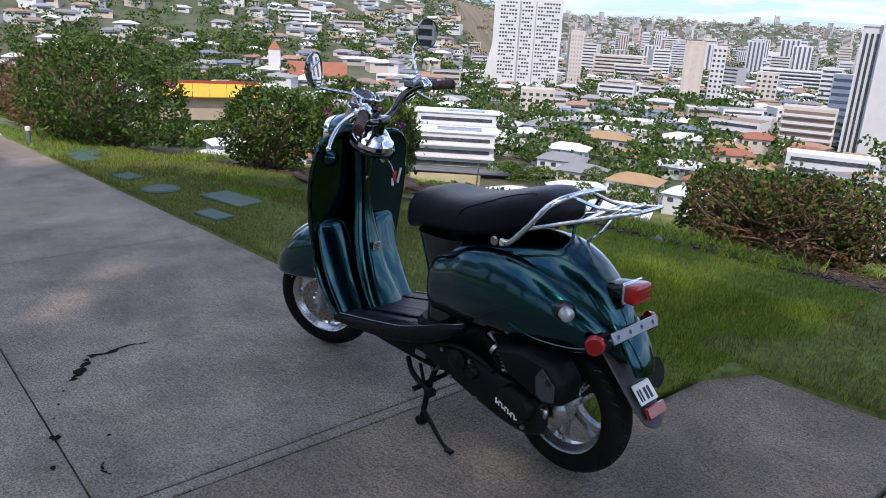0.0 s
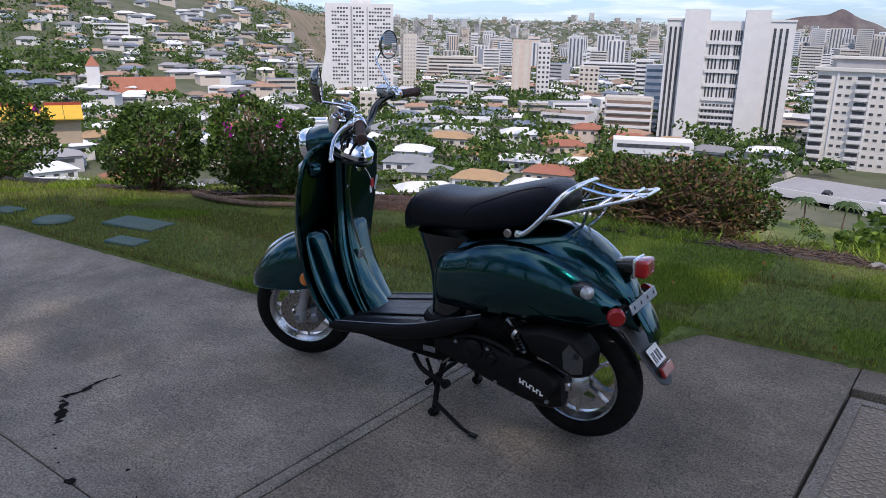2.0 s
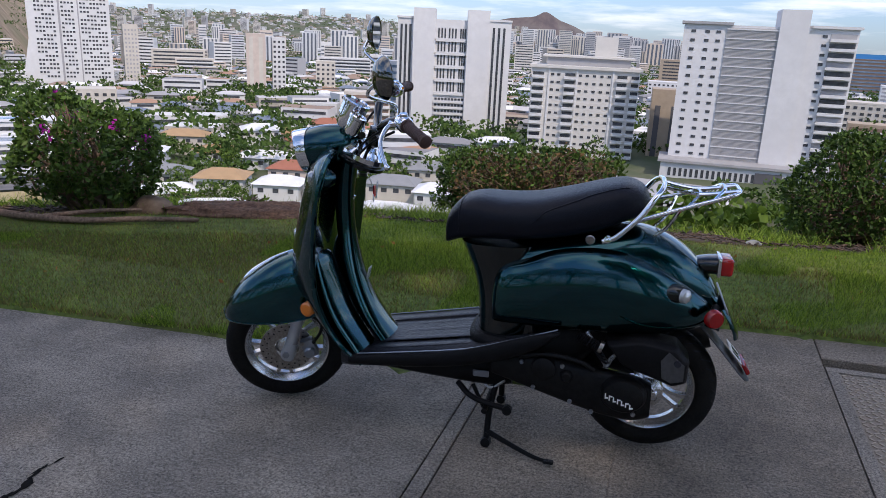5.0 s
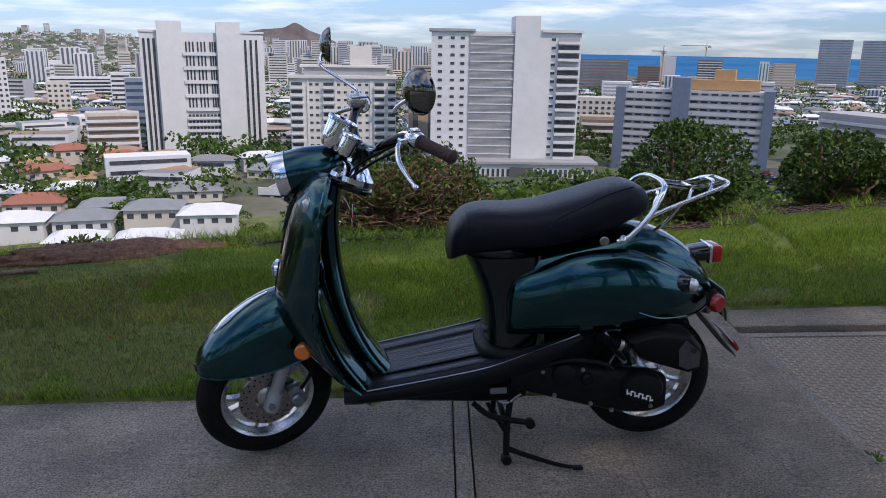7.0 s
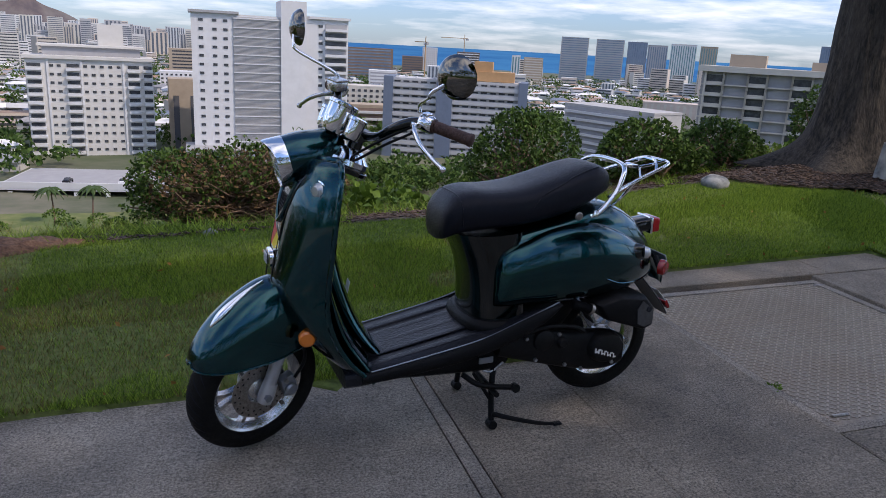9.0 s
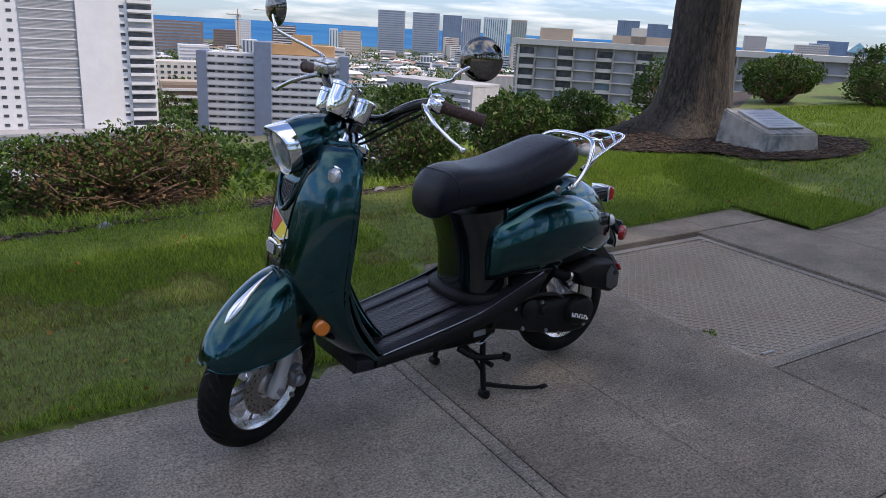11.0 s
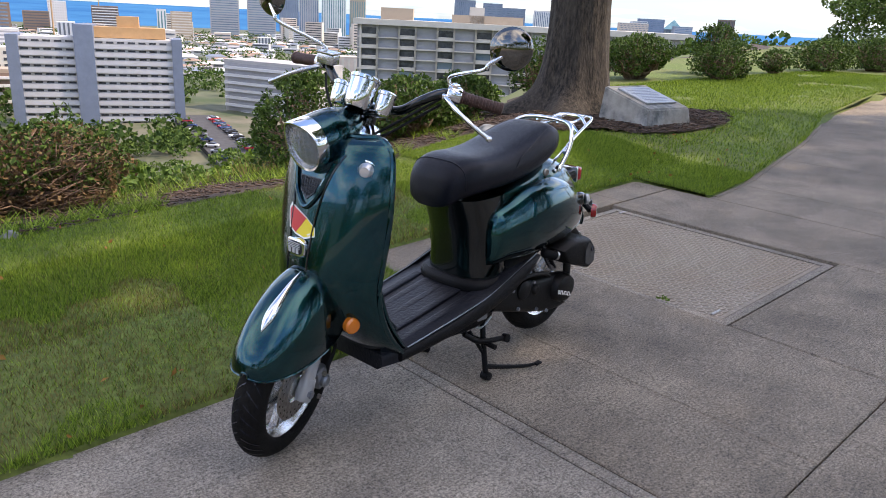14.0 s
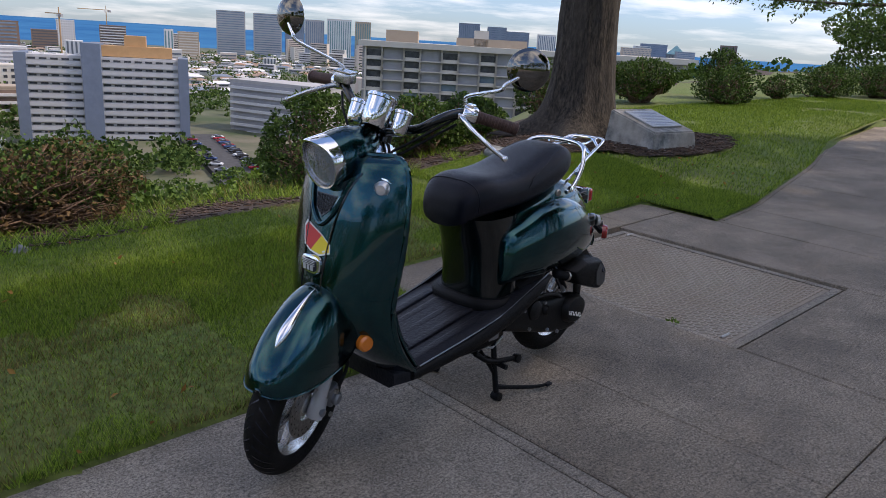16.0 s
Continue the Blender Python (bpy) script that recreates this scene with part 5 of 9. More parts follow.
    for s, z, w in hermite([(-0.60, 0.490, 0.060), (-0.665, 0.420, 0.064), (-0.725, 0.350, 0.062), (-0.765, 0.300, 0.050), (-0.778, 0.285, 0.026)], 16):
        rings.append([(s - 0.012 * math.cos(a) + 0.01, w * math.sin(a), z) for a in [math.pi * (-0.5 + i / 14) for i in range(15)]])
    mg = sp("rear_mudguard", thick(loft(bmesh.new(), rings, closed=False), 0.005), M_DARKGREY, sc, "grey plastic rear mudguard flap")
    FL = Matrix.Translation((-0.719, 0.006, 0.372)) @ Matrix.Rotation(radians(41), 4, "Y")
    bm = moved(box(bmesh.new(), (-0.006, 0, 0), (0.003, 0.090, 0.062), bevel=0.001), FL)
    st = sp("date_sticker", bm, M_WHITE, mg, "white sticker with black marks")
    bm = bmesh.new()
    for y, wd in ((0.032, 0.007), (0.020, 0.007), (-0.002, 0.012), (-0.020, 0.012)):
        box(bm, (-0.008, y, -0.004), (0.001, wd, 0.036))
    part("print_bar", moved(bm, FL), M_DIAL, st)
    FL2 = Matrix.Translation((-0.752, 0.0, 0.327)) @ Matrix.Rotation(radians(30), 4, "Y")
    sp("rear_reflector", moved(box(bmesh.new(), (-0.010, 0, 0), (0.014, 0.092, 0.036), bevel=0.003), FL2), M_RED, mg, "red bar reflector")

    # --- engine, airbox, cooling, stands (left side shows) ---
    rows = [(0.04, 0.305, 0.045, 0.030), (-0.04, 0.300, 0.060, 0.050), (-0.14, 0.285, 0.066, 0.066), (-0.24, 0.262, 0.066, 0.072), (-0.34, 0.245, 0.066, 0.078), (-0.42, 0.238, 0.064, 0.074), (-0.47, 0.236, 0.05, 0.055)]
    rings = [superring(s, z, 0.030, h, 28, 3.2, yc=0.145) for s, z, w, h in hermite(rows, 24)]
    eng = sp("transmission_case", loft(bmesh.new(), rings), M_ENGINE, sc, "matt black transmission case")
    bm = lathe(bmesh.new(), [(0, 0.030), (0.036, 0.029), (0.052, 0.024), (0.060, 0.010), (0.062, -0.01), (0, -0.01)], Matrix.Translation((-0.386, 0.176, 0.262)) @ Matrix.Diagonal((1.18, 1, 0.98, 1)) @ axis_to((0, 0, 0), (0, 1, 0)), 36)
    cov = sp("round_cover", bm, M_ENGINE, eng, "round black cover with white lettering bars")
    bm = bmesh.new()
    for k in range(7):
        box(bm, (-0.331 - 0.0128 * k, 0.2045, 0.262 - 0.0046 * k), (0.0040, 0.004, 0.017))
        box(bm, (-0.3365 - 0.0128 * k, 0.2045, (0.2675 if k % 2 else 0.2565) - 0.0046 * k), (0.0075, 0.004, 0.0045))
    part("letter_bar", bm, M_WHITE, cov)
    for x, z, r in ((-0.13, 0.318, 0.042), (-0.205, 0.300, 0.022)):
        bm = lathe(bmesh.new(), [(0, 0.020), (r * 0.6, 0.019), (r * 0.9, 0.012), (r, -0.01), (0, -0.01)], axis_to((x, 0.170, z), (0, 1, 0)), 26)
        sp("case_boss", bm, M_ENGINE, eng)
    for x, z in ((-0.19, 0.335), (-0.06, 0.335), (-0.10, 0.25), (-0.22, 0.215), (-0.29, 0.188), (-0.42, 0.196), (-0.44, 0.285)):
        bm = lathe(bmesh.new(), [(0, 0.008), (0.007, 0.008), (0.008, 0.0), (0, 0)], axis_to((x, 0.176, z), (0, 1, 0)), 6)
        sp("case_bolt", bm, M_GREYMETAL, eng)
    bm = tube(bmesh.new(), [(-0.05, 0.176, 0.352), (-0.14, 0.182, 0.372), (-0.24, 0.182, 0.360), (-0.29, 0.18, 0.335)], 0.008, 8, 14)
    sp("case_rib", bm, M_ENGINE, eng)
    # airbox with chamfered grey end
    bm = bmesh.new()
    side = [(-0.318, 0.440), (-0.415, 0.464), (-0.532, 0.448), (-0.572, 0.402), (-0.570, 0.330), (-0.532, 0.314), (-0.368, 0.372)]
    cx, cz = -0.455, 0.392
    loft(bm, [[(x, 0.105, z) for x, z in side], [(x, 0.188, z) for x, z in side], [(cx + (x - cx) * 0.90, 0.214, cz + (z - cz) * 0.86) for x, z in side]])
    bmesh.ops.bevel(bm, geom=bm.edges[:], offset=0.006, segments=2, affect="EDGES", profile=0.5)
    air = sp("airbox", bm, M_PLASTIC, sc, "black faceted plastic airbox")
    bm = bmesh.new()
    plate = [(-0.508, 0.436), (-0.556, 0.396), (-0.556, 0.346), (-0.520, 0.336), (-0.492, 0.350), (-0.486, 0.405)]
    loft(bm, [[(x, 0.212, z) for x, z in plate], [(x, 0.2165, z) for x, z in plate]])
    sp("end_plate", bm, M_DARKGREY, air, "grey end plate")
    bm = lathe(bmesh.new(), [(0, 0.004), (0.010, 0.004), (0.011, 0), (0, 0)], axis_to((-0.535, 0.2165, 0.402), (0, 1, 0)), 14)
    sp("plug", bm, M_DIAL, air)
    # shock absorber and intake hose
    for sd in (1,):
        bm = tube(bmesh.new(), [(-0.255, 0.165, 0.455), (-0.330, 0.168, 0.350)], 0.010, 10)
        sh = sp("shock_absorber", bm, M_GREYMETAL, sc)
        pts = []
        for k in range(90):
            t = k / 89
            a = 2 * math.pi * 8 * t
            c = Vector((-0.262, 0.166, 0.446)).lerp(Vector((-0.318, 0.168, 0.366)), t)
            pts.append(c + Vector((0.77 * math.cos(a), 0, 0.6 * math.cos(a))) * 0.019 + Vector((0, math.sin(a) * 0.019, 0)))
        sp("coil_spring", tube(bmesh.new(), pts, 0.0042, 6), M_PLASTIC, sh)
    prof = [(0.0, -0.004)]
    for k in range(9):
        prof += [(0.013, 0.0085 * k - 0.0035), (0.018, 0.0085 * k), (0.013, 0.0085 * k + 0.0035)]
    prof += [(0.0, 0.0085 * 8 + 0.004)]
    sp("ribbed_hose", lathe(bmesh.new(), prof, axis_to((-0.235, 0.185, 0.445), (-0.93, 0.06, -0.35)), 16), M_PLASTIC, sc, "ribbed black intake hose")
    bm = lathe(bmesh.new(), [(0.018, -0.006), (0.0195, -0.006), (0.0195, 0.006), (0.018, 0.006)], axis_to((-0.305, 0.19, 0.420), (-0.9, 0.05, -0.35)), 18)
    sp("hose_clamp", bm, M_STEEL, sc)
    # kick lever and frame pivot
    bm = lathe(bmesh.new(), [(0, 0.014), (0.024, 0.014), (0.026, 0), (0, 0)], axis_to((0.018, 0.125, 0.318), (0, 1, 0)), 20)
    sp("frame_pivot", bm, M_STEEL, sc)
    bm = tube(bmesh.new(), [(0.03, -0.12, 0.32), (-0.10, -0.13, 0.28), (-0.30, -0.13, 0.25), (-0.46, -0.10, 0.232)], 0.034, 12, 12)
    sp("engine_block", bm, M_ENGINE, sc)
    bm = loft(bmesh.new(), [superring(s, z, w, h, 20, 3) for s, z, w, h in hermite([(0.06, 0.30, 0.10, 0.06), (-0.08, 0.32, 0.12, 0.10), (-0.22, 0.38, 0.11, 0.10), (-0.32, 0.44, 0.09, 0.05)], 10)])
    sp("crankcase", bm, M_ENGINE, sc)
    bm = box(bmesh.new(), (0.078, 0.150, 0.262), (0.055, 0.006, 0.024), bevel=0.003)
    sp("frame_plate", bm, M_GREYMETAL, sc, "small riveted frame plate")
    sp("exhaust_pipe", tube(bmesh.new(), [(-0.05, 0.05, 0.26), (-0.12, -0.10, 0.20), (-0.26, -0.15, 0.22), (-0.40, -0.16, 0.27)], 0.016, 10, 16), M_STEEL, sc)
    sp("silencer", tube(bmesh.new(), [(-0.34, -0.165, 0.26), (-0.66, -0.17, 0.36)], 0.048, 20), M_ENGINE, sc, "black silencer")
    sp("swing_hub", lathe(bmesh.new(), [(0, 0.055), (0.030, 0.05), (0.052, 0.035), (0.055, 0.0), (0, 0)], axis_to((RX, 0.045, AZ + 0.004), (0, 1, 0)), 28), M_ALU, sc)
    bm = box(bmesh.new(), (-0.440, 0.150, 0.258), (0.10, 0.016, 0.036), bevel=0.006)
    sp("hub_arm", bm, M_ALU, sc)
    # centre stand
    st = sp("centre_stand", tube(bmesh.new(), [(0.055, -0.15, 0.165), (0.055, 0.20, 0.150)], 0.010, 10), M_PLASTIC, sc, "black centre stand holding the scooter up")
    for sd in (1, -1):
        sp("stand_leg", tube(bmesh.new(), [(0.020, sd * 0.10, 0.265), (0.045, sd * 0.135, 0.14), (0.052, sd * 0.160, 0.018)], 0.011, 10, 10), M_PLASTIC, st)
        bm = lathe(bmesh.new(), [(0, -0.018), (0.016, -0.016), (0.018, 0.0), (0.016, 0.018), (0, 0.02)], axis_to((0.052, sd * 0.160, 0.018), (0, 1, 0.1)), 14)
        sp("stand_foot", bm, M_PLASTIC, st)
        sp("stand_brace", tube(bmesh.new(), [(0.11, sd * 0.12, 0.205), (0.055, sd * 0.14, 0.11)], 0.007, 8), M_PLASTIC, st)
    sp("stand_tang", tube(bmesh.new(), [(0.052, 0.155, 0.055), (-0.02, 0.180, 0.036), (-0.11, 0.220, 0.022), (-0.165, 0.238, 0.020)], (0.010, 0.006), 8, 14), M_PLASTIC, st)
    bm = box(bmesh.new(), (-0.168, 0.240, 0.021), (0.034, 0.022, 0.010), bevel=0.003)
    sp("stand_pad", bm, M_PLASTIC, st)
    bm = tube(bmesh.new(), [(0.16, 0.135, 0.215), (0.10, 0.160, 0.176), (-0.02, 0.185, 0.160)], 0.010, 10, 10)
    lathe(bm, [(0, -0.012), (0.016, -0.010), (0.016, 0.012), (0, 0.014)], axis_to((-0.02, 0.187, 0.160), (0, 1, 0.1)), 12)
    sp("side_stand", bm, M_PLASTIC, sc, "folded black side stand")
    bm = tube(bmesh.new(), [(0.10, 0.10, 0.23), (0.05, 0.12, 0.20), (0.0, 0.13, 0.235)], 0.0045, 6, 10)
    sp("stand_spring", bm, M_STEEL, sc)


build_scooter()

# ---- paving ----
def slab(x0, x1, y0, y1, name="slab", hole=None, bevel=0.007):
    """A cast slab, its edges eased; corners follow the slope. y1 may be a function of x."""
    bm = bmesh.new()
    nx = max(1, int((x1 - x0) / 0.6)) if callable(y1) else 1
    xs = [x0 + (x1 - x0) * i / nx for i in range(nx + 1)]
    top = lambda x: y1(x) if callable(y1) else y1
    outline = [(x, y0) for x in xs] + [(x, top(x)) for x in reversed(xs)]
    a = [bm.verts.new((x, y, pad_z(x, y) - 0.12)) for x, y in outline]
    b = [bm.verts.new((x, y, pad_z(x, y) - bevel * 0.6)) for x, y in outline]
    cx, cy = sum(p[0] for p in outline) / len(outline), sum(p[1] for p in outline) / len(outline)
    c = []
    n = len(outline)
    for i, (x, y) in enumerate(outline):
        p, q = outline[i - 1], outline[(i + 1) % n]
        d1, d2 = Vector((x - p[0], y - p[1])).normalized(), Vector((q[0] - x, q[1] - y)).normalized()
        nrm = Vector((-d1.y - d2.y, d1.x + d2.x))
        k = bevel / max(0.35, nrm.length / 2) / max(1e-6, nrm.length)
        X, Y = x + nrm.x * k, y + nrm.y * k
        c.append(bm.verts.new((X, Y, pad_z(X, Y))))
    for i in range(n):
        j = (i + 1) % n
        bm.faces.new((a[i], a[j], b[j], b[i]))
        bm.faces.new((b[i], b[j], c[j], c[i]))
    f = bm.faces.new(c)
    bmesh.ops.triangulate(bm, faces=[f])
    bmesh.ops.recalc_face_normals(bm, faces=bm.faces)
    return mesh_of(bm, name, M_CONCRETE_BROWN if x0 > -0.2 else M_CONCRETE)


def build_paving():
    pav = thing("pavement", "grey broom-finished concrete slabs with open joints", "pavement", kind="structure")
    g = 0.003
    left = lambda x: edge_y(min(x, 0.37))
    rects = []
    # drive to the left, cut by joints
    xs = [-30, -22, -15, -11, -8.2, -5.6, -2.9, -0.21]
    ys = [-8, -4.5, -1.2, 1.95]
    for x0, x1 in zip(xs, xs[1:]):
        for y0, y1 in zip(ys, ys[1:]):
            rects.append((x0 + g, x1 - g, y0 + g, y1 - g))
        rects.append((x0 + g, x1 - g, 1.95 + g, left))
    for y0, y1 in list(zip(ys, ys[1:])) + [(1.95, left)]:
        rects.append((-0.21 + g, -0.15 - g, y0 + g, y1 if callable(y1) else y1 - g))
    for y0, y1 in zip(ys, ys[1:]):
        for x0, x1 in ((-0.15, 1.17), (1.17, 2.50), (2.50, 3.85), (3.85, 6.0), (6.0, 9.0), (9.0, 13.0), (13.0, 18), (18, 24)):
            rects.append((x0 + g, x1 - g, y0 + g, y1 - g))
    rects.append((-0.15 + g, 0.38, 1.95 + g, lambda x: 3.50))
    rects.append((0.38 - 0.0, 1.17 - g, 1.95 + g, lambda x: edge_y(max(x, 0.39))))
    rects.append((1.17 + g, 2.475 - g, 1.95 + g, 2.650))
    rects.append((1.17 + g, 2.62 - g, 4.20, lambda x: edge_y(x)))
    rects.append((2.475 + g, 3.24, 1.95 + g, 4.185))
    rects.append((2.62 + g, 3.24, 4.20, lambda x: edge_y(min(x, 3.23))))
    for x0, x1 in ((3.25, 3.85), (3.85, 5.2), (5.2, 7.4), (7.4, 9.8), (9.8, 12.6), (12.6, 16), (16, 19.5), (19.5, 23.9)):
        rects.append((x0 + g * 0.5, x1 - g * 0.5, 1.95 + g, lambda x: path_y(x)))
    for r in rects:
        part("slab", slab(*r), None, pav)
    # soil and shadow in the joints
    bm = bmesh.new()
    vs = [bm.verts.new((x, y, pad_z(x, y) - 0.045)) for x, y in ((-30, -8), (24, -8), (24, 2.9), (8, 4.6), (3.2, 3.7), (3.2, 4.3), (0.45, 4.2), (0.45, 3.4), (-30, 1.9))]
    bm.faces.new(vs)
    bmesh.ops.triangulate(bm, faces=bm.faces)
    part("joint_filling", bm, M_JOINT, pav)
    # rounded, lighter kerb lip beside the hatch
    bm = bmesh.new()
    x0, x1, y0, y1 = 1.180, 2.458, 2.672, 4.145
    for (ax, ay), (bx, by) in (((x0, y0), (x1, y0)), ((x1, y0), (x1, y1)), ((x1, y1), (x0, y1)), ((x0, y1), (x0, y0))):
        d = Vector((bx - ax, by - ay, 0)).normalized()
        nn = Vector((-d.y, d.x, 0))
        for o in (0.0,):
            p = [Vector((ax, ay, 0)), Vector((bx, by, 0)), Vector((bx, by, 0)) + nn * 0.045 - d * 0.045, Vector((ax, ay, 0)) + nn * 0.045 + d * 0.045]
            a, b = [[bm.verts.new((q.x, q.y, pad_z(q.x, q.y) - h)) for q in p] for h in (0.016, 0.060)]
            bm.faces.new(a); bm.faces.new(list(reversed(b)))
            for i in range(4):
                bm.faces.new((a[i], b[i], b[(i + 1) % 4], a[(i + 1) % 4]))
    bmesh.ops.recalc_face_normals(bm, faces=bm.faces)
    part("hatch_frame", bm, M_CONCRETE, pav, "paler concrete rim round the hatch")
    # edge of the path: narrow raised lip
    bm = tube(bmesh.new(), [(x, path_y(x) - 0.03, pad_z(x, path_y(x)) - 0.012) for x in [3.3 + 0.4 * i for i in range(44)]], 0.022, 6)
    part("path_edging", bm, M_CONCRETE_BROWN, pav)
    # far white kerb at the drive's end
    bm = bmesh.new()
    box(bm, (0, 0, 0.02), (4.2, 0.12, 0.10), bevel=0.02)
    solid("kerb", bm, M_KERB, "low white painted concrete kerb beside the drive", "kerb", kind="structure", at=pose(-9.6, 3.10, pad_z(-9.6, 3.1), 0, 1.7, 4))
    # steel hatch with raised tread bars
    hatch = thing("floor_hatch", "weathered steel tread-plate hatch set into the concrete", "hatch", at=Matrix())
    bm = bmesh.new()
    X0, X1, Y0, Y1 = 1.215, 2.430, 2.728, 4.115
    vs = [bm.verts.new((x, y, pad_z(x, y) - 0.036)) for x, y in ((X0, Y0), (X1, Y0), (X1, Y1), (X0, Y1))]
    f = bm.faces.new(vs)
    thick(bm, -0.012)
    part("plate", bm, M_STEELPLATE, hatch, "worn steel plate")
    boxes = []
    nx, ny = 46, 52
    for i in range(nx):
        for j in range(ny):
            x = X0 + 0.03 + (X1 - X0 - 0.06) * i / (nx - 1)
            y = Y0 + 0.03 + (Y1 - Y0 - 0.06) * j / (ny - 1)
            boxes.append(((x, y, pad_z(x, y) - 0.0225), (0.023, 0.007, 0.005), radians(45 if (i + j) % 2 else -45)))
    ob = part("tread_bar", pydata("tread_bar", *fast_boxes(boxes), M_TREAD), None, hatch)
    ob["kind"] = "stuff"
    for x, y in ((1.30, 2.78), (2.42, 4.06)):
        bm = tube(bmesh.new(), [(x - 0.04, y, pad_z(x, y) - 0.018), (x + 0.04, y, pad_z(x, y) - 0.018)], 0.006, 6)
        part("lift_bar", bm, M_STEEL, hatch)


build_paving()


def build_stains():
    rnd = random.Random(5)

    def blot(cx, cy, r, n=14):
        bm = bmesh.new()
        vs = []
        for i in range(n):
            a = 2 * math.pi * i / n
            q = r * (0.65 + 0.6 * rnd.random())
            x, y = cx + q * math.cos(a), cy + 0.8 * q * math.sin(a)
            vs.append(bm.verts.new((x, y, pad_z(x, y) + 0.0022)))
        bm.faces.new(vs)
        return bm

    def crack(pts, w):
        bm = bmesh.new()
        prev = None
        P = []
        for (ax, ay), (bx, by) in zip(pts, pts[1:]):
            for k in range(8):
                P.append((ax + (bx - ax) * k / 8 + rnd.uniform(-0.012, 0.012), ay + (by - ay) * k / 8 + rnd.uniform(-0.012, 0.012)))
        for i, (x, y) in enumerate(P):
            ww = w * (0.25 + 0.9 * rnd.random()) * (1 if rnd.random() < 0.8 else 0.15)
            L = [bm.verts.new((x, y - ww, pad_z(x, y) + 0.0022)), bm.verts.new((x, y + ww, pad_z(x, y) + 0.0022))]
            if prev:
                bm.faces.new((prev[0], L[0], L[1], prev[1]))
            prev = L
        return bm

    for cx, cy, r in ((-0.71, 1.95, 0.020), (-0.52, 1.90, 0.013), (-0.62, 2.10, 0.008), (-0.95, 2.02, 0.007), (-0.85, 1.98, 0.006), (-1.05, 2.06, 0.007)):
        solid("oil_spot", blot(cx, cy, r), M_OIL, "small black oil spot on the concrete", "stain", "oil spots")
    for pts, w in ((((-1.32, 2.46), (-1.34, 2.38), (-1.30, 2.30), (-1.33, 2.24), (-1.24, 2.18), (-1.10, 2.10)), 0.026), (((-0.46, 2.04), (-0.42, 2.02), (-0.38, 2.03)), 0.005)):
        solid("tar_streak", crack(pts, w), M_OIL, "broken black tar streak on the concrete", "stain")


build_stains()

# ---- garden: lawn, bed, shrubs, trees ----
def leaves_mesh(name, P, N, size, material, rng, aspect=0.55, fold=0.25):
    """One folded leaf (four triangles' worth of quad) at each point, leaning along its normal."""
    n = len(P)
    P, N = np.asarray(P), np.asarray(N)
    a = rng.normal(size=(n, 3))
    D = a + N * 0.6
    D /= np.linalg.norm(D, axis=1)[:, None] + 1e-9
    S = np.cross(D, rng.normal(size=(n, 3)))
    S /= np.linalg.norm(S, axis=1)[:, None] + 1e-9
    U = np.cross(S, D)
    L = (np.ones(n) * size * (0.65 + 0.7 * rng.random(n)))[:, None]
    base, tip = P - D * L * 0.5, P + D * L * 0.5
    m1 = P + S * L * aspect * 0.5 + U * L * fold * 0.5
    m2 = P - S * L * aspect * 0.5 + U * L * fold * 0.5
    V = np.stack([base, m1, tip, m2], 1).reshape(-1, 3)
    k = np.arange(n) * 4
    Fc = np.concatenate([np.stack([k, k + 1, k + 2], 1), np.stack([k, k + 2, k + 3], 1)])
    me = bpy.data.meshes.new(name)
    me.vertices.add(len(V)); me.vertices.foreach_set("co", V.ravel())
    me.loops.add(len(Fc) * 3); me.loops.foreach_set("vertex_index", Fc.ravel().astype(np.int32))
    me.polygons.add(len(Fc)); me.polygons.foreach_set("loop_start", np.arange(0, len(Fc) * 3, 3, dtype=np.int32))
    me.materials.append(material)
    me.update(calc_edges=True)
    return me


def blob_points(rng, n, lobes, shell=0.72, gap=0.30):
    """Points on and in a union of ellipsoids, left out where noise is low, so that gaps show."""
    P, N = [], []
    w = np.array([a * b + b * c + a * c for _, (a, b, c) in lobes])
    pick = rng.choice(len(lobes), size=n * 3, p=w / w.sum())
    for k in pick:
        c, r = lobes[k]
        d = rng.normal(size=3)
        d /= np.linalg.norm(d)
        q = (0.90 + 0.14 * rng.random()) if rng.random() < shell else rng.random() ** 0.5
        p = np.array(c) + d * q * np.array(r)
        if any(np.sum(((p - np.array(c2)) / np.array(r2)) ** 2) < 0.72 for j, (c2, r2) in enumerate(lobes) if j != k):
            continue
        if noise.noise(Vector(p) * 5.0) < -gap or noise.noise(Vector(p) * 14.0) < -0.42:
            continue
        P.append(p); N.append(d)
        if len(P) >= n:
            break
    return np.array(P), np.array(N)


def twigs(rng, roots, tips, r0, sag=0.1, steps=5):
    bm = bmesh.new()
    for tip in tips:
        root = roots[int(rng.integers(len(roots)))]
        a, b = Vector(root), Vector(tip)
        pts = []
        for i in range(steps):
            t = i / (steps - 1)
            p = a.lerp(b, t)
            p += Vector(rng.normal(size=3)) * 0.06 * (b - a).length * math.sin(math.pi * t)
            p.z += sag * math.sin(math.pi * t) * (b - a).length * 0.4
            pts.append(p)
        tube(bm, pts, (r0, r0 * 0.25), 5)
    return bm


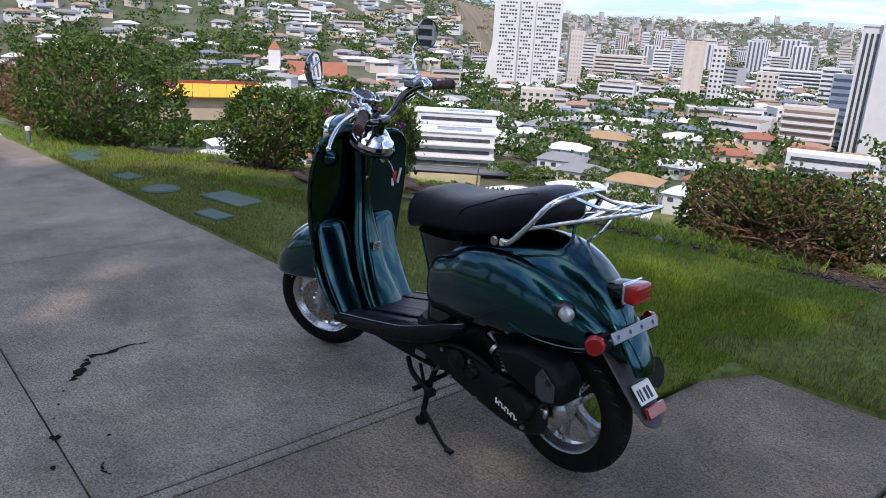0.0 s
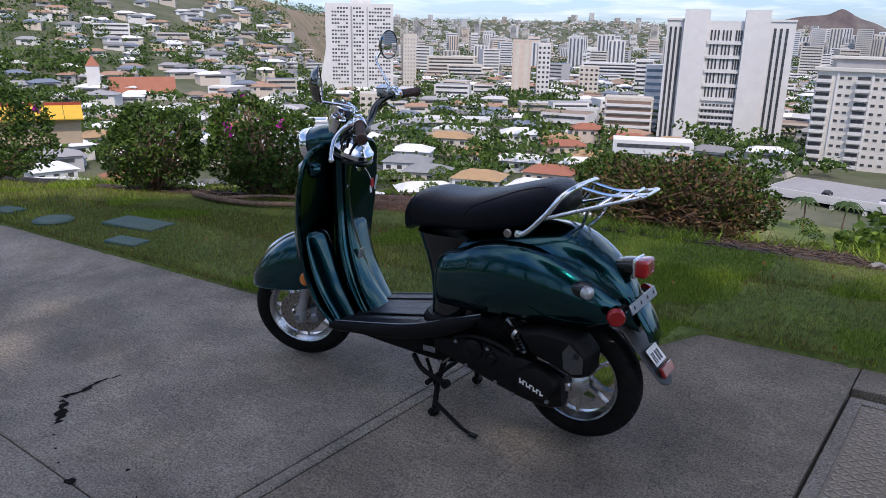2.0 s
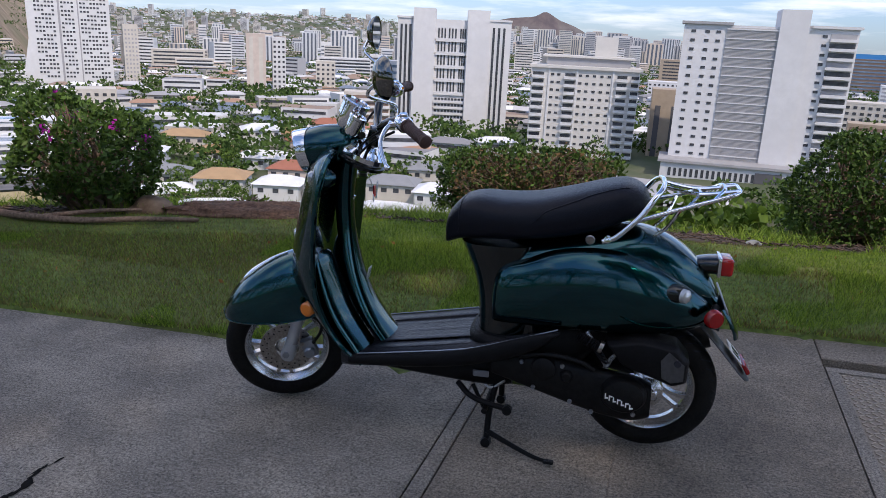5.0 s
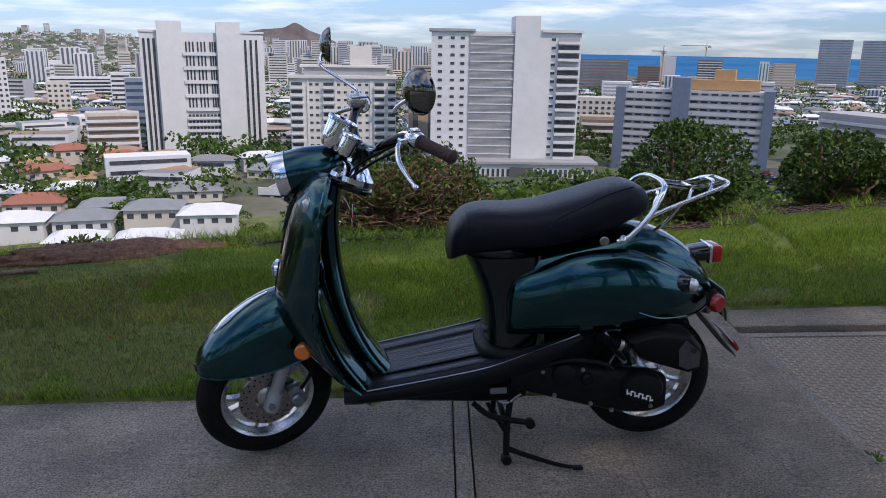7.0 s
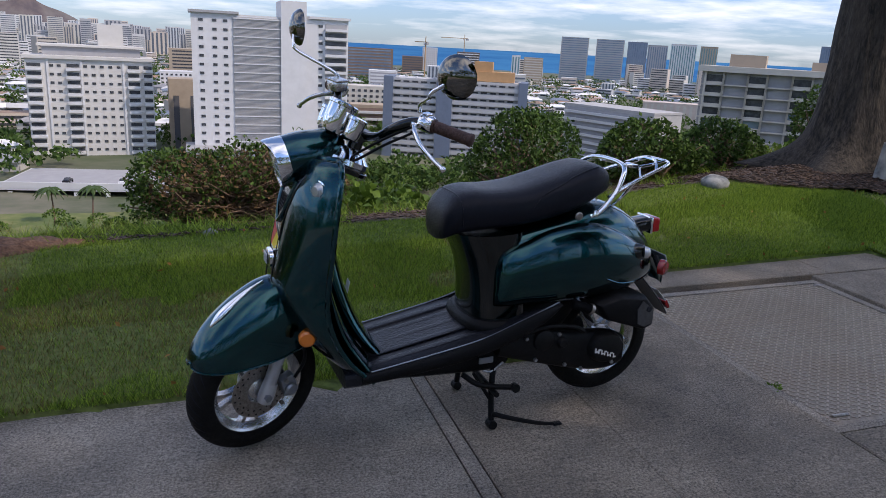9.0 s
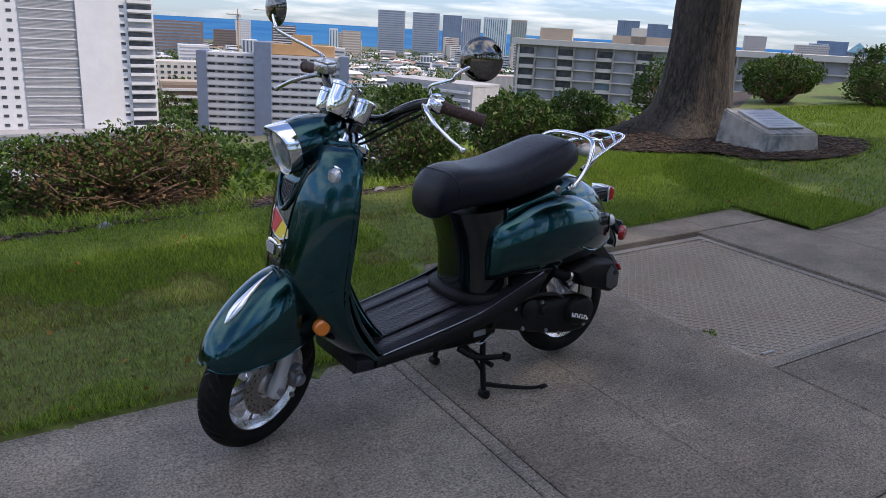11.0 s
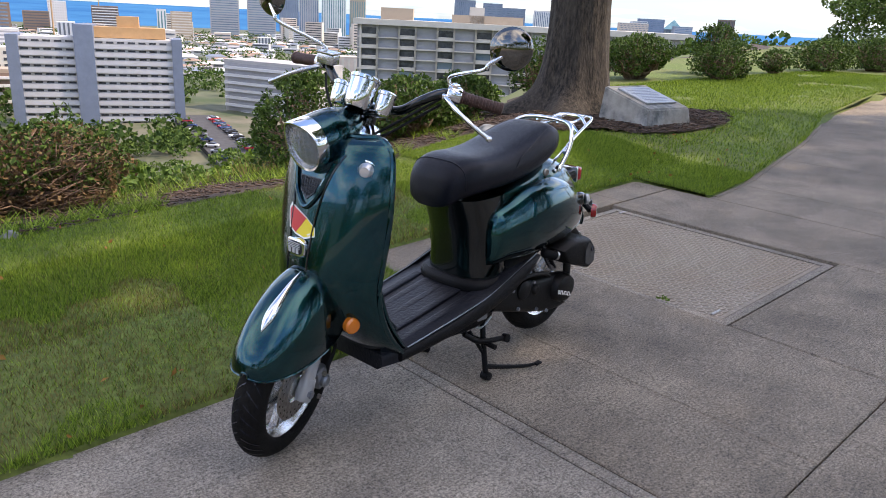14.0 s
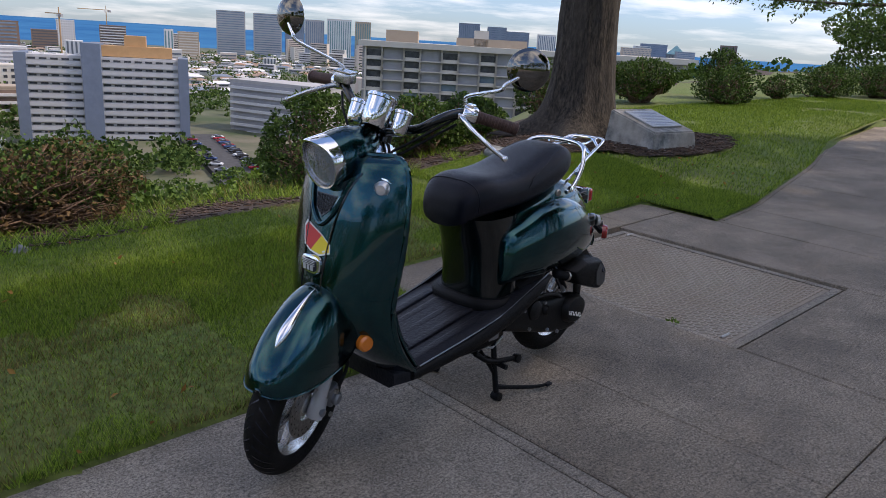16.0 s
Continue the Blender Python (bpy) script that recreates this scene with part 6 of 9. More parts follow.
def shrub(x, y, lobes, label, seed, n=6500, leaf=0.045, material=None, bare=26, flowers=0, trunk=0.022, category="shrub", group="", gap=0.30):
    """A clipped shrub: stems from the ground, fine twigs, many small leaves."""
    rng = np.random.default_rng(seed)
    z = ground_z(x, y)
    sink = bank_gain(max(0.0, y - crest_y(x)))
    low_k = 0.70 if x > 8 else 1.0  # the far shrubs are clipped low
    lobes = [((c[0], c[1], c[2] * low_k - sink), (r[0], r[1], r[2] * low_k)) for c, r in lobes]
    ob = thing("shrub", label, category, group, at=Matrix.Translation((x, y, z)))
    P, N = blob_points(rng, n, lobes, gap=gap)
    swell = np.array([0.10 * noise.noise(Vector(p) * 2.6) + 0.07 * noise.noise(Vector(p) * 7.0) for p in P])
    P = P + N * (swell + 0.05 * rng.random(len(P)) ** 4)[:, None]
    keep = P[:, 2] > 0.05
    P, N = P[keep], N[keep]
    low = min(c[2] - r[2] for c, r in lobes)
    roots = [(c[0] * 0.55 + rng.uniform(-0.05, 0.05), c[1] * 0.5, -0.03) for c, r in lobes for _ in range(2)]
    tips = P[rng.choice(len(P), size=bare + 14, replace=False)] * np.array([0.92, 0.92, 0.95])
    part("stem", twigs(rng, roots, tips, trunk), M_TWIG, ob, "crooked bare brown stems", smooth=True)
    inner = P[rng.choice(len(P), size=bare * 2, replace=False)]
    mids = P[rng.choice(len(P), size=12, replace=False)] * np.array([0.5, 0.5, 0.6])
    part("twig", twigs(rng, [tuple(m) for m in mids], inner, trunk * 0.35, 0.0, 4), M_TWIG, ob)
    part("crown", leaves_mesh("crown", P, N, leaf, material or M_LEAF, rng), None, ob, "small dense leaves")["kind"] = "stuff"
    if flowers:
        idx = rng.choice(len(P), size=flowers * 9)
        c = P[idx[:flowers]]
        top = c[np.argsort(-c[:, 2])][: max(4, flowers // 2)]
        Q = np.concatenate([top + rng.normal(size=top.shape) * 0.025 + np.array([0, 0, 0.02]) for _ in range(14)])
        part("flower", leaves_mesh("flower", Q, np.tile([0, 0, 1.0], (len(Q), 1)), 0.030, M_FLOWER, rng, aspect=0.8), None, ob, "magenta papery flowers")["kind"] = "stuff"
    return ob


def build_shrubs():
    E = lambda c, r: (c, r)
    shrub(-7.15, 4.05, [E((0, 0, 0.62), (0.75, 0.62, 0.58)), E((0.45, 0.25, 0.55), (0.45, 0.45, 0.45)), E((-0.6, -0.25, 0.6), (0.55, 0.5, 0.52))], "large dark green hedge shrub with a few magenta flowers", 1, 11000, 0.05, flowers=5)
    shrub(-9.2, 4.1, [E((0, 0, 0.65), (0.9, 0.6, 0.62)), E((-1.0, 0, 0.6), (0.9, 0.6, 0.6))], "reddish dry hedge running along the drive", 2, 8000, 0.05, M_LEAF_DRY, 40)
    shrub(-4.95, 4.90, [E((0, 0, 0.46), (0.46, 0.42, 0.38)), E((0.12, 0, 0.62), (0.34, 0.34, 0.26))], "clipped green shrub with a bare lower trunk", 3, 5500, 0.045)
    shrub(-3.78, 5.24, [E((0, 0, 0.52), (0.50, 0.44, 0.38)), E((-0.2, 0, 0.62), (0.32, 0.32, 0.30)), E((0.3, 0.05, 0.45), (0.30, 0.30, 0.32))], "flowering shrub with magenta blossom on its crown", 4, 6500, 0.048, flowers=22)
    shrub(-2.95, 6.1, [E((0, 0, 0.0), (0.35, 0.3, 0.3))], "low green shrub on the bank", 15, 1500, 0.045, M_LEAF_BRIGHT)
    shrub(-0.64, 7.0, [E((-0.48, 0, 0.66), (0.40, 0.34, 0.28)), E((0, 0, 0.68), (0.42, 0.34, 0.28)), E((0.42, 0.03, 0.66), (0.36, 0.34, 0.30)), E((-0.66, 0.02, 0.42), (0.26, 0.28, 0.25))], "long box-clipped hedge with many bare brown twigs", 5, 8000, 0.042, M_LEAF, 150, gap=0.22)
    shrub(-0.60, 6.96, [E((-0.4, -0.06, 0.62), (0.42, 0.34, 0.30)), E((0.25, -0.08, 0.60), (0.50, 0.34, 0.32))], "browning hedge grown through the clipped one", 25, 2400, 0.036, M_LEAF_DRY, 170, gap=0.16, trunk=0.016)
    shrub(1.78, 6.98, [E((0, 0, 0.64), (0.42, 0.42, 0.44)), E((0.12, 0, 0.72), (0.38, 0.40, 0.36)), E((-0.16, 0, 0.66), (0.34, 0.4, 0.38)), E((-0.05, 0, 0.36), (0.38, 0.4, 0.32))], "rounded dark green hedge shrub", 6, 8000, 0.042)
    shrub(3.25, 7.40, [E((0, 0, 0.62), (0.40, 0.40, 0.27)), E((-0.18, 0, 0.52), (0.24, 0.3, 0.22)), E((0.56, 0.08, 0.46), (0.26, 0.30, 0.24))], "spreading dark shrub on a pale crooked trunk", 7, 6000, 0.05, trunk=0.04)
    shrub(4.55, 7.9, [E((0, 0, 0.52), (0.40, 0.38, 0.32)), E((0.42, 0.1, 0.44), (0.30, 0.34, 0.28))], "low green shrub behind the tree bed", 8, 5000, 0.05)
    shrub(6.35, 8.2, [E((0, 0, 0.62), (0.42, 0.40, 0.36)), E((0.5, 0.1, 0.45), (0.36, 0.36, 0.28))], "low green shrub beside the big trunk", 9, 4000, 0.05)
    shrub(9.3, 8.5, [E((0, 0, 0.66), (0.62, 0.55, 0.36)), E((-0.25, 0, 0.46), (0.36, 0.36, 0.30)), E((0.3, 0, 0.48), (0.36, 0.36, 0.30))], "flat-topped shrub on bare leaning stems", 10, 6500, 0.05, trunk=0.035)
    clip = lambda w, d, h: [E((i * w, j * d, h * 0.52), (w * 0.62, d * 0.62, h * 0.5)) for i in (-0.5, 0.5) for j in (-0.5, 0.5)] + [E((0, 0, h * 0.55), (w * 0.9, d * 0.8, h * 0.52))]
    shrub(10.9, 7.75, clip(0.48, 0.36, 0.86), "clipped dark green box shrub at the lawn's edge", 11, 4200, 0.050, group="clipped shrubs", gap=0.6)
    shrub(11.9, 8.45, clip(0.38, 0.34, 1.22), "taller clipped dark green box shrub at the lawn's edge", 17, 4200, 0.050, group="clipped shrubs", gap=0.6)
    shrub(13.6, 8.0, [E((0, 0, 0.34), (0.34, 0.30, 0.32))], "small clipped shrub at the lawn's edge", 12, 1800, 0.05, group="clipped shrubs")
    shrub(15.7, 7.9, clip(0.66, 0.45, 0.92), "clipped dark green box shrub at the lawn's edge", 13, 5000, 0.055, group="clipped shrubs", gap=0.6)
    shrub(17.6, 7.4, clip(0.62, 0.45, 1.0), "clipped dark green box shrub at the lawn's edge", 14, 5000, 0.055, group="clipped shrubs", gap=0.6)


build_shrubs()


def build_big_trunk():
    """The broad tree whose trunk stands in the mulch bed; its limbs rise out of sight."""
    x, y = 5.28, 6.75
    z = ground_z(x, y) - 0.05
    tree = thing("tree", "broad grey-barked tree in a mulched bed", "tree", at=Matrix.Translation((x, y, z)))
    rows = [(0.0, 0.62, 0.0), (0.10, 0.54, 0.0), (0.3, 0.42, 0.0), (0.7, 0.355, 0.01), (1.3, 0.325, 0.02), (2.2, 0.31, 0.04), (3.2, 0.32, 0.06), (4.0, 0.35, 0.08)]
    rings = []
    for h, r, lean in hermite(rows, 30):
        ring = []
        for i in range(44):
            a = 2 * math.pi * i / 44
            root = 0.0
            for ang, amp in ((2.6, 0.75), (3.7, 0.55), (5.0, 0.5), (0.4, 0.5), (1.5, 0.5)):
                d = (a - ang + math.pi) % (2 * math.pi) - math.pi
                root += amp * math.exp(-(d / 0.26) ** 2) * math.exp(-h / 0.22)
            rr = r * (1 + root) + 0.018 * noise.noise((3 * math.cos(a), 3 * math.sin(a), h * 1.2)) + 0.013 * math.sin(13 * a + 2.2 * h) + 0.012 * noise.noise((9 * math.cos(a), 9 * math.sin(a), h * 2.5))
            ring.append((rr * math.cos(a) + lean, rr * math.sin(a), h))
        rings.append(ring)
    part("trunk", loft(bmesh.new(), rings), M_BARK, tree, "furrowed grey bark with flaring roots", smooth=True)
    rng = np.random.default_rng(77)
    crown_c = []
    for k in range(7):
        a = 0.5 + k * 0.9
        tip = Vector((math.cos(a) * (2.4 + 0.5 * (k % 3)), math.sin(a) * (2.4 + 0.4 * (k % 2)), 7.0 + 0.7 * (k % 3)))
        pts = [Vector((0.08, 0, 3.7)), Vector((0.3 * math.cos(a), 0.3 * math.sin(a), 4.3)), tip * 0.6 + Vector((0, 0, 1.8)), tip]
        part("limb", tube(bmesh.new(), pts, (0.17, 0.05), 10, 14), M_BARK, tree, smooth=True)
        crown_c.append((tuple(tip), (1.5, 1.5, 0.9)))
    P, N = blob_points(rng, 6000, crown_c, 0.6)
    part("crown", leaves_mesh("crown", P, N, 0.17, M_LEAF, rng), None, tree, "broad leafy crown")["kind"] = "stuff"


build_big_trunk()


def canopy_tree(x, y, z, h, spread, seed, label, n=9000, leaf=0.2, droop=None, material=None):
    tree = thing("tree", label, "tree", at=Matrix.Translation((x, y, z)))
    rng = np.random.default_rng(seed)
    part("trunk", tube(bmesh.new(), [(0, 0, -0.2), (0.05, 0.05, h * 0.3), (0.1, 0.0, h * 0.62)], (h * 0.045, h * 0.03), 14, 12), M_BARK, tree, smooth=True)
    lobes = []
    for k in range(11):
        a = 2.4 * k
        q = spread * (0.25 + 0.75 * (k / 10) ** 0.6)
        tip = Vector((q * math.cos(a), q * math.sin(a), h * (0.95 - 0.22 * (k / 10)) + rng.uniform(-0.3, 0.3)))
        part("limb", tube(bmesh.new(), [Vector((0.1, 0, h * 0.55)), Vector((tip.x * 0.4, tip.y * 0.4, h * 0.74)), tip], (h * 0.02, h * 0.006), 8, 10), M_BARK, tree, smooth=True)
        lobes.append((tuple(tip), (spread * 0.42, spread * 0.42, h * 0.15)))
    if droop:
        lobes += droop
    P, N = blob_points(rng, n, lobes, 0.6, 0.22)
    part("crown", leaves_mesh("crown", P, N, leaf, material or M_LEAF, rng), None, tree, "broad shading crown")["kind"] = "stuff"
    return tree


# Added out of view, towards the sun, so their crowns shade the paving.
for tx, ty, sd in ((9.3, -8.5, 32), (16.1, -8.6, 36)):
    canopy_tree(tx, ty, pad_z(min(tx, 12), -9), 15.5, 5.9, sd, "large unseen tree added to shade the paved lookout", 15000, 0.42, droop=[((0, 0, 14.0), (4.2, 4.2, 1.5)), ((-3.0, 1.5, 13.2), (3.0, 3.0, 1.3)), ((3.0, 1.8, 13.2), (3.0, 2.8, 1.3))])
# dark hedge-like tree that closes the lawn's end, and the spray that hangs over the path
canopy_tree(29.5, 10.2, ground_z(29, 10) - 0.9, 3.3, 2.6, 33, "spreading dark green tree at the end of the lawn", 22000, 0.13, droop=[((0, 0, 1.5), (3.0, 2.6, 1.1)), ((-2.0, 0.5, 1.0), (1.6, 1.6, 0.9)), ((2.4, -0.6, 1.6), (2.4, 2.0, 1.4))])


def build_overhang():
    """A tree whose trunk stands outside the view, with one low limb reaching over the path."""
    x, y = 17.5, 1.0
    z = ground_z(x, y)
    tree = thing("tree", "tree with a low feathery limb over the path", "tree", at=Matrix.Translation((x, y, z)))
    part("trunk", tube(bmesh.new(), [(0, 0, -0.3), (0.1, 0, 2.0), (0.0, 0.3, 4.2)], (0.30, 0.2), 14, 12), M_BARK, tree, smooth=True)
    rng = np.random.default_rng(71)
    limbs = [[(0, 0.2, 3.2), (-1.6, 2.0, 2.7), (-4.0, 4.6, 1.95), (-6.8, 6.4, 1.80)], [(0, 0.2, 3.6), (-1.2, 3.2, 2.9), (-3.0, 5.2, 2.25), (-4.8, 6.8, 1.95)], [(0, 0.2, 3.8), (1.5, 1.5, 4.6), (2.6, 2.4, 5.2)], [(0, 0.2, 3.8), (0.4, -1.8, 4.8), (0.6, -3.0, 5.4)]]
    P, N = [], []
    for pts in limbs:
        line = hermite(pts, 26)
        part("limb", tube(bmesh.new(), pts, (0.09, 0.012), 8, 20), M_BARK, tree, smooth=True)
        for k in range(7, 26):
            p0 = Vector(line[k])
            for q in range(3):
                tip = p0 + Vector((rng.normal() * 0.34, rng.normal() * 0.34, rng.normal() * 0.14 - 0.05))
                for u in np.linspace(0.15, 1, 34):
                    c = p0.lerp(tip, u) + Vector(rng.normal(size=3)) * 0.035
                    P.append(tuple(c)); N.append((0, 0, 1.0))
    part("crown", leaves_mesh("crown", np.array(P), np.array(N), 0.075, M_LEAF, rng, aspect=0.4), None, tree, "feathery sprays of small leaves")["kind"] = "stuff"


build_overhang()

for k, (x, y, h, w) in enumerate(((-26, -17, 10, 5.5), (-13, -19, 12, 6), (-2, -21, 11, 6), (10, -23, 12, 6.5), (24, -18, 11, 6), (-33, -6, 9, 5))):
    canopy_tree(x, y, pad_z(max(-12, min(12, x)), -8), h, w, 50 + k, "broad green tree across the drive", 4500, 0.50, droop=[((0, 0, h * 0.45), (w * 1.05, w * 0.8, h * 0.30)), ((0, 0, h * 0.18), (w * 1.15, w * 0.8, h * 0.20))])


def in_lawn(x, y):
    return (not paved(x, y)) and y < crest_y(x) + 0.05


def bed(x, y):
    """Mulched bed round the big tree and the plaque."""
    return ((x - 5.1) / 1.75) ** 2 + ((y - 6.60) / 1.05) ** 2 < 1.0 or ((x - 5.5) / 1.15) ** 2 + ((y - 5.62) / 0.50) ** 2 < 1


def build_mulch():
    rng = np.random.default_rng(8)
    V, Fc, k = [], [], 0
    # bed sheet, a little over the lawn
    bm = bmesh.new()
    n = 40
    G = [[None] * n for _ in range(n)]
    for i in range(n):
        for j in range(n):
            x, y = 2.9 + 4.2 * i / (n - 1), 4.95 + 2.8 * j / (n - 1)
            if bed(x, y):
                G[i][j] = bm.verts.new((x, y, ground_z(x, y) + 0.022 + 0.02 * noise.noise((x * 4, y * 4, 3))))
    for i in range(n - 1):
        for j in range(n - 1):
            q = [G[i][j], G[i + 1][j], G[i + 1][j + 1], G[i][j + 1]]
            if all(q):
                bm.faces.new(q)
    solid("mulch_bed", bm, M_MULCH, "dark bark mulch round the tree and plaque", "mulch", kind="structure", smooth=True)
    boxes = []
    while len(boxes) < 5200:
        x, y = rng.uniform(3.1, 6.9), rng.uniform(5.0, 7.6)
        if bed(x, y):
            boxes.append(((x, y, ground_z(x, y) + 0.032 + rng.random() * 0.012), (0.03 + 0.05 * rng.random(), 0.008 + 0.012 * rng.random(), 0.006), rng.uniform(0, 6.3)))
    while len(boxes) < 9000:
        x = rng.uniform(-5.5, 4.2)
        y = crest_y(x) + rng.uniform(0.12, 1.7)
        boxes.append(((x, y, ground_z(x, y) + 0.018 + rng.random() * 0.014), (0.02 + 0.05 * rng.random(), 0.008 + 0.014 * rng.random(), 0.006), rng.uniform(0, 6.3)))
    solid("mulch_chips", pydata("mulch_chips", *fast_boxes(boxes), noisy(principled("mulch_chip", rough=0.9), 20, (0.02, 0.013, 0.010), (0.11, 0.068, 0.046), island=0.5)), None, "loose dark bark chips", "mulch", kind="stuff")


build_mulch()


def blades(name, X, Y, Z, H, material, rng, width=0.004, lean=0.5):
    n = len(X)
    P = np.stack([X, Y, Z], 1)
    a = rng.uniform(0, 2 * np.pi, n)
    w = np.stack([np.cos(a), np.sin(a), np.zeros(n)], 1) * width
    b = rng.uniform(0, 2 * np.pi, n)
    t = P + np.stack([np.cos(b) * H * lean, np.sin(b) * H * lean, H], 1)
    V = np.stack([P - w, P + w, t], 1).reshape(-1, 3)
    me = bpy.data.meshes.new(name)
    me.vertices.add(len(V)); me.vertices.foreach_set("co", V.ravel())
    me.loops.add(n * 3); me.loops.foreach_set("vertex_index", np.arange(n * 3, dtype=np.int32))
    me.polygons.add(n); me.polygons.foreach_set("loop_start", np.arange(0, n * 3, 3, dtype=np.int32))
    me.materials.append(material)
    me.update(calc_edges=True)
    return me


def build_lawn():
    rng = np.random.default_rng(3)

    step = 0.05
    GX, GY = np.arange(-12.2, 16.4, step), np.arange(2.7, 8.3, step)
    GZ = np.array([[ground_z(x, y) for y in GY] for x in GX])
    DRY = np.array([[0.5 + 0.5 * noise.noise((x * 0.55, y * 0.8, 4.0)) + 0.28 * noise.noise((x * 2.2, y * 2.2, 9.0)) for y in GY] for x in GX])
    FX = np.arange(-12.2, 16.4, 0.004)
    EDGE, CREST = np.array([edge_y(x) for x in FX]), np.array([crest_y(x) for x in FX])

    def at_grid(G, X, Y):
        i, j = (X - GX[0]) / step, (Y - GY[0]) / step
        a, c = i.astype(int), j.astype(int)
        u, v = i - a, j - c
        return (G[a, c] * (1 - u) + G[a + 1, c] * u) * (1 - v) + (G[a, c + 1] * (1 - u) + G[a + 1, c + 1] * u) * v

    def scatter(n, x0, x1, y0, y1, dry):
        X, Y = rng.uniform(x0, x1, n * 4), rng.uniform(y0, y1, n * 4)
        f = ((X - FX[0]) / 0.004).astype(int)
        ok = (Y > EDGE[f] - 0.012 * rng.random(n * 4)) & (Y < CREST[f] + 0.05)
        ok &= (((X - 5.1) / 1.75) ** 2 + ((Y - 6.60) / 1.05) ** 2 >= 1) & (((X - 5.5) / 1.15) ** 2 + ((Y - 5.62) / 0.50) ** 2 >= 1)
        k = at_grid(DRY, X, Y) + np.where(X < -1.9, 0.46, np.where((X < -0.6) & (Y < 4.6), 0.22, 0.0))
        ok &= ((k > 0.70) == dry) | (rng.random(n * 4) < 0.15)
        X, Y = X[ok][:n], Y[ok][:n]
        return X, Y, at_grid(GZ, X, Y) - 0.004

    for nm, n, box4, dry, mat, h, w in (("lawn_grass", 330000, (-4.5, 4.2, 3.35, 6.2), False, M_GRASS, 0.032, 0.0021), ("lawn_grass_dry", 130000, (-6.5, 3.0, 3.2, 5.9), True, M_GRASS_DRY, 0.028, 0.0020), ("lawn_grass_far", 90000, (3.2, 16, 3.8, 8.0), False, M_GRASS, 0.036, 0.0045), ("lawn_grass_left", 40000, (-12, -4.5, 2.9, 5), False, M_GRASS, 0.045, 0.005)):
        X, Y, Z = scatter(n, *box4, dry)
        H = h * (0.35 + 0.95 * rng.random(len(X)))
        tagged(new(nm, blades(nm, X, Y, Z, H, mat, rng, w)), "short mown lawn grass", "grass", kind="stuff")
    # rank grass and weeds along the bank
    X, Y = [], []
    while len(X) < 15000:
        x = rng.uniform(-6.5, 4.2)
        d = abs(rng.normal()) * 0.75
        if noise.noise((x * 1.3, d * 2, 7.0)) < -0.12 + (0.25 if d < 0.7 else 0):
            continue
        X.append(x); Y.append(crest_y(x) + 0.10 + d)
    X, Y = np.array(X), np.array(Y)
    Z = np.array([ground_z(x, y) for x, y in zip(X, Y)])
    tagged(new("bank_grass", blades("bank_grass", X, Y, Z, 0.03 + 0.11 * rng.random(len(X)) ** 2, M_GRASS, rng, 0.005, 0.9)), "long weedy grass on the bank", "grass", kind="stuff")
    X = rng.uniform(-9, 9, 26000)
    Y = np.array([crest_y(x) for x in X]) + 2.6 + 9 * rng.random(26000) ** 1.3
    Z = np.array([ground_z(x, y) for x, y in zip(X, Y)])
    tagged(new("slope_grass", blades("slope_grass", X, Y, Z, 0.12 + 0.25 * rng.random(len(X)), M_GRASS_DRY, rng, 0.012, 0.6)), "tall dry grass down the slope", "grass", kind="stuff")
    # fallen leaves
    P = []
    while len(P) < 90:
        x, y = rng.uniform(-3, 6), rng.uniform(3.4, 5.8)
        if in_lawn(x, y):
            P.append((x, y, ground_z(x, y) + 0.03))
    tagged(new("fallen_leaves", leaves_mesh("fallen_leaves", P, np.tile([0, 0, 1.0], (len(P), 1)), 0.03, leafy("fallen_leaf", (0.25, 0.09, 0.03), (0.4, 0.22, 0.06)), rng)), "scattered brown fallen leaves", "leaves", kind="stuff")


build_lawn()


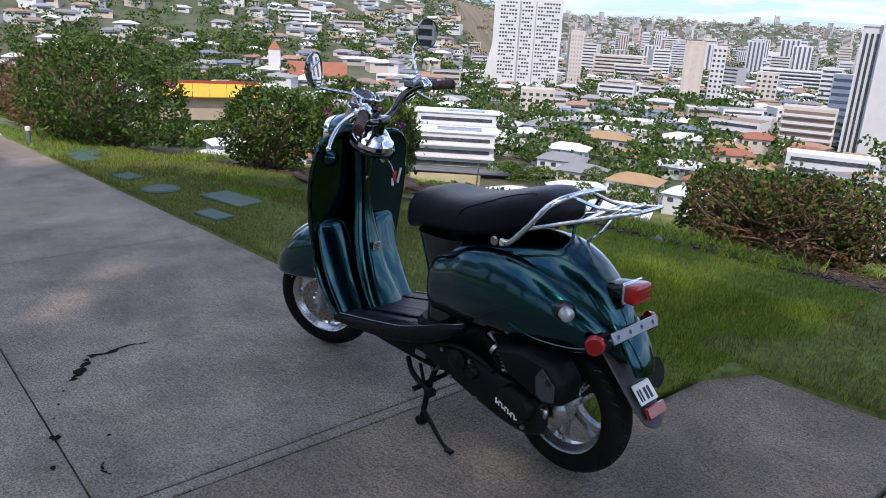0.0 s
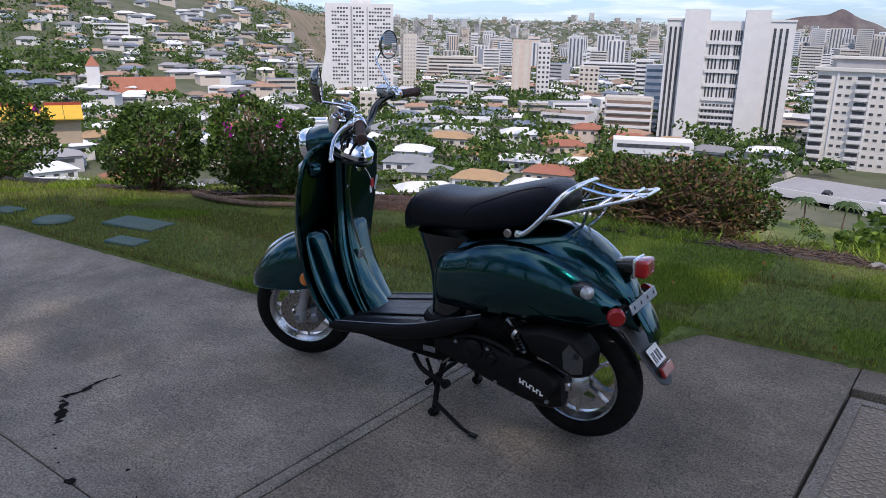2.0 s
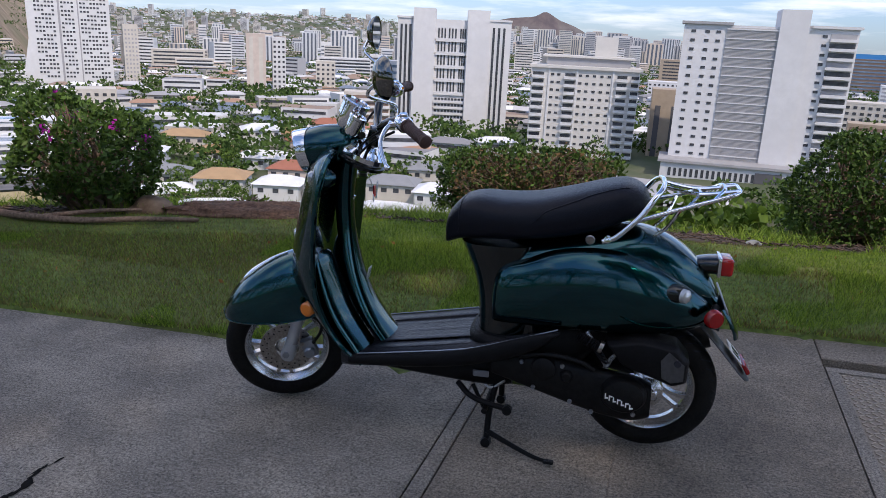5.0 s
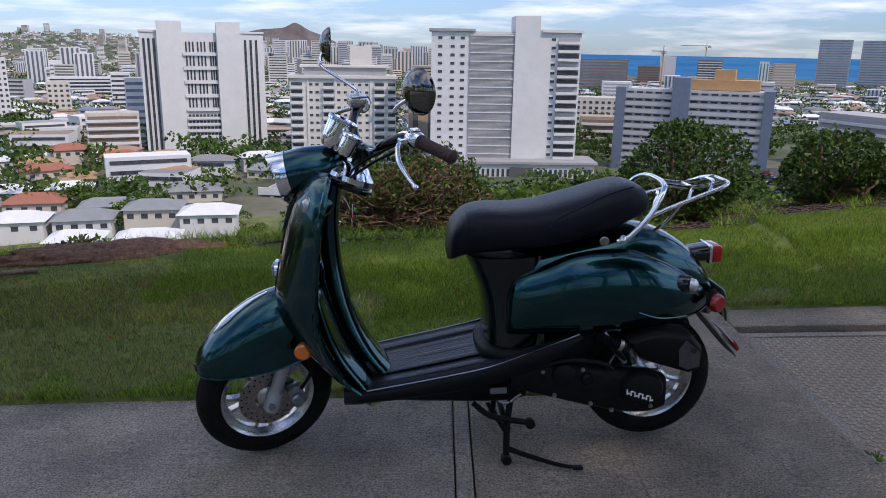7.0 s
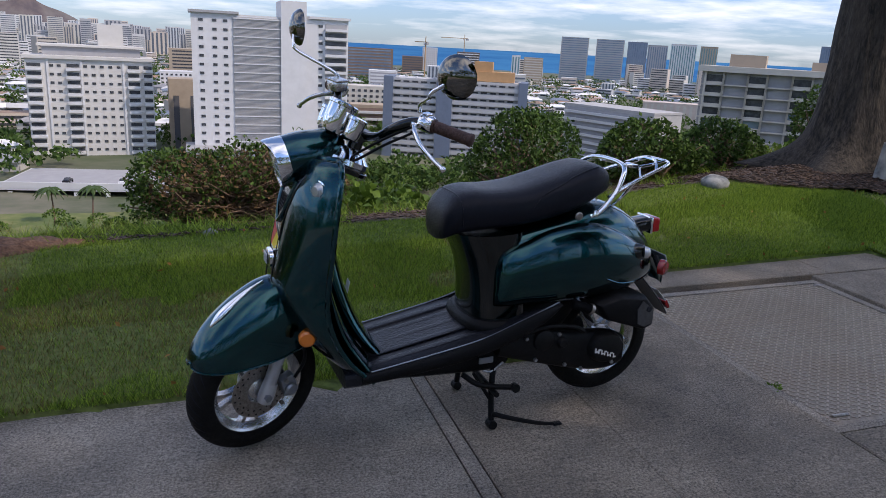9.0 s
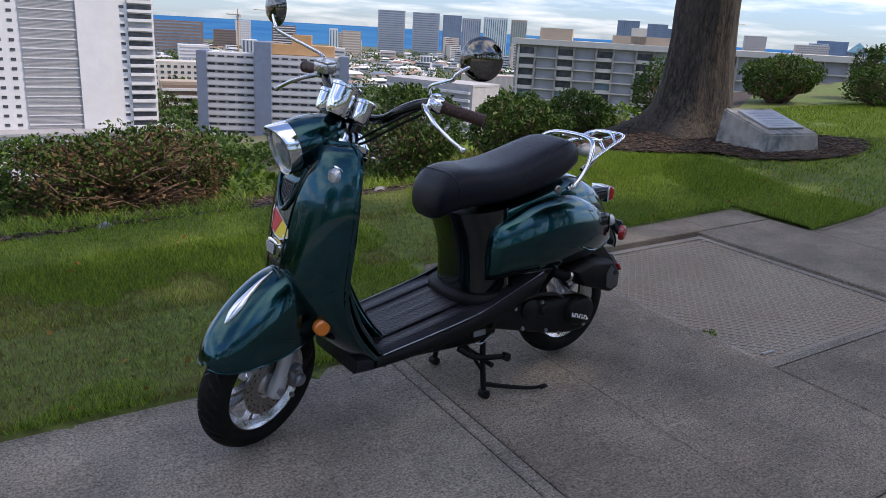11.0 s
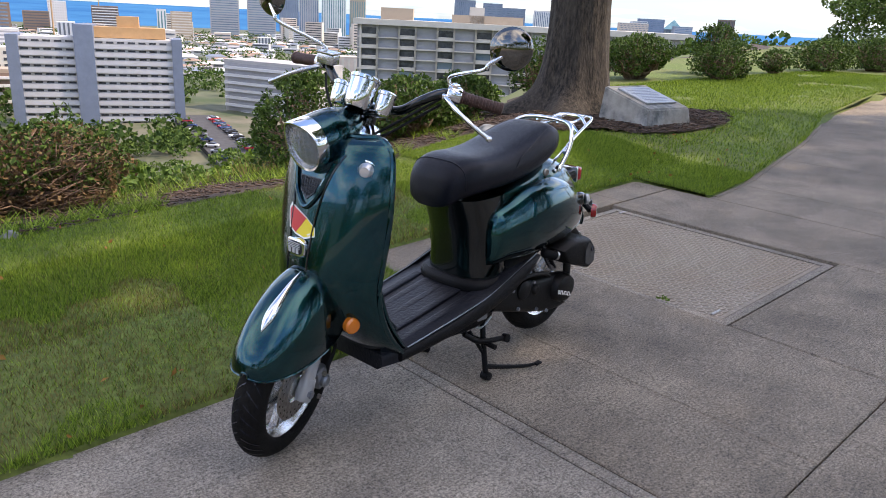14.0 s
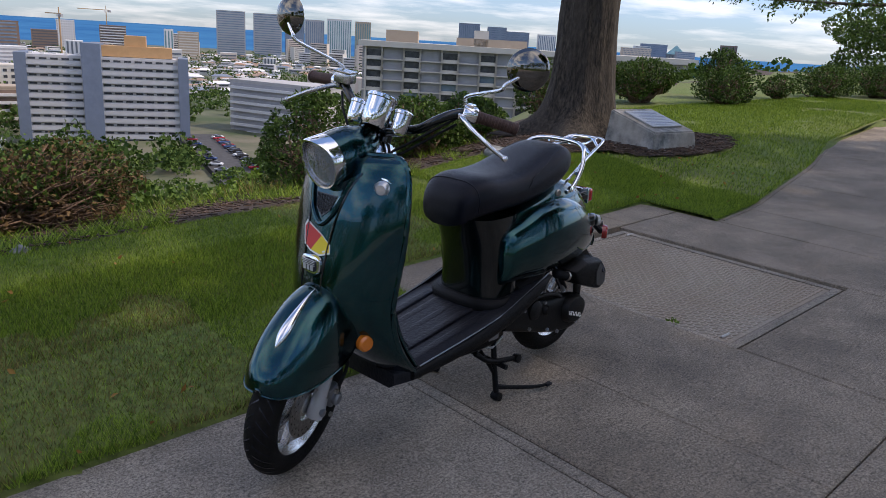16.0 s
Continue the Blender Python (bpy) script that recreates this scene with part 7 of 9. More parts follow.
def build_bits():
    # valve covers in the grass
    for x, y, sx, sy, kind in ((-6.41, 3.58, 0.17, 0.17, 0), (-6.08, 3.50, 0.13, 0.10, 1), (-4.95, 3.55, 0.12, 0.09, 1), (-4.28, 3.60, 0.15, 0.15, 0), (-3.63, 3.93, 0.25, 0.13, 1), (-3.22, 3.60, 0.14, 0.08, 1)):
        bm = bmesh.new()
        if kind:
            box(bm, (0, 0, 0.012), (2 * sx, 2 * sy, 0.04), bevel=0.012, seg=2)
        else:
            lathe(bm, [(0, 0.032), (0.82, 0.032), (0.86, 0.026), (0.92, 0.032), (1.0, 0.026), (1.0, -0.02)], Matrix.Diagonal((sx, sy, 1, 1)), 32)
        ob = solid("valve_cover", bm, M_COVER, "%s green plastic valve cover flush in the lawn" % ("rectangular" if kind else "round"), "valve cover", "valve covers", smooth=False, at=pose(x, y, ground_z(x, y) - 0.004, 0, 0, 12))
    # marker post by the drive
    post = thing("marker_post", "short grey marker post beside the kerb", "post", at=Matrix.Translation((-7.45, 3.28, ground_z(-7.45, 3.28))))
    part("shaft", lathe(bmesh.new(), [(0, 0), (0.025, 0), (0.025, 0.15), (0, 0.15)], Matrix(), 12), M_GREYMETAL, post)
    part("cap", lathe(bmesh.new(), [(0, 0.15), (0.03, 0.15), (0.03, 0.19), (0, 0.20)], Matrix(), 12), M_WHITE, post)
    # stones
    rnd = random.Random(4)
    for x, y, r, mat in ((-3.25, 5.30, 0.16, M_ROCK), (-3.55, 5.35, 0.12, M_ROCK), (3.20, 6.10, 0.13, M_STONE), (1.0, 5.95, 0.05, M_STONE), (-0.95, 5.75, 0.05, M_STONE)):
        bm = bmesh.new()
        bmesh.ops.create_icosphere(bm, subdivisions=3, radius=r)
        o = Vector((rnd.random() * 9, 0, 0))
        for v in bm.verts:
            v.co *= 1 + 0.30 * noise.noise(v.co * (2.2 / r) * 0.5 + o) + 0.08 * noise.noise(v.co * (7 / r) * 0.5 + o)
            v.co.z *= 0.62
        solid("rock", bm, mat, "weathered %s stone beside the shrubs" % ("reddish" if mat is M_ROCK else "pale"), "rock", smooth=True, at=pose(x, y, ground_z(x, y) + r * 0.25, 0, 0, rnd.uniform(0, 360)))
    # fallen branches and root by the flowering shrub
    for pts, r in (([(-4.15, 4.78, 0.03), (-3.8, 4.72, 0.05), (-3.4, 4.78, 0.04), (-3.0, 4.9, 0.05), (-2.65, 5.05, 0.03)], 0.030), ([(-3.7, 4.75, 0.05), (-3.4, 4.95, 0.06), (-3.2, 5.15, 0.04)], 0.020)):
        bm = tube(bmesh.new(), [(x, y, ground_z(x, y) + z) for x, y, z in pts], (r, r * 0.5), 8, 24)
        solid("fallen_branch", bm, M_TWIG, "dry brown branch lying at the bed's edge", "branch", smooth=True)
    # reddish mulch heap at the crest
    bm = bmesh.new()
    bmesh.ops.create_icosphere(bm, subdivisions=4, radius=1)
    for v in bm.verts:
        k = 1 + 0.18 * noise.noise(v.co * 4)
        v.co = Vector((v.co.x * 0.75 * k, v.co.y * 0.22 * k, v.co.z * 0.09 * k + 0.02 * noise.noise(v.co * 20)))
    solid("bark_mound", bm, noisy(principled("red_bark", rough=0.95), 30, (0.07, 0.032, 0.018), (0.20, 0.11, 0.065), bump=1.0, bump_scale=50), "low mound of reddish bark at the lawn's edge", "mulch", smooth=True, at=pose(-2.35, 5.45, ground_z(-2.35, 5.45), 0, 0, 14))
    # weed in the hatch joint
    rng = np.random.default_rng(2)
    x, y = 1.19, 2.99
    P = rng.normal(size=(26, 3)) * np.array([0.012, 0.012, 0.006]) + np.array([x, y, pad_z(x, y) + 0.012])
    tagged(new("joint_weed", leaves_mesh("joint_weed", P, np.tile([0, 0, 1.0], (26, 1)), 0.02, M_LEAF_BRIGHT, rng)), "small yellow-green weed in the paving joint", "weed")
    # plaque on its wedge of stone
    plq = thing("memorial_plaque", "metal plaque on a sloping grey-blue stone block", "plaque", at=pose(4.84, 5.42, ground_z(5.2, 5.6) - 0.01, 0, 0, -6))
    bm = bmesh.new()
    L, D, h0, h1 = 0.74, 0.68, 0.20, 0.38
    pts = [(0, 0, 0), (L, 0, 0), (L, D, 0), (0, D, 0), (0.03, 0.03, h0), (L - 0.03, 0.03, h0), (L - 0.03, D - 0.03, h1), (0.03, D - 0.03, h1)]
    vs = [bm.verts.new(p) for p in pts]
    for f in ((0, 3, 2, 1), (4, 5, 6, 7), (0, 1, 5, 4), (1, 2, 6, 5), (2, 3, 7, 6), (3, 0, 4, 7)):
        bm.faces.new([vs[i] for i in f])
    bmesh.ops.bevel(bm, geom=bm.edges[:], offset=0.015, segments=2, affect="EDGES")
    part("stone_block", bm, M_STONE, plq, "weathered sloping stone block")
    tilt = math.atan2(h1 - h0, D - 0.06)
    PM = Matrix.Translation((L / 2, D / 2, (h0 + h1) / 2 + 0.012)) @ Matrix.Rotation(tilt, 4, "X")
    part("plate", moved(box(bmesh.new(), (0, 0, 0), (0.50, 0.42, 0.02), bevel=0.004), PM), M_PLATE, plq, "dull metal plate with small raised lines")
    bm = bmesh.new()
    for k in range(9):
        box(bm, (0, 0.165 - 0.041 * k, 0.011), (0.44 - 0.07 * (k % 3), 0.012, 0.003))
    part("text_bar", moved(bm, PM), M_GREYMETAL, plq)


build_bits()

# ---- the city below ----
def bar(cx, cy, cz, sx, sy, sz):
    bm = bmesh.new()
    box(bm, (cx, cy, cz), (sx, sy, sz))
    return bm


def windows(parent, name, mat, spots, size, depth=0.25):
    """One object for each window, on one shared mesh; past 300, the rest are one joined part."""
    sx, sz = size
    me = mesh_of(box(bmesh.new(), (0, 0, 0), (sx, depth, sz)), name, mat)
    for p in spots[:300]:
        ob = new(name, me)
        ob.parent = parent
        ob.location = p
    if len(spots) > 300:
        ob = part(name, pydata(name, *fast_boxes([(p, (sx, depth, sz), 0.0) for p in spots[300:]]), mat), None, parent)
        ob["kind"] = "stuff"


def block(label, x, y, yaw, w, d, z0, z1, wall, category="building", group="", front=True):
    """A building body whose front is local y = 0, x from 0 to w, standing at z0."""
    b = thing("building", label, category, group, at=pose(x, y, z0, 0, 0, yaw))
    part("wall", bar(w / 2, d / 2, (z1 - z0) / 2, w, d, z1 - z0), wall, b)
    return b


def tower_a():
    z0, z1 = -46.0, 15.6
    b = thing("apartment_tower", "tall white apartment slab with dark slot windows", "building", at=pose(-382.6, 366.7, z0, 0, 0, 43.8))
    H = z1 - z0
    bm = bmesh.new()
    prof = [(-6.0, 0), (-4.0, 12), (0.0, 32), (0.0, H), (46, H), (46, 10), (47, 0)]
    a = [bm.verts.new((x, 0, z)) for x, z in prof]
    c = [bm.verts.new((x, 18, z)) for x, z in prof]
    bm.faces.new(a); bm.faces.new(list(reversed(c)))
    for i in range(len(prof)):
        j = (i + 1) % len(prof)
        bm.faces.new((a[i], c[i], c[j], a[j]))
    bmesh.ops.recalc_face_normals(bm, faces=bm.faces)
    part("wall", bm, W_WHITE, b)
    part("roof_house", bar(24, 9, H + 1.5, 14, 8, 3), W_WHITE, b)
    spots = []
    for f in range(21):
        z = H - 3.2 - f * 2.45
        for x in [5 + 1.9 * k for k in range(6)] + [19.5 + 1.9 * k for k in range(4)] + [30 + 1.9 * k for k in range(8)]:
            if (f * 7 + int(x * 3)) % 5:
                spots.append((x, -0.02, z))
    windows(b, "window", W_GLASSDARK, spots, (1.3, 1.15))
    part("recess", bar(17.6, -0.02, H / 2, 1.2, 0.3, H - 4), W_GREY, b)
    part("recess", bar(28.2, -0.02, H / 2, 0.7, 0.3, H - 4), W_GREY, b)
    b2 = block("pale side tower beside the white slab", -345, 404, 43, 9, 14, z0, -3.5, W_CREAM)
    windows(b2, "window", W_GREY, [(1.5 + 2 * k, -0.02, 5 + 2.6 * f) for k in range(4) for f in range(14)], (1.0, 1.2))


def tower_b():
    z0, z1 = -50.0, 6.0
    H = z1 - z0
    b = thing("apartment_tower", "white high-rise with two tall fins and black window strips", "building", at=pose(-120.2, 307.9, z0, 0, 0, 17.3))
    part("wall", bar(24.2, 9.6, H / 2, 48.4, 18, H), W_WHITE, b)
    for x0, x1 in ((6.7, 16.0), (29.7, 39.0)):
        part("fin", bar((x0 + x1) / 2, 7.5, (H + 4.3) / 2, x1 - x0, 18, H + 4.3), W_WHITE, b, "blank white fin")
    for xs in ((1.6, 3.5, 5.4), (41.0, 43.2, 45.4)):
        for x in xs:
            part("window_strip", bar(x, 0.50, H / 2 + 2, 0.95, 0.3, H - 9), W_GLASSDARK, b)
    part("roof_slab", bar(3.4, 9.6, H + 0.4, 7.6, 19, 0.8), W_WHITE, b)
    part("roof_slab", bar(43.7, 9.6, H + 0.4, 9.8, 19, 0.8), W_WHITE, b)
    # middle bay: five tall rows of slits, then ribbons
    slits, ribbons = [], []
    for r in range(5):
        zc = H - 5.5 - r * 5.6
        for k in range(6):
            slits.append((17.6 + 1.35 * k + (0.5 if k > 2 else 0), 0.48, zc))
        for k in range(3):
            slits.append((27.0 + 0.95 * k, 0.48, zc))
        part("spandrel", bar(22.9, 0.2, zc - 2.9, 13.2, 0.9, 1.2), W_WHITE, b)
    windows(b, "window", W_GLASSDARK, slits, (0.62, 4.0))
    for r in range(9):
        zc = H - 33.2 - r * 2.55
        part("ledge", bar(22.9, 0.05, zc - 1.15, 13.2, 1.2, 0.9), W_WHITE, b)
        ribbons += [(17.3 + 1.45 * k, 0.48, zc) for k in range(9)]
    windows(b, "window", W_GLASSDARK, ribbons, (1.0, 0.95))
    part("roof_frame", bar(23, 3, H - 1.2, 13, 1.0, 1.4), W_WHITE, b)
    pod = block("low white podium with ribbon windows before the tower", -112, 298, 17, 38, 14, -50, -44.6, W_WHITE)
    for x, w in ((3, 8), (30, 22)):
        part("window_band", bar(x + w / 2, -0.05, 3.3, w, 0.3, 1.1), W_GLASSDARK, pod)
    part("annex", bar(11, -6, 1.0, 10, 14, 8.5), W_WHITE, pod)
    part("terrace", bar(34, -3, 0.5, 24, 8, 3.2), W_WHITE, pod)


def tower_c():
    z0, z1 = -46.5, -9.7
    H = z1 - z0
    b = thing("apartment_block", "cream thirteen-storey apartment block with stacked balconies", "building", at=pose(-54.5, 275.4, z0, 0, 0, 7.4))
    part("wall", bar(19.2, 8, H / 2, 38.5, 16, H), W_OFFWHITE, b)
    part("roof_slab", bar(19.2, 8, H + 0.5, 40, 18, 1.0), W_OFFWHITE, b)
    part("penthouse", bar(20, 10, H + 2.4, 30, 11, 3.0), W_GREY, b)
    part("penthouse_roof", bar(20, 10, H + 4.2, 33, 13, 0.7), W_OFFWHITE, b)
    part("lift_house", bar(26, 10, H + 8.0, 8, 7, 7), W_OFFWHITE, b)
    spots = []
    for f in range(13):
        z = H - 2.2 - f * 2.75
        for x in (7.6, 9.8, 17.6, 20.0, 22.6, 25.2, 27.8):
            spots.append((x, -0.03, z))
        for x0, w in ((0.2, 4.6), (11.8, 4.2), (30.4, 4.0), (35.4, 3.0)):
            part("balcony", bar(x0 + w / 2, -0.7, z - 1.05, w, 1.4, 0.95), W_WHITE, b)
            part("balcony_opening", bar(x0 + w / 2, -0.03, z + 0.15, w * 0.86, 0.3, 1.05), W_GLASSDARK, b)
    windows(b, "window", W_GLASSDARK, spots, (1.15, 0.80))
    for x in (6.4, 16.4, 29.2):
        part("pier", bar(x, -0.15, H / 2, 0.6, 0.5, H), W_WHITE, b)
    hall = block("brown striped block behind the apartments", -12, 296, 4, 17, 12, -48, -16, W_TAN)
    for x in (2.5, 8.5, 14):
        part("window_strip", bar(x, -0.05, 14, 2.0, 0.3, 24), W_DARK, hall)


def tower_d():
    z0, z1 = -36.0, 7.2
    H = z1 - z0
    b = thing("apartment_tower", "white slab tower with a louvred middle and a tall fin", "building", at=pose(-3.2, 260.8, z0, 0, 0, 0.4))
    part("wall", bar(25.4, 8, H / 2, 50.8, 16, H), W_WHITE, b)
    part("fin", bar(32.4, 6.5, (H + 5.2) / 2, 8.4, 15, H + 5.2), W_WHITE, b, "blank white fin")
    part("roof_slab", bar(7, 8, H + 0.4, 15.6, 18, 0.8), W_GREY, b)
    part("roof_slab", bar(44.5, 8, H + 0.4, 14, 18, 0.8), W_WHITE, b)
    part("louvre_field", bar(20.6, -0.05, H / 2 - 0.3, 15.2, 0.5, H - 0.8), W_LOUVRE, b, "grey louvred screen")
    for f in range(15):
        part("louvre_rail", bar(20.6, -0.40, H - 1.2 - f * 2.85, 15.2, 0.35, 0.35), W_WHITE, b)
    fine = []
    for f in range(15):
        for k in range(6):
            fine.append(((20.6, -0.33, H - 1.75 - f * 2.85 - k * 0.38), (15.0, 0.16, 0.10), 0.0))
    ob = part("louvre_slat", pydata("louvre_slat", *fast_boxes(fine), W_GREY), None, b)
    spots = []
    for f in range(15):
        z = H - 2.2 - f * 2.78
        for x in (3.0, 7.2, 10.6):
            spots.append((x, -0.03, z))
        spots.append((41.4, -0.03, z))
        part("balcony", bar(46.6, -0.8, z - 1.1, 7.6, 1.8, 0.9), W_WHITE, b)
        part("balcony_opening", bar(46.6, -0.03, z + 0.1, 7.2, 0.3, 1.4), W_GLASSDARK if f % 3 else W_GREY, b)
    windows(b, "window", W_GLASSDARK, spots, (1.35, 0.85))
    pod = block("weathered white podium with an arcade of narrow openings", -5, 252, 0.4, 58, 16, -48, -36.0, W_WHITE)
    part("roof_slab", bar(29, 8, 12.3, 60, 18, 0.8), W_GREY, pod)
    windows(pod, "opening", W_GLASSDARK, [(3 + 1.7 * k, -0.05, 8.8) for k in range(16)] + [(38 + 1.7 * k, -0.05, 8.8) for k in range(12)], (0.9, 2.6))
    part("garage_door", bar(33, -0.05, 8.6, 8, 0.4, 4.2), W_DARK, pod)
    part("forecourt", bar(29, -8, 1.0, 60, 16, 2.0), W_CREAM, pod)


def tower_e():
    z0, z1 = -42.0, -11.6
    H = z1 - z0
    b = thing("apartment_block", "white banded block between slate-blue end walls", "building", at=pose(66.1, 283.1, z0, 0, 0, -24))
    part("wall", bar(26.8, 7, H / 2, 53.6, 14, H), W_WHITE_SHADED, b)
    part("end_wall", bar(1.6, 6.2, H / 2 + 0.2, 3.6, 15.5, H + 0.6), W_BLUE, b, "slate-blue end wall")
    part("pylon", bar(23.2, 5.0, H / 2 + 2.2, 6.0, 15, H + 4.4), W_BLUE, b, "slate-blue stair pylon")
    part("end_wall", bar(52.6, 6.2, H / 2 + 0.2, 3.4, 15.5, H + 0.6), W_BLUE, b, "slate-blue end wall")
    part("penthouse", bar(37, 7, H + 2.0, 24, 9, 3.6), W_ORANGE, b, "ochre penthouse")
    part("lift_house", bar(37, 7, H + 5.2, 7, 7, 4.4), W_ORANGE, b)
    spots = []
    for f in range(11):
        z = H - 1.4 - f * 2.72
        for x0, x1 in ((3.4, 20.2), (26.2, 50.9)):
            part("gallery_rail", bar((x0 + x1) / 2, -0.9, z - 1.15, x1 - x0, 0.3, 1.45), W_WHITE_SHADED, b)
            part("gallery_floor", bar((x0 + x1) / 2, -0.4, z - 1.85, x1 - x0, 1.2, 0.2), W_WHITE_SHADED, b)
            part("gallery_recess", bar((x0 + x1) / 2, -0.02, z + 0.1, x1 - x0, 0.25, 1.25), W_LOUVRE, b)
            k = x0 + 1.5
            while k < x1 - 1:
                spots.append((k, -0.12, z + 0.15))
                k += 3.4
    windows(b, "window", W_GLASSDARK, spots, (2.3, 0.62))
    vents = []
    for k in range(14):
        vents.append((4 + 3.6 * k, 5, H + 0.3))
    windows(b, "roof_vent", W_WHITE, vents, (1.2, 0.6), 1.2)


def tower_f():
    z0, z1 = -40.0, -1.6
    H = z1 - z0
    b = thing("apartment_block", "long grey apartment block gridded with pale balconies", "building", at=pose(126.8, 173.6, z0, 0, 0, -43.5))
    W = 92.0
    part("wall", bar(W / 2, 7, H / 2, W, 14, H), W_GREY, b)
    part("roof_slab", bar(W / 2, 6.4, H + 0.5, W + 2, 17, 1.5), W_CREAM, b)
    for x, w, h in ((6, 9, 3.2), (26, 20, 2.2), (31, 4, 4.4)):
        part("roof_house", bar(x + w / 2, 8, H + 1.2 + h / 2, w, 7, h), W_TAN if w > 5 else W_CREAM, b)
    bays = []
    x = 1.2
    while x < W - 6:
        bays.append((x, 4.2, True))
        x += 4.6
        if len(bays) % 2 == 1:
            bays.append((x, 5.6, False))
            x += 6.0
    rails = []
    for f in range(13):
        z = H - 2.0 - f * 2.85
        for x0, w, dark in bays:
            if dark:
                part("balcony_opening", bar(x0 + w / 2, -0.05, z, w, 0.3, 1.9), W_GLASSDARK if (f + int(x0)) % 5 else W_GLASSBLUE, b)
                rails.append((x0 + w / 2, -0.9, z - 1.1))
        part("floor_slab", bar(W / 2, -0.6, z - 1.55, W, 1.3, 0.28), W_CREAM, b)
    windows(b, "balcony_rail", W_CREAM, rails, (4.5, 0.75), 0.25)
    for x0, w, dark in bays:
        for e in (x0 - 0.2, x0 + w + 0.2):
            part("pier", bar(e, -0.7, H / 2, 0.5, 1.5, H), W_CREAM, b)


def generic(label, x, y, yaw, w, d, z0, z1, wall, style, glass=None, storey=3.0, group=""):
    b = block(label, x, y, yaw, w, d, z0, z1, wall, group=group)
    H = z1 - z0
    n = int(H / storey)
    glass = glass or W_GLASSDARK
    if style == "band":
        for f in range(n):
            part("window_band", bar(w / 2, -0.04, H - 1.6 - f * storey, w * 0.92, 0.3, storey * 0.42), glass, b)
    elif style == "grid":
        c = max(3, int(w / 3.2))
        windows(b, "window", glass, [(w * (k + 0.5) / c, -0.04, H - 1.8 - f * storey) for f in range(n) for k in range(c)], (w / c * 0.5, storey * 0.45))
    elif style == "strip":
        c = max(2, int(w / 4))
        for k in range(c):
            part("window_strip", bar(w * (k + 0.5) / c, -0.04, H / 2, w / c * 0.42, 0.3, H * 0.94), glass, b)
    elif style == "balcony":
        for f in range(n):
            part("balcony", bar(w / 2, -0.7, H - 2.4 - f * storey, w * 0.96, 1.4, storey * 0.34), W_WHITE, b)
            part("balcony_opening", bar(w / 2, -0.04, H - 1.3 - f * storey, w * 0.92, 0.3, storey * 0.5), glass, b)
    part("roof_parapet", bar(w / 2, d / 2, H + 0.4, w * 1.01, d * 1.01, 0.8), wall, b)
    return b


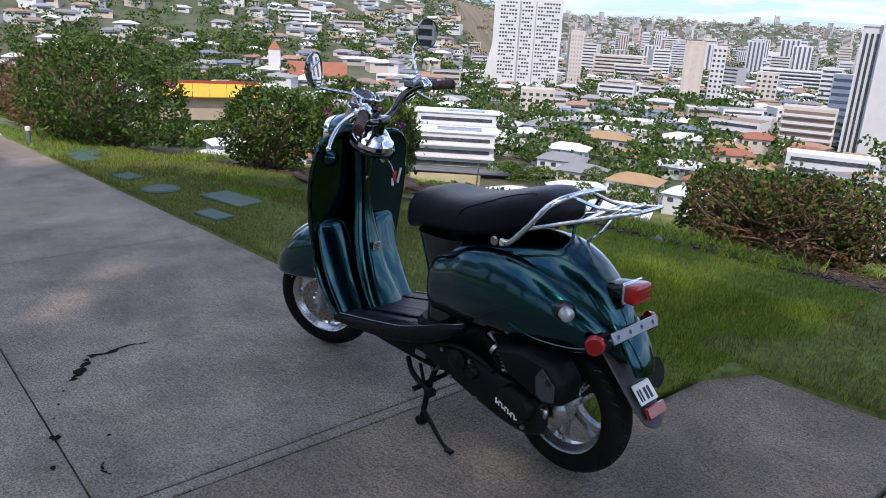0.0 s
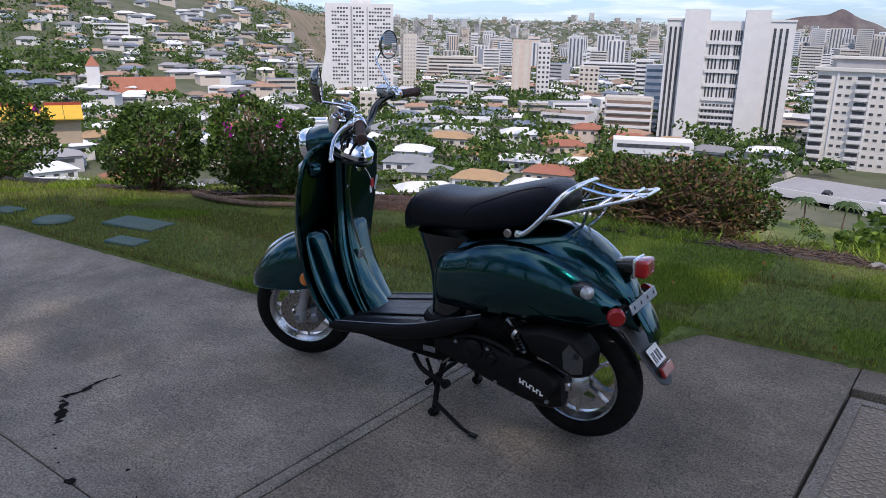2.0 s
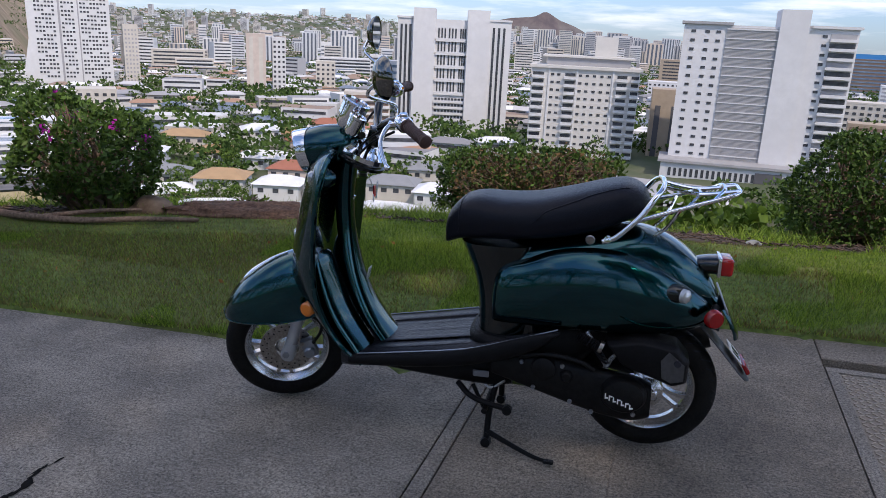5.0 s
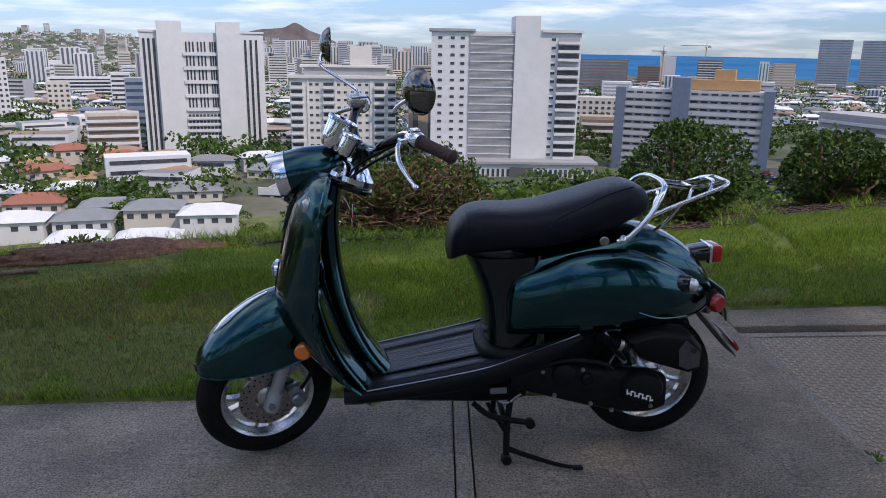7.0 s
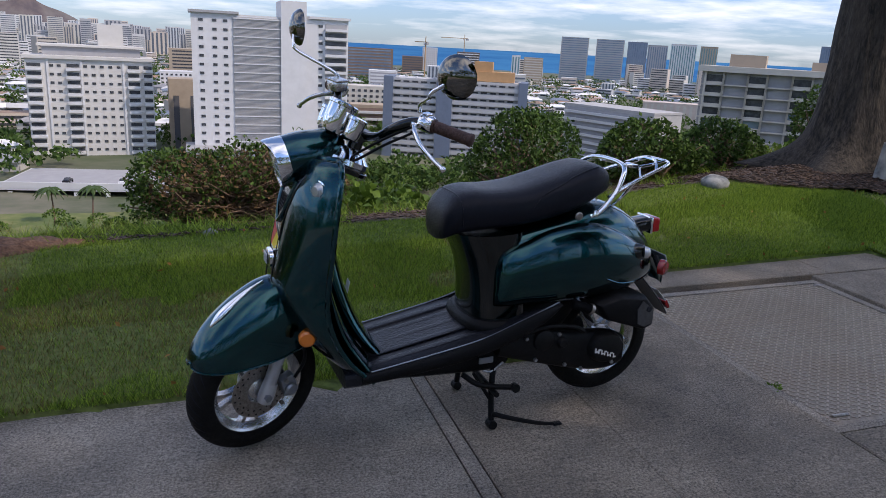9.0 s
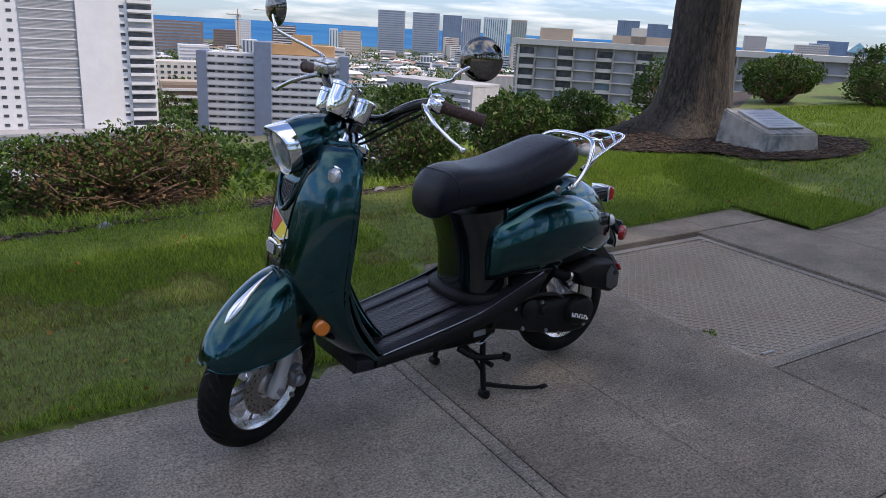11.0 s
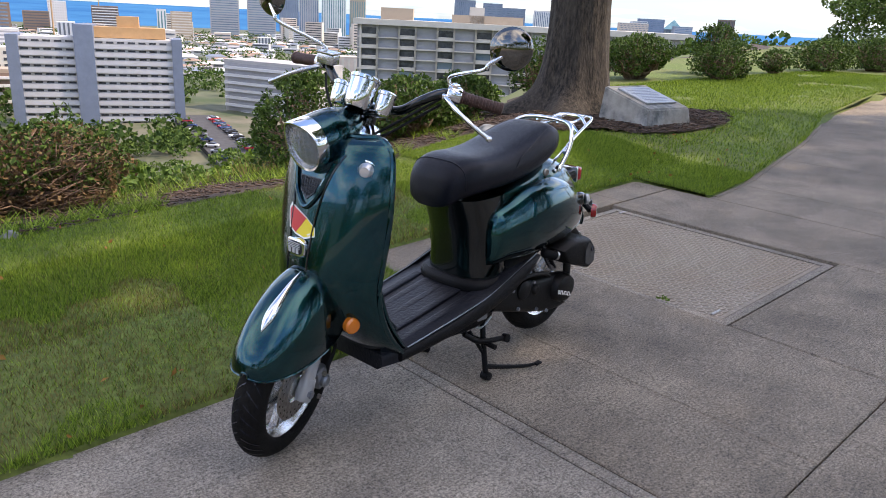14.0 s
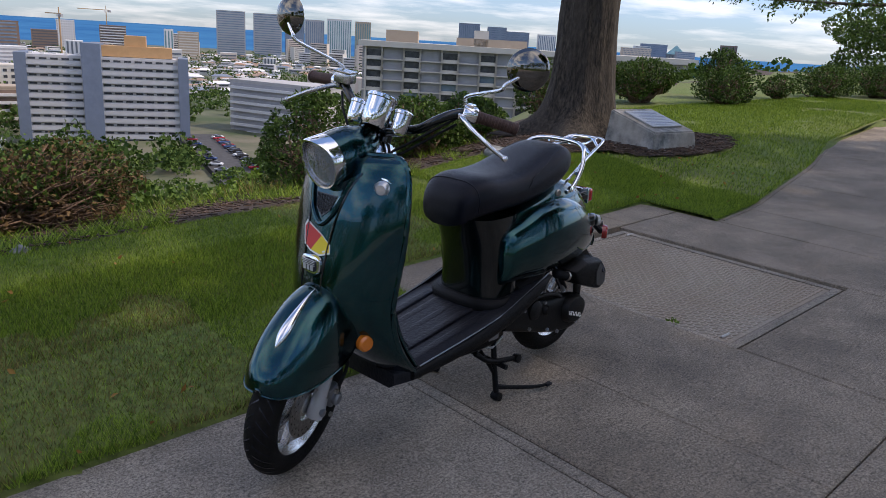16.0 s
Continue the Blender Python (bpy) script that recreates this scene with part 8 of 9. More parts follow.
def build_city_blocks():
    tower_a(); tower_b(); tower_c(); tower_d(); tower_e(); tower_f()
    g = generic
    g("grey block with pale gallery rails and a slate-blue end wall", 147, 291, -70, 46, 18, -44, -20.5, W_LOUVRE, "balcony", W_GREY)
    g("small cream block with ribbed sides among houses", -262.4, 274.6, 43, 17, 14, -52, -32, W_CREAM, "grid")
    g("dark-banded hotel with a pale frame", -438.5, 545.7, 37, 44, 18, -54, -25, W_CREAM, "band")
    g("blue-grey glazed office block", -552, 578, 43, 31, 20, -52, -34.5, W_GREY, "band", W_GLASSBLUE)
    g("slim pinkish blank-sided tower", -256.7, 405.9, 33, 11.5, 14, -48, -6, W_PINK, "strip", W_CREAM)
    g("white tower behind the slim pink one", -247, 420, 33, 8, 10, -48, -8, W_WHITE, "grid")
    g("pale mid-rise with a window grid", -239, 462, 28, 13, 12, -49, -22.5, W_CREAM, "grid")
    g("white mid-rise block of flats", -216, 500, 24, 12, 12, -50, -18, W_WHITE, "band")
    g("white mid-rise block of flats", -205, 520, 24, 10, 12, -50, -24, W_WHITE, "grid")
    g("long low white school block", -210, 254.5, 37, 34, 12, -46, -38, W_WHITE, "band")
    g("tan flats with open galleries", -141, 299.6, 23, 20, 12, -44, -26.5, W_CREAM, "balcony", W_BROWN)
    g("white flats with blue bands", -138, 333, 20, 11, 12, -46, -14, W_WHITE, "band", W_GLASSBLUE)
    g("white banded tower behind the finned high-rise", -62, 346, 12, 19, 12, -50, -14, W_WHITE, "grid", W_GLASSBLUE)
    g("large white flats across the valley", -330, 640, 27, 52, 16, -52, -28, W_WHITE, "balcony")
    g("pale office slab with long windows", -480, 640, 37, 26, 16, -52, -28, W_CREAM, "band")
    g("cream block with long galleries", -395, 520, 38, 30, 14, -52, -30, W_CREAM, "balcony")
    g("white wide block with small windows", -30, 620, 2, 34, 18, -52, -30, W_WHITE, "grid")
    g("tan office slab with long windows", -28, 760, 2, 75, 20, -54, -16, W_TAN, "band")
    g("cream hotel wing with windows", 62, 420, -8, 40, 16, -50, -24, W_CREAM, "grid")
    g("tan block beside the banded flats", 62, 330, -8, 18, 12, -48, -27, W_TAN, "balcony", W_BROWN)
    g("long pinkish stepped flats", 270, 424, -33, 44, 16, -48, -28, W_PINK, "strip", W_CREAM)
    g("long pinkish stepped flats", 318, 386, -38, 44, 16, -46, -27, W_PINK, "strip", W_CREAM)
    g("slim white tower with a window grid", 388, 1348, -16, 27, 20, -60, -6, W_WHITE, "grid", W_GREY, 4)
    g("dark reddish glass tower", 335, 1290, -14, 36, 24, -60, -22, W_BROWN, "band", W_DARK, 4)
    g("unfinished bare concrete tower", 417, 1236, -18, 38, 22, -60, -10, W_BROWN, "balcony", W_DARK, 4)
    g("tan tower with pale window bands", 441, 1008, -23, 27, 18, -58, -11, W_TAN, "band", W_CREAM, 3.5)
    g("slim white glazed tower", 425, 1015, -23, 12, 12, -58, -9, W_WHITE, "strip", W_GLASSTEAL)
    g("wide blue glass tower", 160, 900, -10, 60, 20, -58, -8, W_BROWN, "band", W_GLASSBLUE, 3.5)
    g("white office with rounded floors", 150, 700, -10, 26, 20, -56, -26, W_WHITE, "band", W_GREY)
    # waterfront towers
    for k, (x, y, w, top, wall, gl, st) in enumerate(((664, 1345, 52, 27, W_GREY, W_GLASSBLUE, "band"), (723, 1314, 52, 26, W_GREY, W_GLASSBLUE, "band"), (774, 1285, 36, 24, W_BLUE, W_GLASSBLUE, "strip"), (806, 1266, 36, 20, W_GREY, W_GLASSBLUE, "strip"), (840, 1242, 46, 24, W_WHITE, W_GLASSTEAL, "strip"), (884, 1212, 30, 22, W_TAN, W_GLASSTEAL, "strip"))):
        g("tall waterfront tower with glazed bands", x, y, -28 - 1.5 * k, w, 26, -62, top, wall, st, gl, 4.2, "waterfront towers")
    dirs = [(1120, 1170, 44, 34, W_BLUE, "strip"), (1165, 1130, 40, 30, W_BLUE, "band"), (1250, 1180, 70, 24, W_BLUE, "band"), (1330, 1130, 40, 22, W_WHITE, "strip"), (1500, 1150, 46, 20, W_PINK, "grid"), (1590, 1080, 70, 6, W_PINK, "grid"), (1750, 1150, 40, 12, W_WHITE, "band"), (1860, 1200, 70, 20, W_BLUE, "band"), (1930, 1130, 50, 4, W_GREY, "band")]
    for k, (x, y, w, top, wall, st) in enumerate(dirs):
        g("distant blue-glazed downtown tower", x, y, -45, w, 26, -62, top, wall, st, W_GLASSBLUE, 4.5, "downtown towers")
    p = block("tower with a green pyramid roof", 1966, 1192, -58, 64, 40, -62, -4, W_CREAM)
    bm = bmesh.new()
    bmesh.ops.create_cone(bm, cap_ends=True, segments=4, radius1=40, radius2=0, depth=26, matrix=pose(32, 20, 58 + 13, 0, 0, 45))
    part("pyramid_roof", bm, W_GLASSTEAL, p)
    for k in range(7):
        part("window_strip", bar(7 + 8.5 * k, -0.1, 28, 3.2, 0.5, 52), W_GREY, p)
    g("reddish stone downtown tower", 2038, 1062, -62, 46, 30, -62, 28, W_BROWN, "strip", W_DARK, 5)
    # parking deck
    deck = thing("parking_deck", "white two-level parking deck with open sides", "parking deck", at=pose(-51, 194, -50, 0, 0, -8))
    for z, y0 in ((6.5, 0), (10.5, 16)):
        part("deck_slab", bar(30, y0 + 14, z, 66, 28, 0.8), W_WHITE, deck)
        part("parapet", bar(30, y0 + 0.2, z + 0.9, 66, 0.5, 1.6), W_WHITE, deck)
        part("deck_surface", bar(30, y0 + 14.4, z + 0.45, 65, 26.8, 0.1), W_GREY, deck)
        for k in range(9):
            part("column", bar(1 + 7.8 * k, y0 + 0.5, z / 2 - 0.4, 0.9, 0.9, z - 0.8), W_WHITE, deck)
    part("back_wall", bar(30, 27.5, 5, 66, 0.6, 10), W_DARK, deck)
    # school hall with yellow roof, and white halls below the bank
    hall = thing("pavilion", "long hall with a bright yellow segmented roof", "building", at=pose(-139, 52, -19, 0, 0, 66))
    part("wall", bar(8, 3, 1.5, 18, 6, 5), W_TAN, hall)
    part("ridge", bar(8, 3.1, 5.7, 19, 0.5, 0.7), W_RED_DARK, hall, "dark red ridge")
    for k in range(6):
        bm = bmesh.new()
        x0, x1 = 3.1 * k - 1.0, 3.1 * k + 2.0
        vs = [bm.verts.new(p) for p in ((x0, -2, 3.6), (x1, -2, 3.6), (x1, 3, 5.6), (x0, 3, 5.6))]
        bm.faces.new(vs)
        thick(bm, 0.2)
        part("roof_panel", bm, R_YELLOW, hall)
    for x, y, yaw, w, d, z0, h in ((-176, 137, 48, 27, 12, -43, 11.0), (-192, 154, 48, 26, 10, -43, 14.0)):
        s = block("white flat-roofed school building below the bank", x, y, yaw, w, d, z0, z0 + h, W_WHITE, group="school buildings")
        for q in (2.0, 5.6, 9.2):
            part("window_band", bar(w / 2, -0.04, h - q, w * 0.9, 0.2, 1.1), W_GLASSDARK, s)
        for q in (3.6, 7.2):
            part("eave", bar(w / 2, -0.8, h - q, w * 1.02, 2.0, 0.4), R_WHITE, s)
        part("roof_slab", bar(w / 2, d / 2, h + 0.2, w * 1.08, d * 1.1, 0.4), R_WHITE, s)
        part("solar_panel", bar(w * 0.6, d / 2, h + 0.5, w * 0.5, d * 0.5, 0.12), W_GLASSBLUE, s)
    steeple = thing("church", "white church tower with a red-tiled roof", "church", at=pose(-360, 190, -46, 0, 0, 60))
    part("tower", bar(0, 0, 13, 6, 6, 26), W_WHITE, steeple)
    bm = bmesh.new()
    bmesh.ops.create_cone(bm, cap_ends=True, segments=4, radius1=4.6, radius2=0, depth=5, matrix=pose(0, 0, 28.5, 0, 0, 45))
    part("tower_roof", bm, R_RED, steeple)
    part("nave", bar(22, 2, 7, 30, 12, 14), W_WHITE, steeple)
    part("nave_roof", moved(box(bmesh.new(), (0, 0, 0), (31, 10, 10)), Matrix.Translation((22, 2, 13.5)) @ Matrix.Rotation(radians(45), 4, "X")), R_RED, steeple)


def drape(bm, pts, lift):
    """A strip over the ground between two rows of plan points."""
    A, B = [[bm.verts.new((x, y, ground_z(x, y) + lift)) for x, y in row] for row in pts]
    for i in range(len(A) - 1):
        bm.faces.new((A[i], A[i + 1], B[i + 1], B[i]))
    return bm


def build_field_and_roads():
    pol = lambda deg, r: (r * math.sin(radians(deg)), r * math.cos(radians(deg)))
    bm = bmesh.new()
    for k in range(6):
        drape(bm, [[pol(-58 + 1.2 * i, 180 + 4 * k) for i in range(11)], [pol(-58 + 1.2 * i, 184 + 4 * k) for i in range(11)]], 0.5)
    solid("sports_field", bm, noisy(principled("dry_field", rough=0.95), 0.2, (0.30, 0.24, 0.12), (0.42, 0.34, 0.19), second=(0.05, (0.24, 0.26, 0.10), 0.5)), "dry mown sports field below the bank", "field", kind="structure")
    fence = thing("field_fence", "green mesh fence along the sports field", "fence", at=Matrix())
    for k in range(9):
        x, y = pol(-46.2, 178 + 3.4 * k)
        part("post", bar(x, y, ground_z(x, y) + 2.0, 0.16, 0.16, 5.0), M_COVER, fence)
        if k < 8:
            x2, y2 = pol(-46.2, 181.4 + 3.4 * k)
            bm = bmesh.new()
            z1, z2 = ground_z(x, y), ground_z(x2, y2)
            bm.faces.new([bm.verts.new(p) for p in ((x, y, z1 + 0.3), (x2, y2, z2 + 0.3), (x2, y2, z2 + 4.2), (x, y, z1 + 4.2))])
            thick(bm, 0.05)
            part("mesh_panel", bm, M_COVER, fence)
    for ways, w, label in (([(-60, 209), (-54, 210), (-48, 209), (-44.5, 208), (-41, 212), (-38, 220)], 7.0, "asphalt road past the sports field"), ([(-42.5, 208), (-41.2, 225), (-41.5, 250), (-43, 300), (-46, 380), (-49, 520)], 8.0, "asphalt street running up the valley"), ([(-30, 330), (-22, 345), (-14, 340), (-6, 350)], 9.0, "asphalt street among the houses")):
        c = [Vector(pol(*p)) for p in ways]
        fine = [c[i].lerp(c[i + 1], j / 6) for i in range(len(c) - 1) for j in range(6)] + [c[-1]]
        L, R = [], []
        for i, p in enumerate(fine):
            d = (fine[min(i + 1, len(fine) - 1)] - fine[max(i - 1, 0)]).normalized()
            L.append((p.x - d.y * w / 2, p.y + d.x * w / 2)); R.append((p.x + d.y * w / 2, p.y - d.x * w / 2))
        bm = drape(bmesh.new(), [L, R], 0.7)
        solid("road", bm, noisy(principled("street_asphalt", rough=0.9), 0.3, (0.10, 0.10, 0.105), (0.16, 0.16, 0.165)), label, "road", kind="structure")


W_RED_DARK = wall_paint("dark_red_wall", (0.28, 0.05, 0.03))
build_city_blocks()
build_field_and_roads()


def gable(V, Fc, x, y, z, w, d, h, rh, yaw):
    """Walls and hipped roof of one far house."""
    c, s = math.cos(yaw), math.sin(yaw)
    T = lambda a, b, q: (x + c * a - s * b, y + s * a + c * b, z + q)
    k = len(V)
    V += [T(-w / 2, -d / 2, -3), T(w / 2, -d / 2, -3), T(w / 2, d / 2, -3), T(-w / 2, d / 2, -3), T(-w / 2, -d / 2, h), T(w / 2, -d / 2, h), T(w / 2, d / 2, h), T(-w / 2, d / 2, h)]
    Fc += [(k + i, k + (i + 1) % 4, k + 4 + (i + 1) % 4, k + 4 + i) for i in range(4)]
    return T


def house(x, y, yaw, w, d, h, wall, roof, label):
    z = ground_z(x, y)
    b = thing("house", label, "house", "valley houses", at=pose(x, y, z, 0, 0, yaw))
    part("wall", bar(0, 0, h / 2 - 1.5, w, d, h + 3), wall, b)
    bm = bmesh.new()
    e, rh = 0.7, 0.9 + 0.10 * d
    a = [bm.verts.new(p) for p in ((-w / 2 - e, -d / 2 - e, h), (w / 2 + e, -d / 2 - e, h), (w / 2 + e, d / 2 + e, h), (-w / 2 - e, d / 2 + e, h), (-w / 2 + d * 0.35, 0, h + rh), (w / 2 - d * 0.35, 0, h + rh))]
    for f in ((0, 1, 5, 4), (1, 2, 5), (2, 3, 4, 5), (3, 0, 4), (3, 2, 1, 0)):
        bm.faces.new([a[i] for i in f])
    part("roof", bm, roof, b)
    n = max(2, int(w / 3))
    windows(b, "window", W_GLASSDARK, [(-w / 2 + w * (k + 0.5) / n, -d / 2 - 0.03, h - 1.4) for k in range(n)], (1.4, 1.1), 0.12)
    return b


def clear_of_blocks(x, y, m=6):
    for bx, by, r in ((-150, 122, 20), (-132, 136, 12), (-165, 150, 22), (-140, 158, 8), (-366, 390, 36), (-97, 318, 34), (-36, 285, 30), (22, 262, 42), (92, 274, 36), (160, 150, 60), (94, 176, 9), (99, 192, 10), (104, 208, 10), (109, 225, 10), (114, 242, 10), (119, 258, 9), (-20, 208, 42), (150, 270, 30), (-255, 280, 16), (-420, 560, 30), (-196, 265, 22), (-131, 305, 16), (-133, 338, 12)):
        if math.hypot(x - bx, y - by) < r + m:
            return False
    return True


def build_crowd():
    rnd = random.Random(11)
    # near houses as things
    made, tries = [], 0
    walls = [W_WHITE, W_CREAM, W_WHITE, W_PINK, W_CREAM]
    roofs = [(R_GREY, "grey"), (R_BROWN, "tan"), (R_GREY, "grey"), (R_RED, "red-brown"), (R_WHITE, "white"), (R_WHITE, "white")]
    fixed = [(-107, 158, 20, 12, 10, 5.5, 1), (-92, 160, 15, 11, 9, 5.0, 4), (-80, 165, 15, 12, 9, 4.5, 0), (-66, 170, 10, 12, 9, 6.0, 0), (-52, 166, 10, 12, 9, 6.0, 4), (-60, 150, 12, 12, 8, 4, 4), (-74, 148, 12, 10, 8, 4, 4), (-140, 168, 28, 13, 9, 4.5, 0), (-126, 160, 25, 12, 9, 4.5, 0), (-150, 182, 28, 12, 9, 5, 4)]
    for x, y, yaw, w, d, h, r in fixed:
        made.append((x, y)); house(x, y, yaw, w, d, h, walls[(int(-x)) % 5], roofs[r][0], "hip-roofed valley house with a %s roof" % roofs[r][1])
    while len(made) < 46 and tries < 4000:
        tries += 1
        th, r = radians(rnd.uniform(-66, -4)), rnd.uniform(165, 300)
        x, y = r * math.sin(th), r * math.cos(th)
        if not clear_of_blocks(x, y) or any(math.hypot(x - a, y - b) < 15 for a, b in made):
            continue
        q = rnd.choice(roofs)
        made.append((x, y))
        house(x, y, math.degrees(-th) + rnd.uniform(-20, 20), rnd.uniform(10, 16), rnd.uniform(8, 11), rnd.choice((3.2, 3.5, 5.8)), rnd.choice(walls), q[0], "hip-roofed valley house with a %s roof" % q[1])
    # far houses: one crowd of walls, one of roofs
    V, Fc, RV, RF = [], [], [], []
    WB = []
    n = 0
    while n < 4700:
        th = radians(rnd.uniform(-84, 62))
        r = 235 + (1350 * rnd.random() ** 1.15 if n < 3000 else 1200 + 1900 * rnd.random())
        if n >= 3000 and not -50 < math.degrees(th) < -4:
            continue
        x, y = r * math.sin(th), r * math.cos(th)
        deg = math.degrees(th)
        z = ground_z(x, y)
        if r < 300 and deg > -62 and any(math.hypot(x - a, y - b) < 14 for a, b in made):
            continue
        if not clear_of_blocks(x, y) or (deg > 8 and r > 1500) or (deg > 4 and r < 480) or (deg > 30 and r < 800) or (deg < -44 and r > 820 and hill_elev(deg) > 0.6 and (deg > -62 or rnd.random() < 0.5)):
            continue
        n += 1
        big = rnd.random() < (0.04 if deg < -48 else 0.16)
        w, d = (rnd.uniform(12, 25), rnd.uniform(9, 14)) if big else (rnd.uniform(9, 15), rnd.uniform(7, 10))
        h = rnd.choice((4, 5, 6, 8, 10)) if big else rnd.choice((3, 3.4, 5.5))
        if big and deg > -44 and r > 650 and rnd.random() < 0.22:
            h, w, d = rnd.uniform(18, 42), rnd.uniform(14, 24), 14
        yaw = -th + rnd.uniform(-0.5, 0.5)
        T = gable(V, Fc, x, y, z, w, d, h, 1.5, yaw)
        k = len(RV)
        if big:
            RV += [T(-w / 2, -d / 2, h), T(w / 2, -d / 2, h), T(w / 2, d / 2, h), T(-w / 2, d / 2, h)]
            RF.append((k, k + 1, k + 2, k + 3))
            fl = int(h / 3)
            for q in range(fl):
                p = T(0, -d / 2 - 0.05, h - 1.6 - 3 * q)
                WB.append((p, (w * 0.9, 0.3, 1.1), yaw))
        else:
            e = 0.8
            rh = 1.6
            RV += [T(-w / 2 - e, -d / 2 - e, h), T(w / 2 + e, -d / 2 - e, h), T(w / 2 + e, d / 2 + e, h), T(-w / 2 - e, d / 2 + e, h), T(-w / 2 + 3, 0, h + rh), T(w / 2 - 3, 0, h + rh)]
            RF += [(k, k + 1, k + 5, k + 4), (k + 1, k + 2, k + 5), (k + 2, k + 3, k + 4, k + 5), (k + 3, k, k + 4)]
            p = T(0, -d / 2 - 0.05, h - 1.3)
            WB.append((p, (w * 0.6, 0.2, 1.0), yaw))
    tagged(new("far_houses", pydata("far_houses", V, Fc, M_FARWALL)), "crowd of small pale houses and flats", "houses", kind="stuff")
    tagged(new("far_roofs", pydata("far_roofs", RV, RF, M_FARROOF)), "crowd of grey, white and brown roofs", "roofs", kind="stuff")
    tagged(new("far_windows", pydata("far_windows", *fast_boxes(WB), W_GLASSDARK)), "dark windows of far houses", "windows", kind="stuff")
    # distant towers towards the crater and the shore
    V, Fc, WB = [], [], []
    for k in range(208):
        if k < 150:
            th, r, h = radians(rnd.uniform(-15, 3)), rnd.uniform(1900, 2900), rnd.choice((40, 60, 75, 90, 100))
        elif k < 195:
            th, r, h = radians(rnd.uniform(-42, -14)), rnd.uniform(900, 1700), rnd.choice((25, 35, 45, 60))
        else:
            th, r, h = radians(rnd.uniform(3, 45)), rnd.uniform(800, 1900), rnd.choice((12, 18, 24, 30))
        x, y = r * math.sin(th), r * math.cos(th)
        z = ground_z(x, y)
        w, d = (rnd.uniform(20, 42) if k < 150 else rnd.uniform(13, 26)), 20
        top = rnd.uniform(-0.75, 0.50) if k < 150 else rnd.uniform(-2.0, -0.1) if k < 195 else rnd.uniform(-2.2, -1.0)
        h = max(10, r * math.tan(radians(top)) - z)
        gable(V, Fc, x, y, z, w, d, h, 0, -th)
        kk = len(V)
        V += [V[kk - 4], V[kk - 3], V[kk - 2], V[kk - 1]]
        Fc.append((kk, kk + 1, kk + 2, kk + 3))
        c, s = math.cos(-th), math.sin(-th)
        if k % 2:
            q = 3.0
            while q < h - 2:
                WB.append(((x + s * (d / 2 + 0.2), y - c * (d / 2 + 0.2), z + q), (w * 0.9, 0.4, 1.6), -th))
                q += 4.4
        else:
            for q in range(4):
                o = w * (-0.36 + 0.24 * q)
                WB.append(((x + c * o + s * (d / 2 + 0.2), y + s * o - c * (d / 2 + 0.2), z + h / 2), (w * 0.11, 0.4, h * 0.94), -th))
    tagged(new("far_towers", pydata("far_towers", V, Fc, M_FARWALL)), "pale resort towers near the shore", "towers", kind="stuff")
    tagged(new("far_tower_windows", pydata("far_tower_windows", *fast_boxes(WB), principled("far_window", (0.10, 0.12, 0.15), 0.3))), "dark window bands of far towers", "windows", kind="stuff")


build_crowd()


def crown_cloud(name, spots, leafs, material, seed, label, flat=0.8, leaf=0.30):
    """Many tree crowns at once: for each, clumps of leaf-sized facets over an uneven dome."""
    rng = np.random.default_rng(seed)
    P, N, S = [], [], []
    for (x, y, z, r), n in zip(spots, leafs):
        lob = rng.normal(size=(5, 3)) * np.array([0.5, 0.5, 0.28]) * r
        k = rng.integers(5, size=n)
        d = rng.normal(size=(n, 3))
        d /= np.linalg.norm(d, axis=1)[:, None]
        d[:, 2] = np.abs(d[:, 2]) * 0.9 - 0.12
        p = lob[k] + d * (r * 0.62) * (0.75 + 0.35 * rng.random((n, 1))) * np.array([1, 1, flat])
        P.append(p + np.array([x, y, z + r * 0.55])); N.append(d); S.append(np.full(n, r * leaf))
    P, N, S = np.concatenate(P), np.concatenate(N), np.concatenate(S)
    ob = new(name, leaves_mesh(name, P, N, S, material, rng, aspect=0.9, fold=0.3))
    return tagged(ob, label, "trees", kind="stuff")


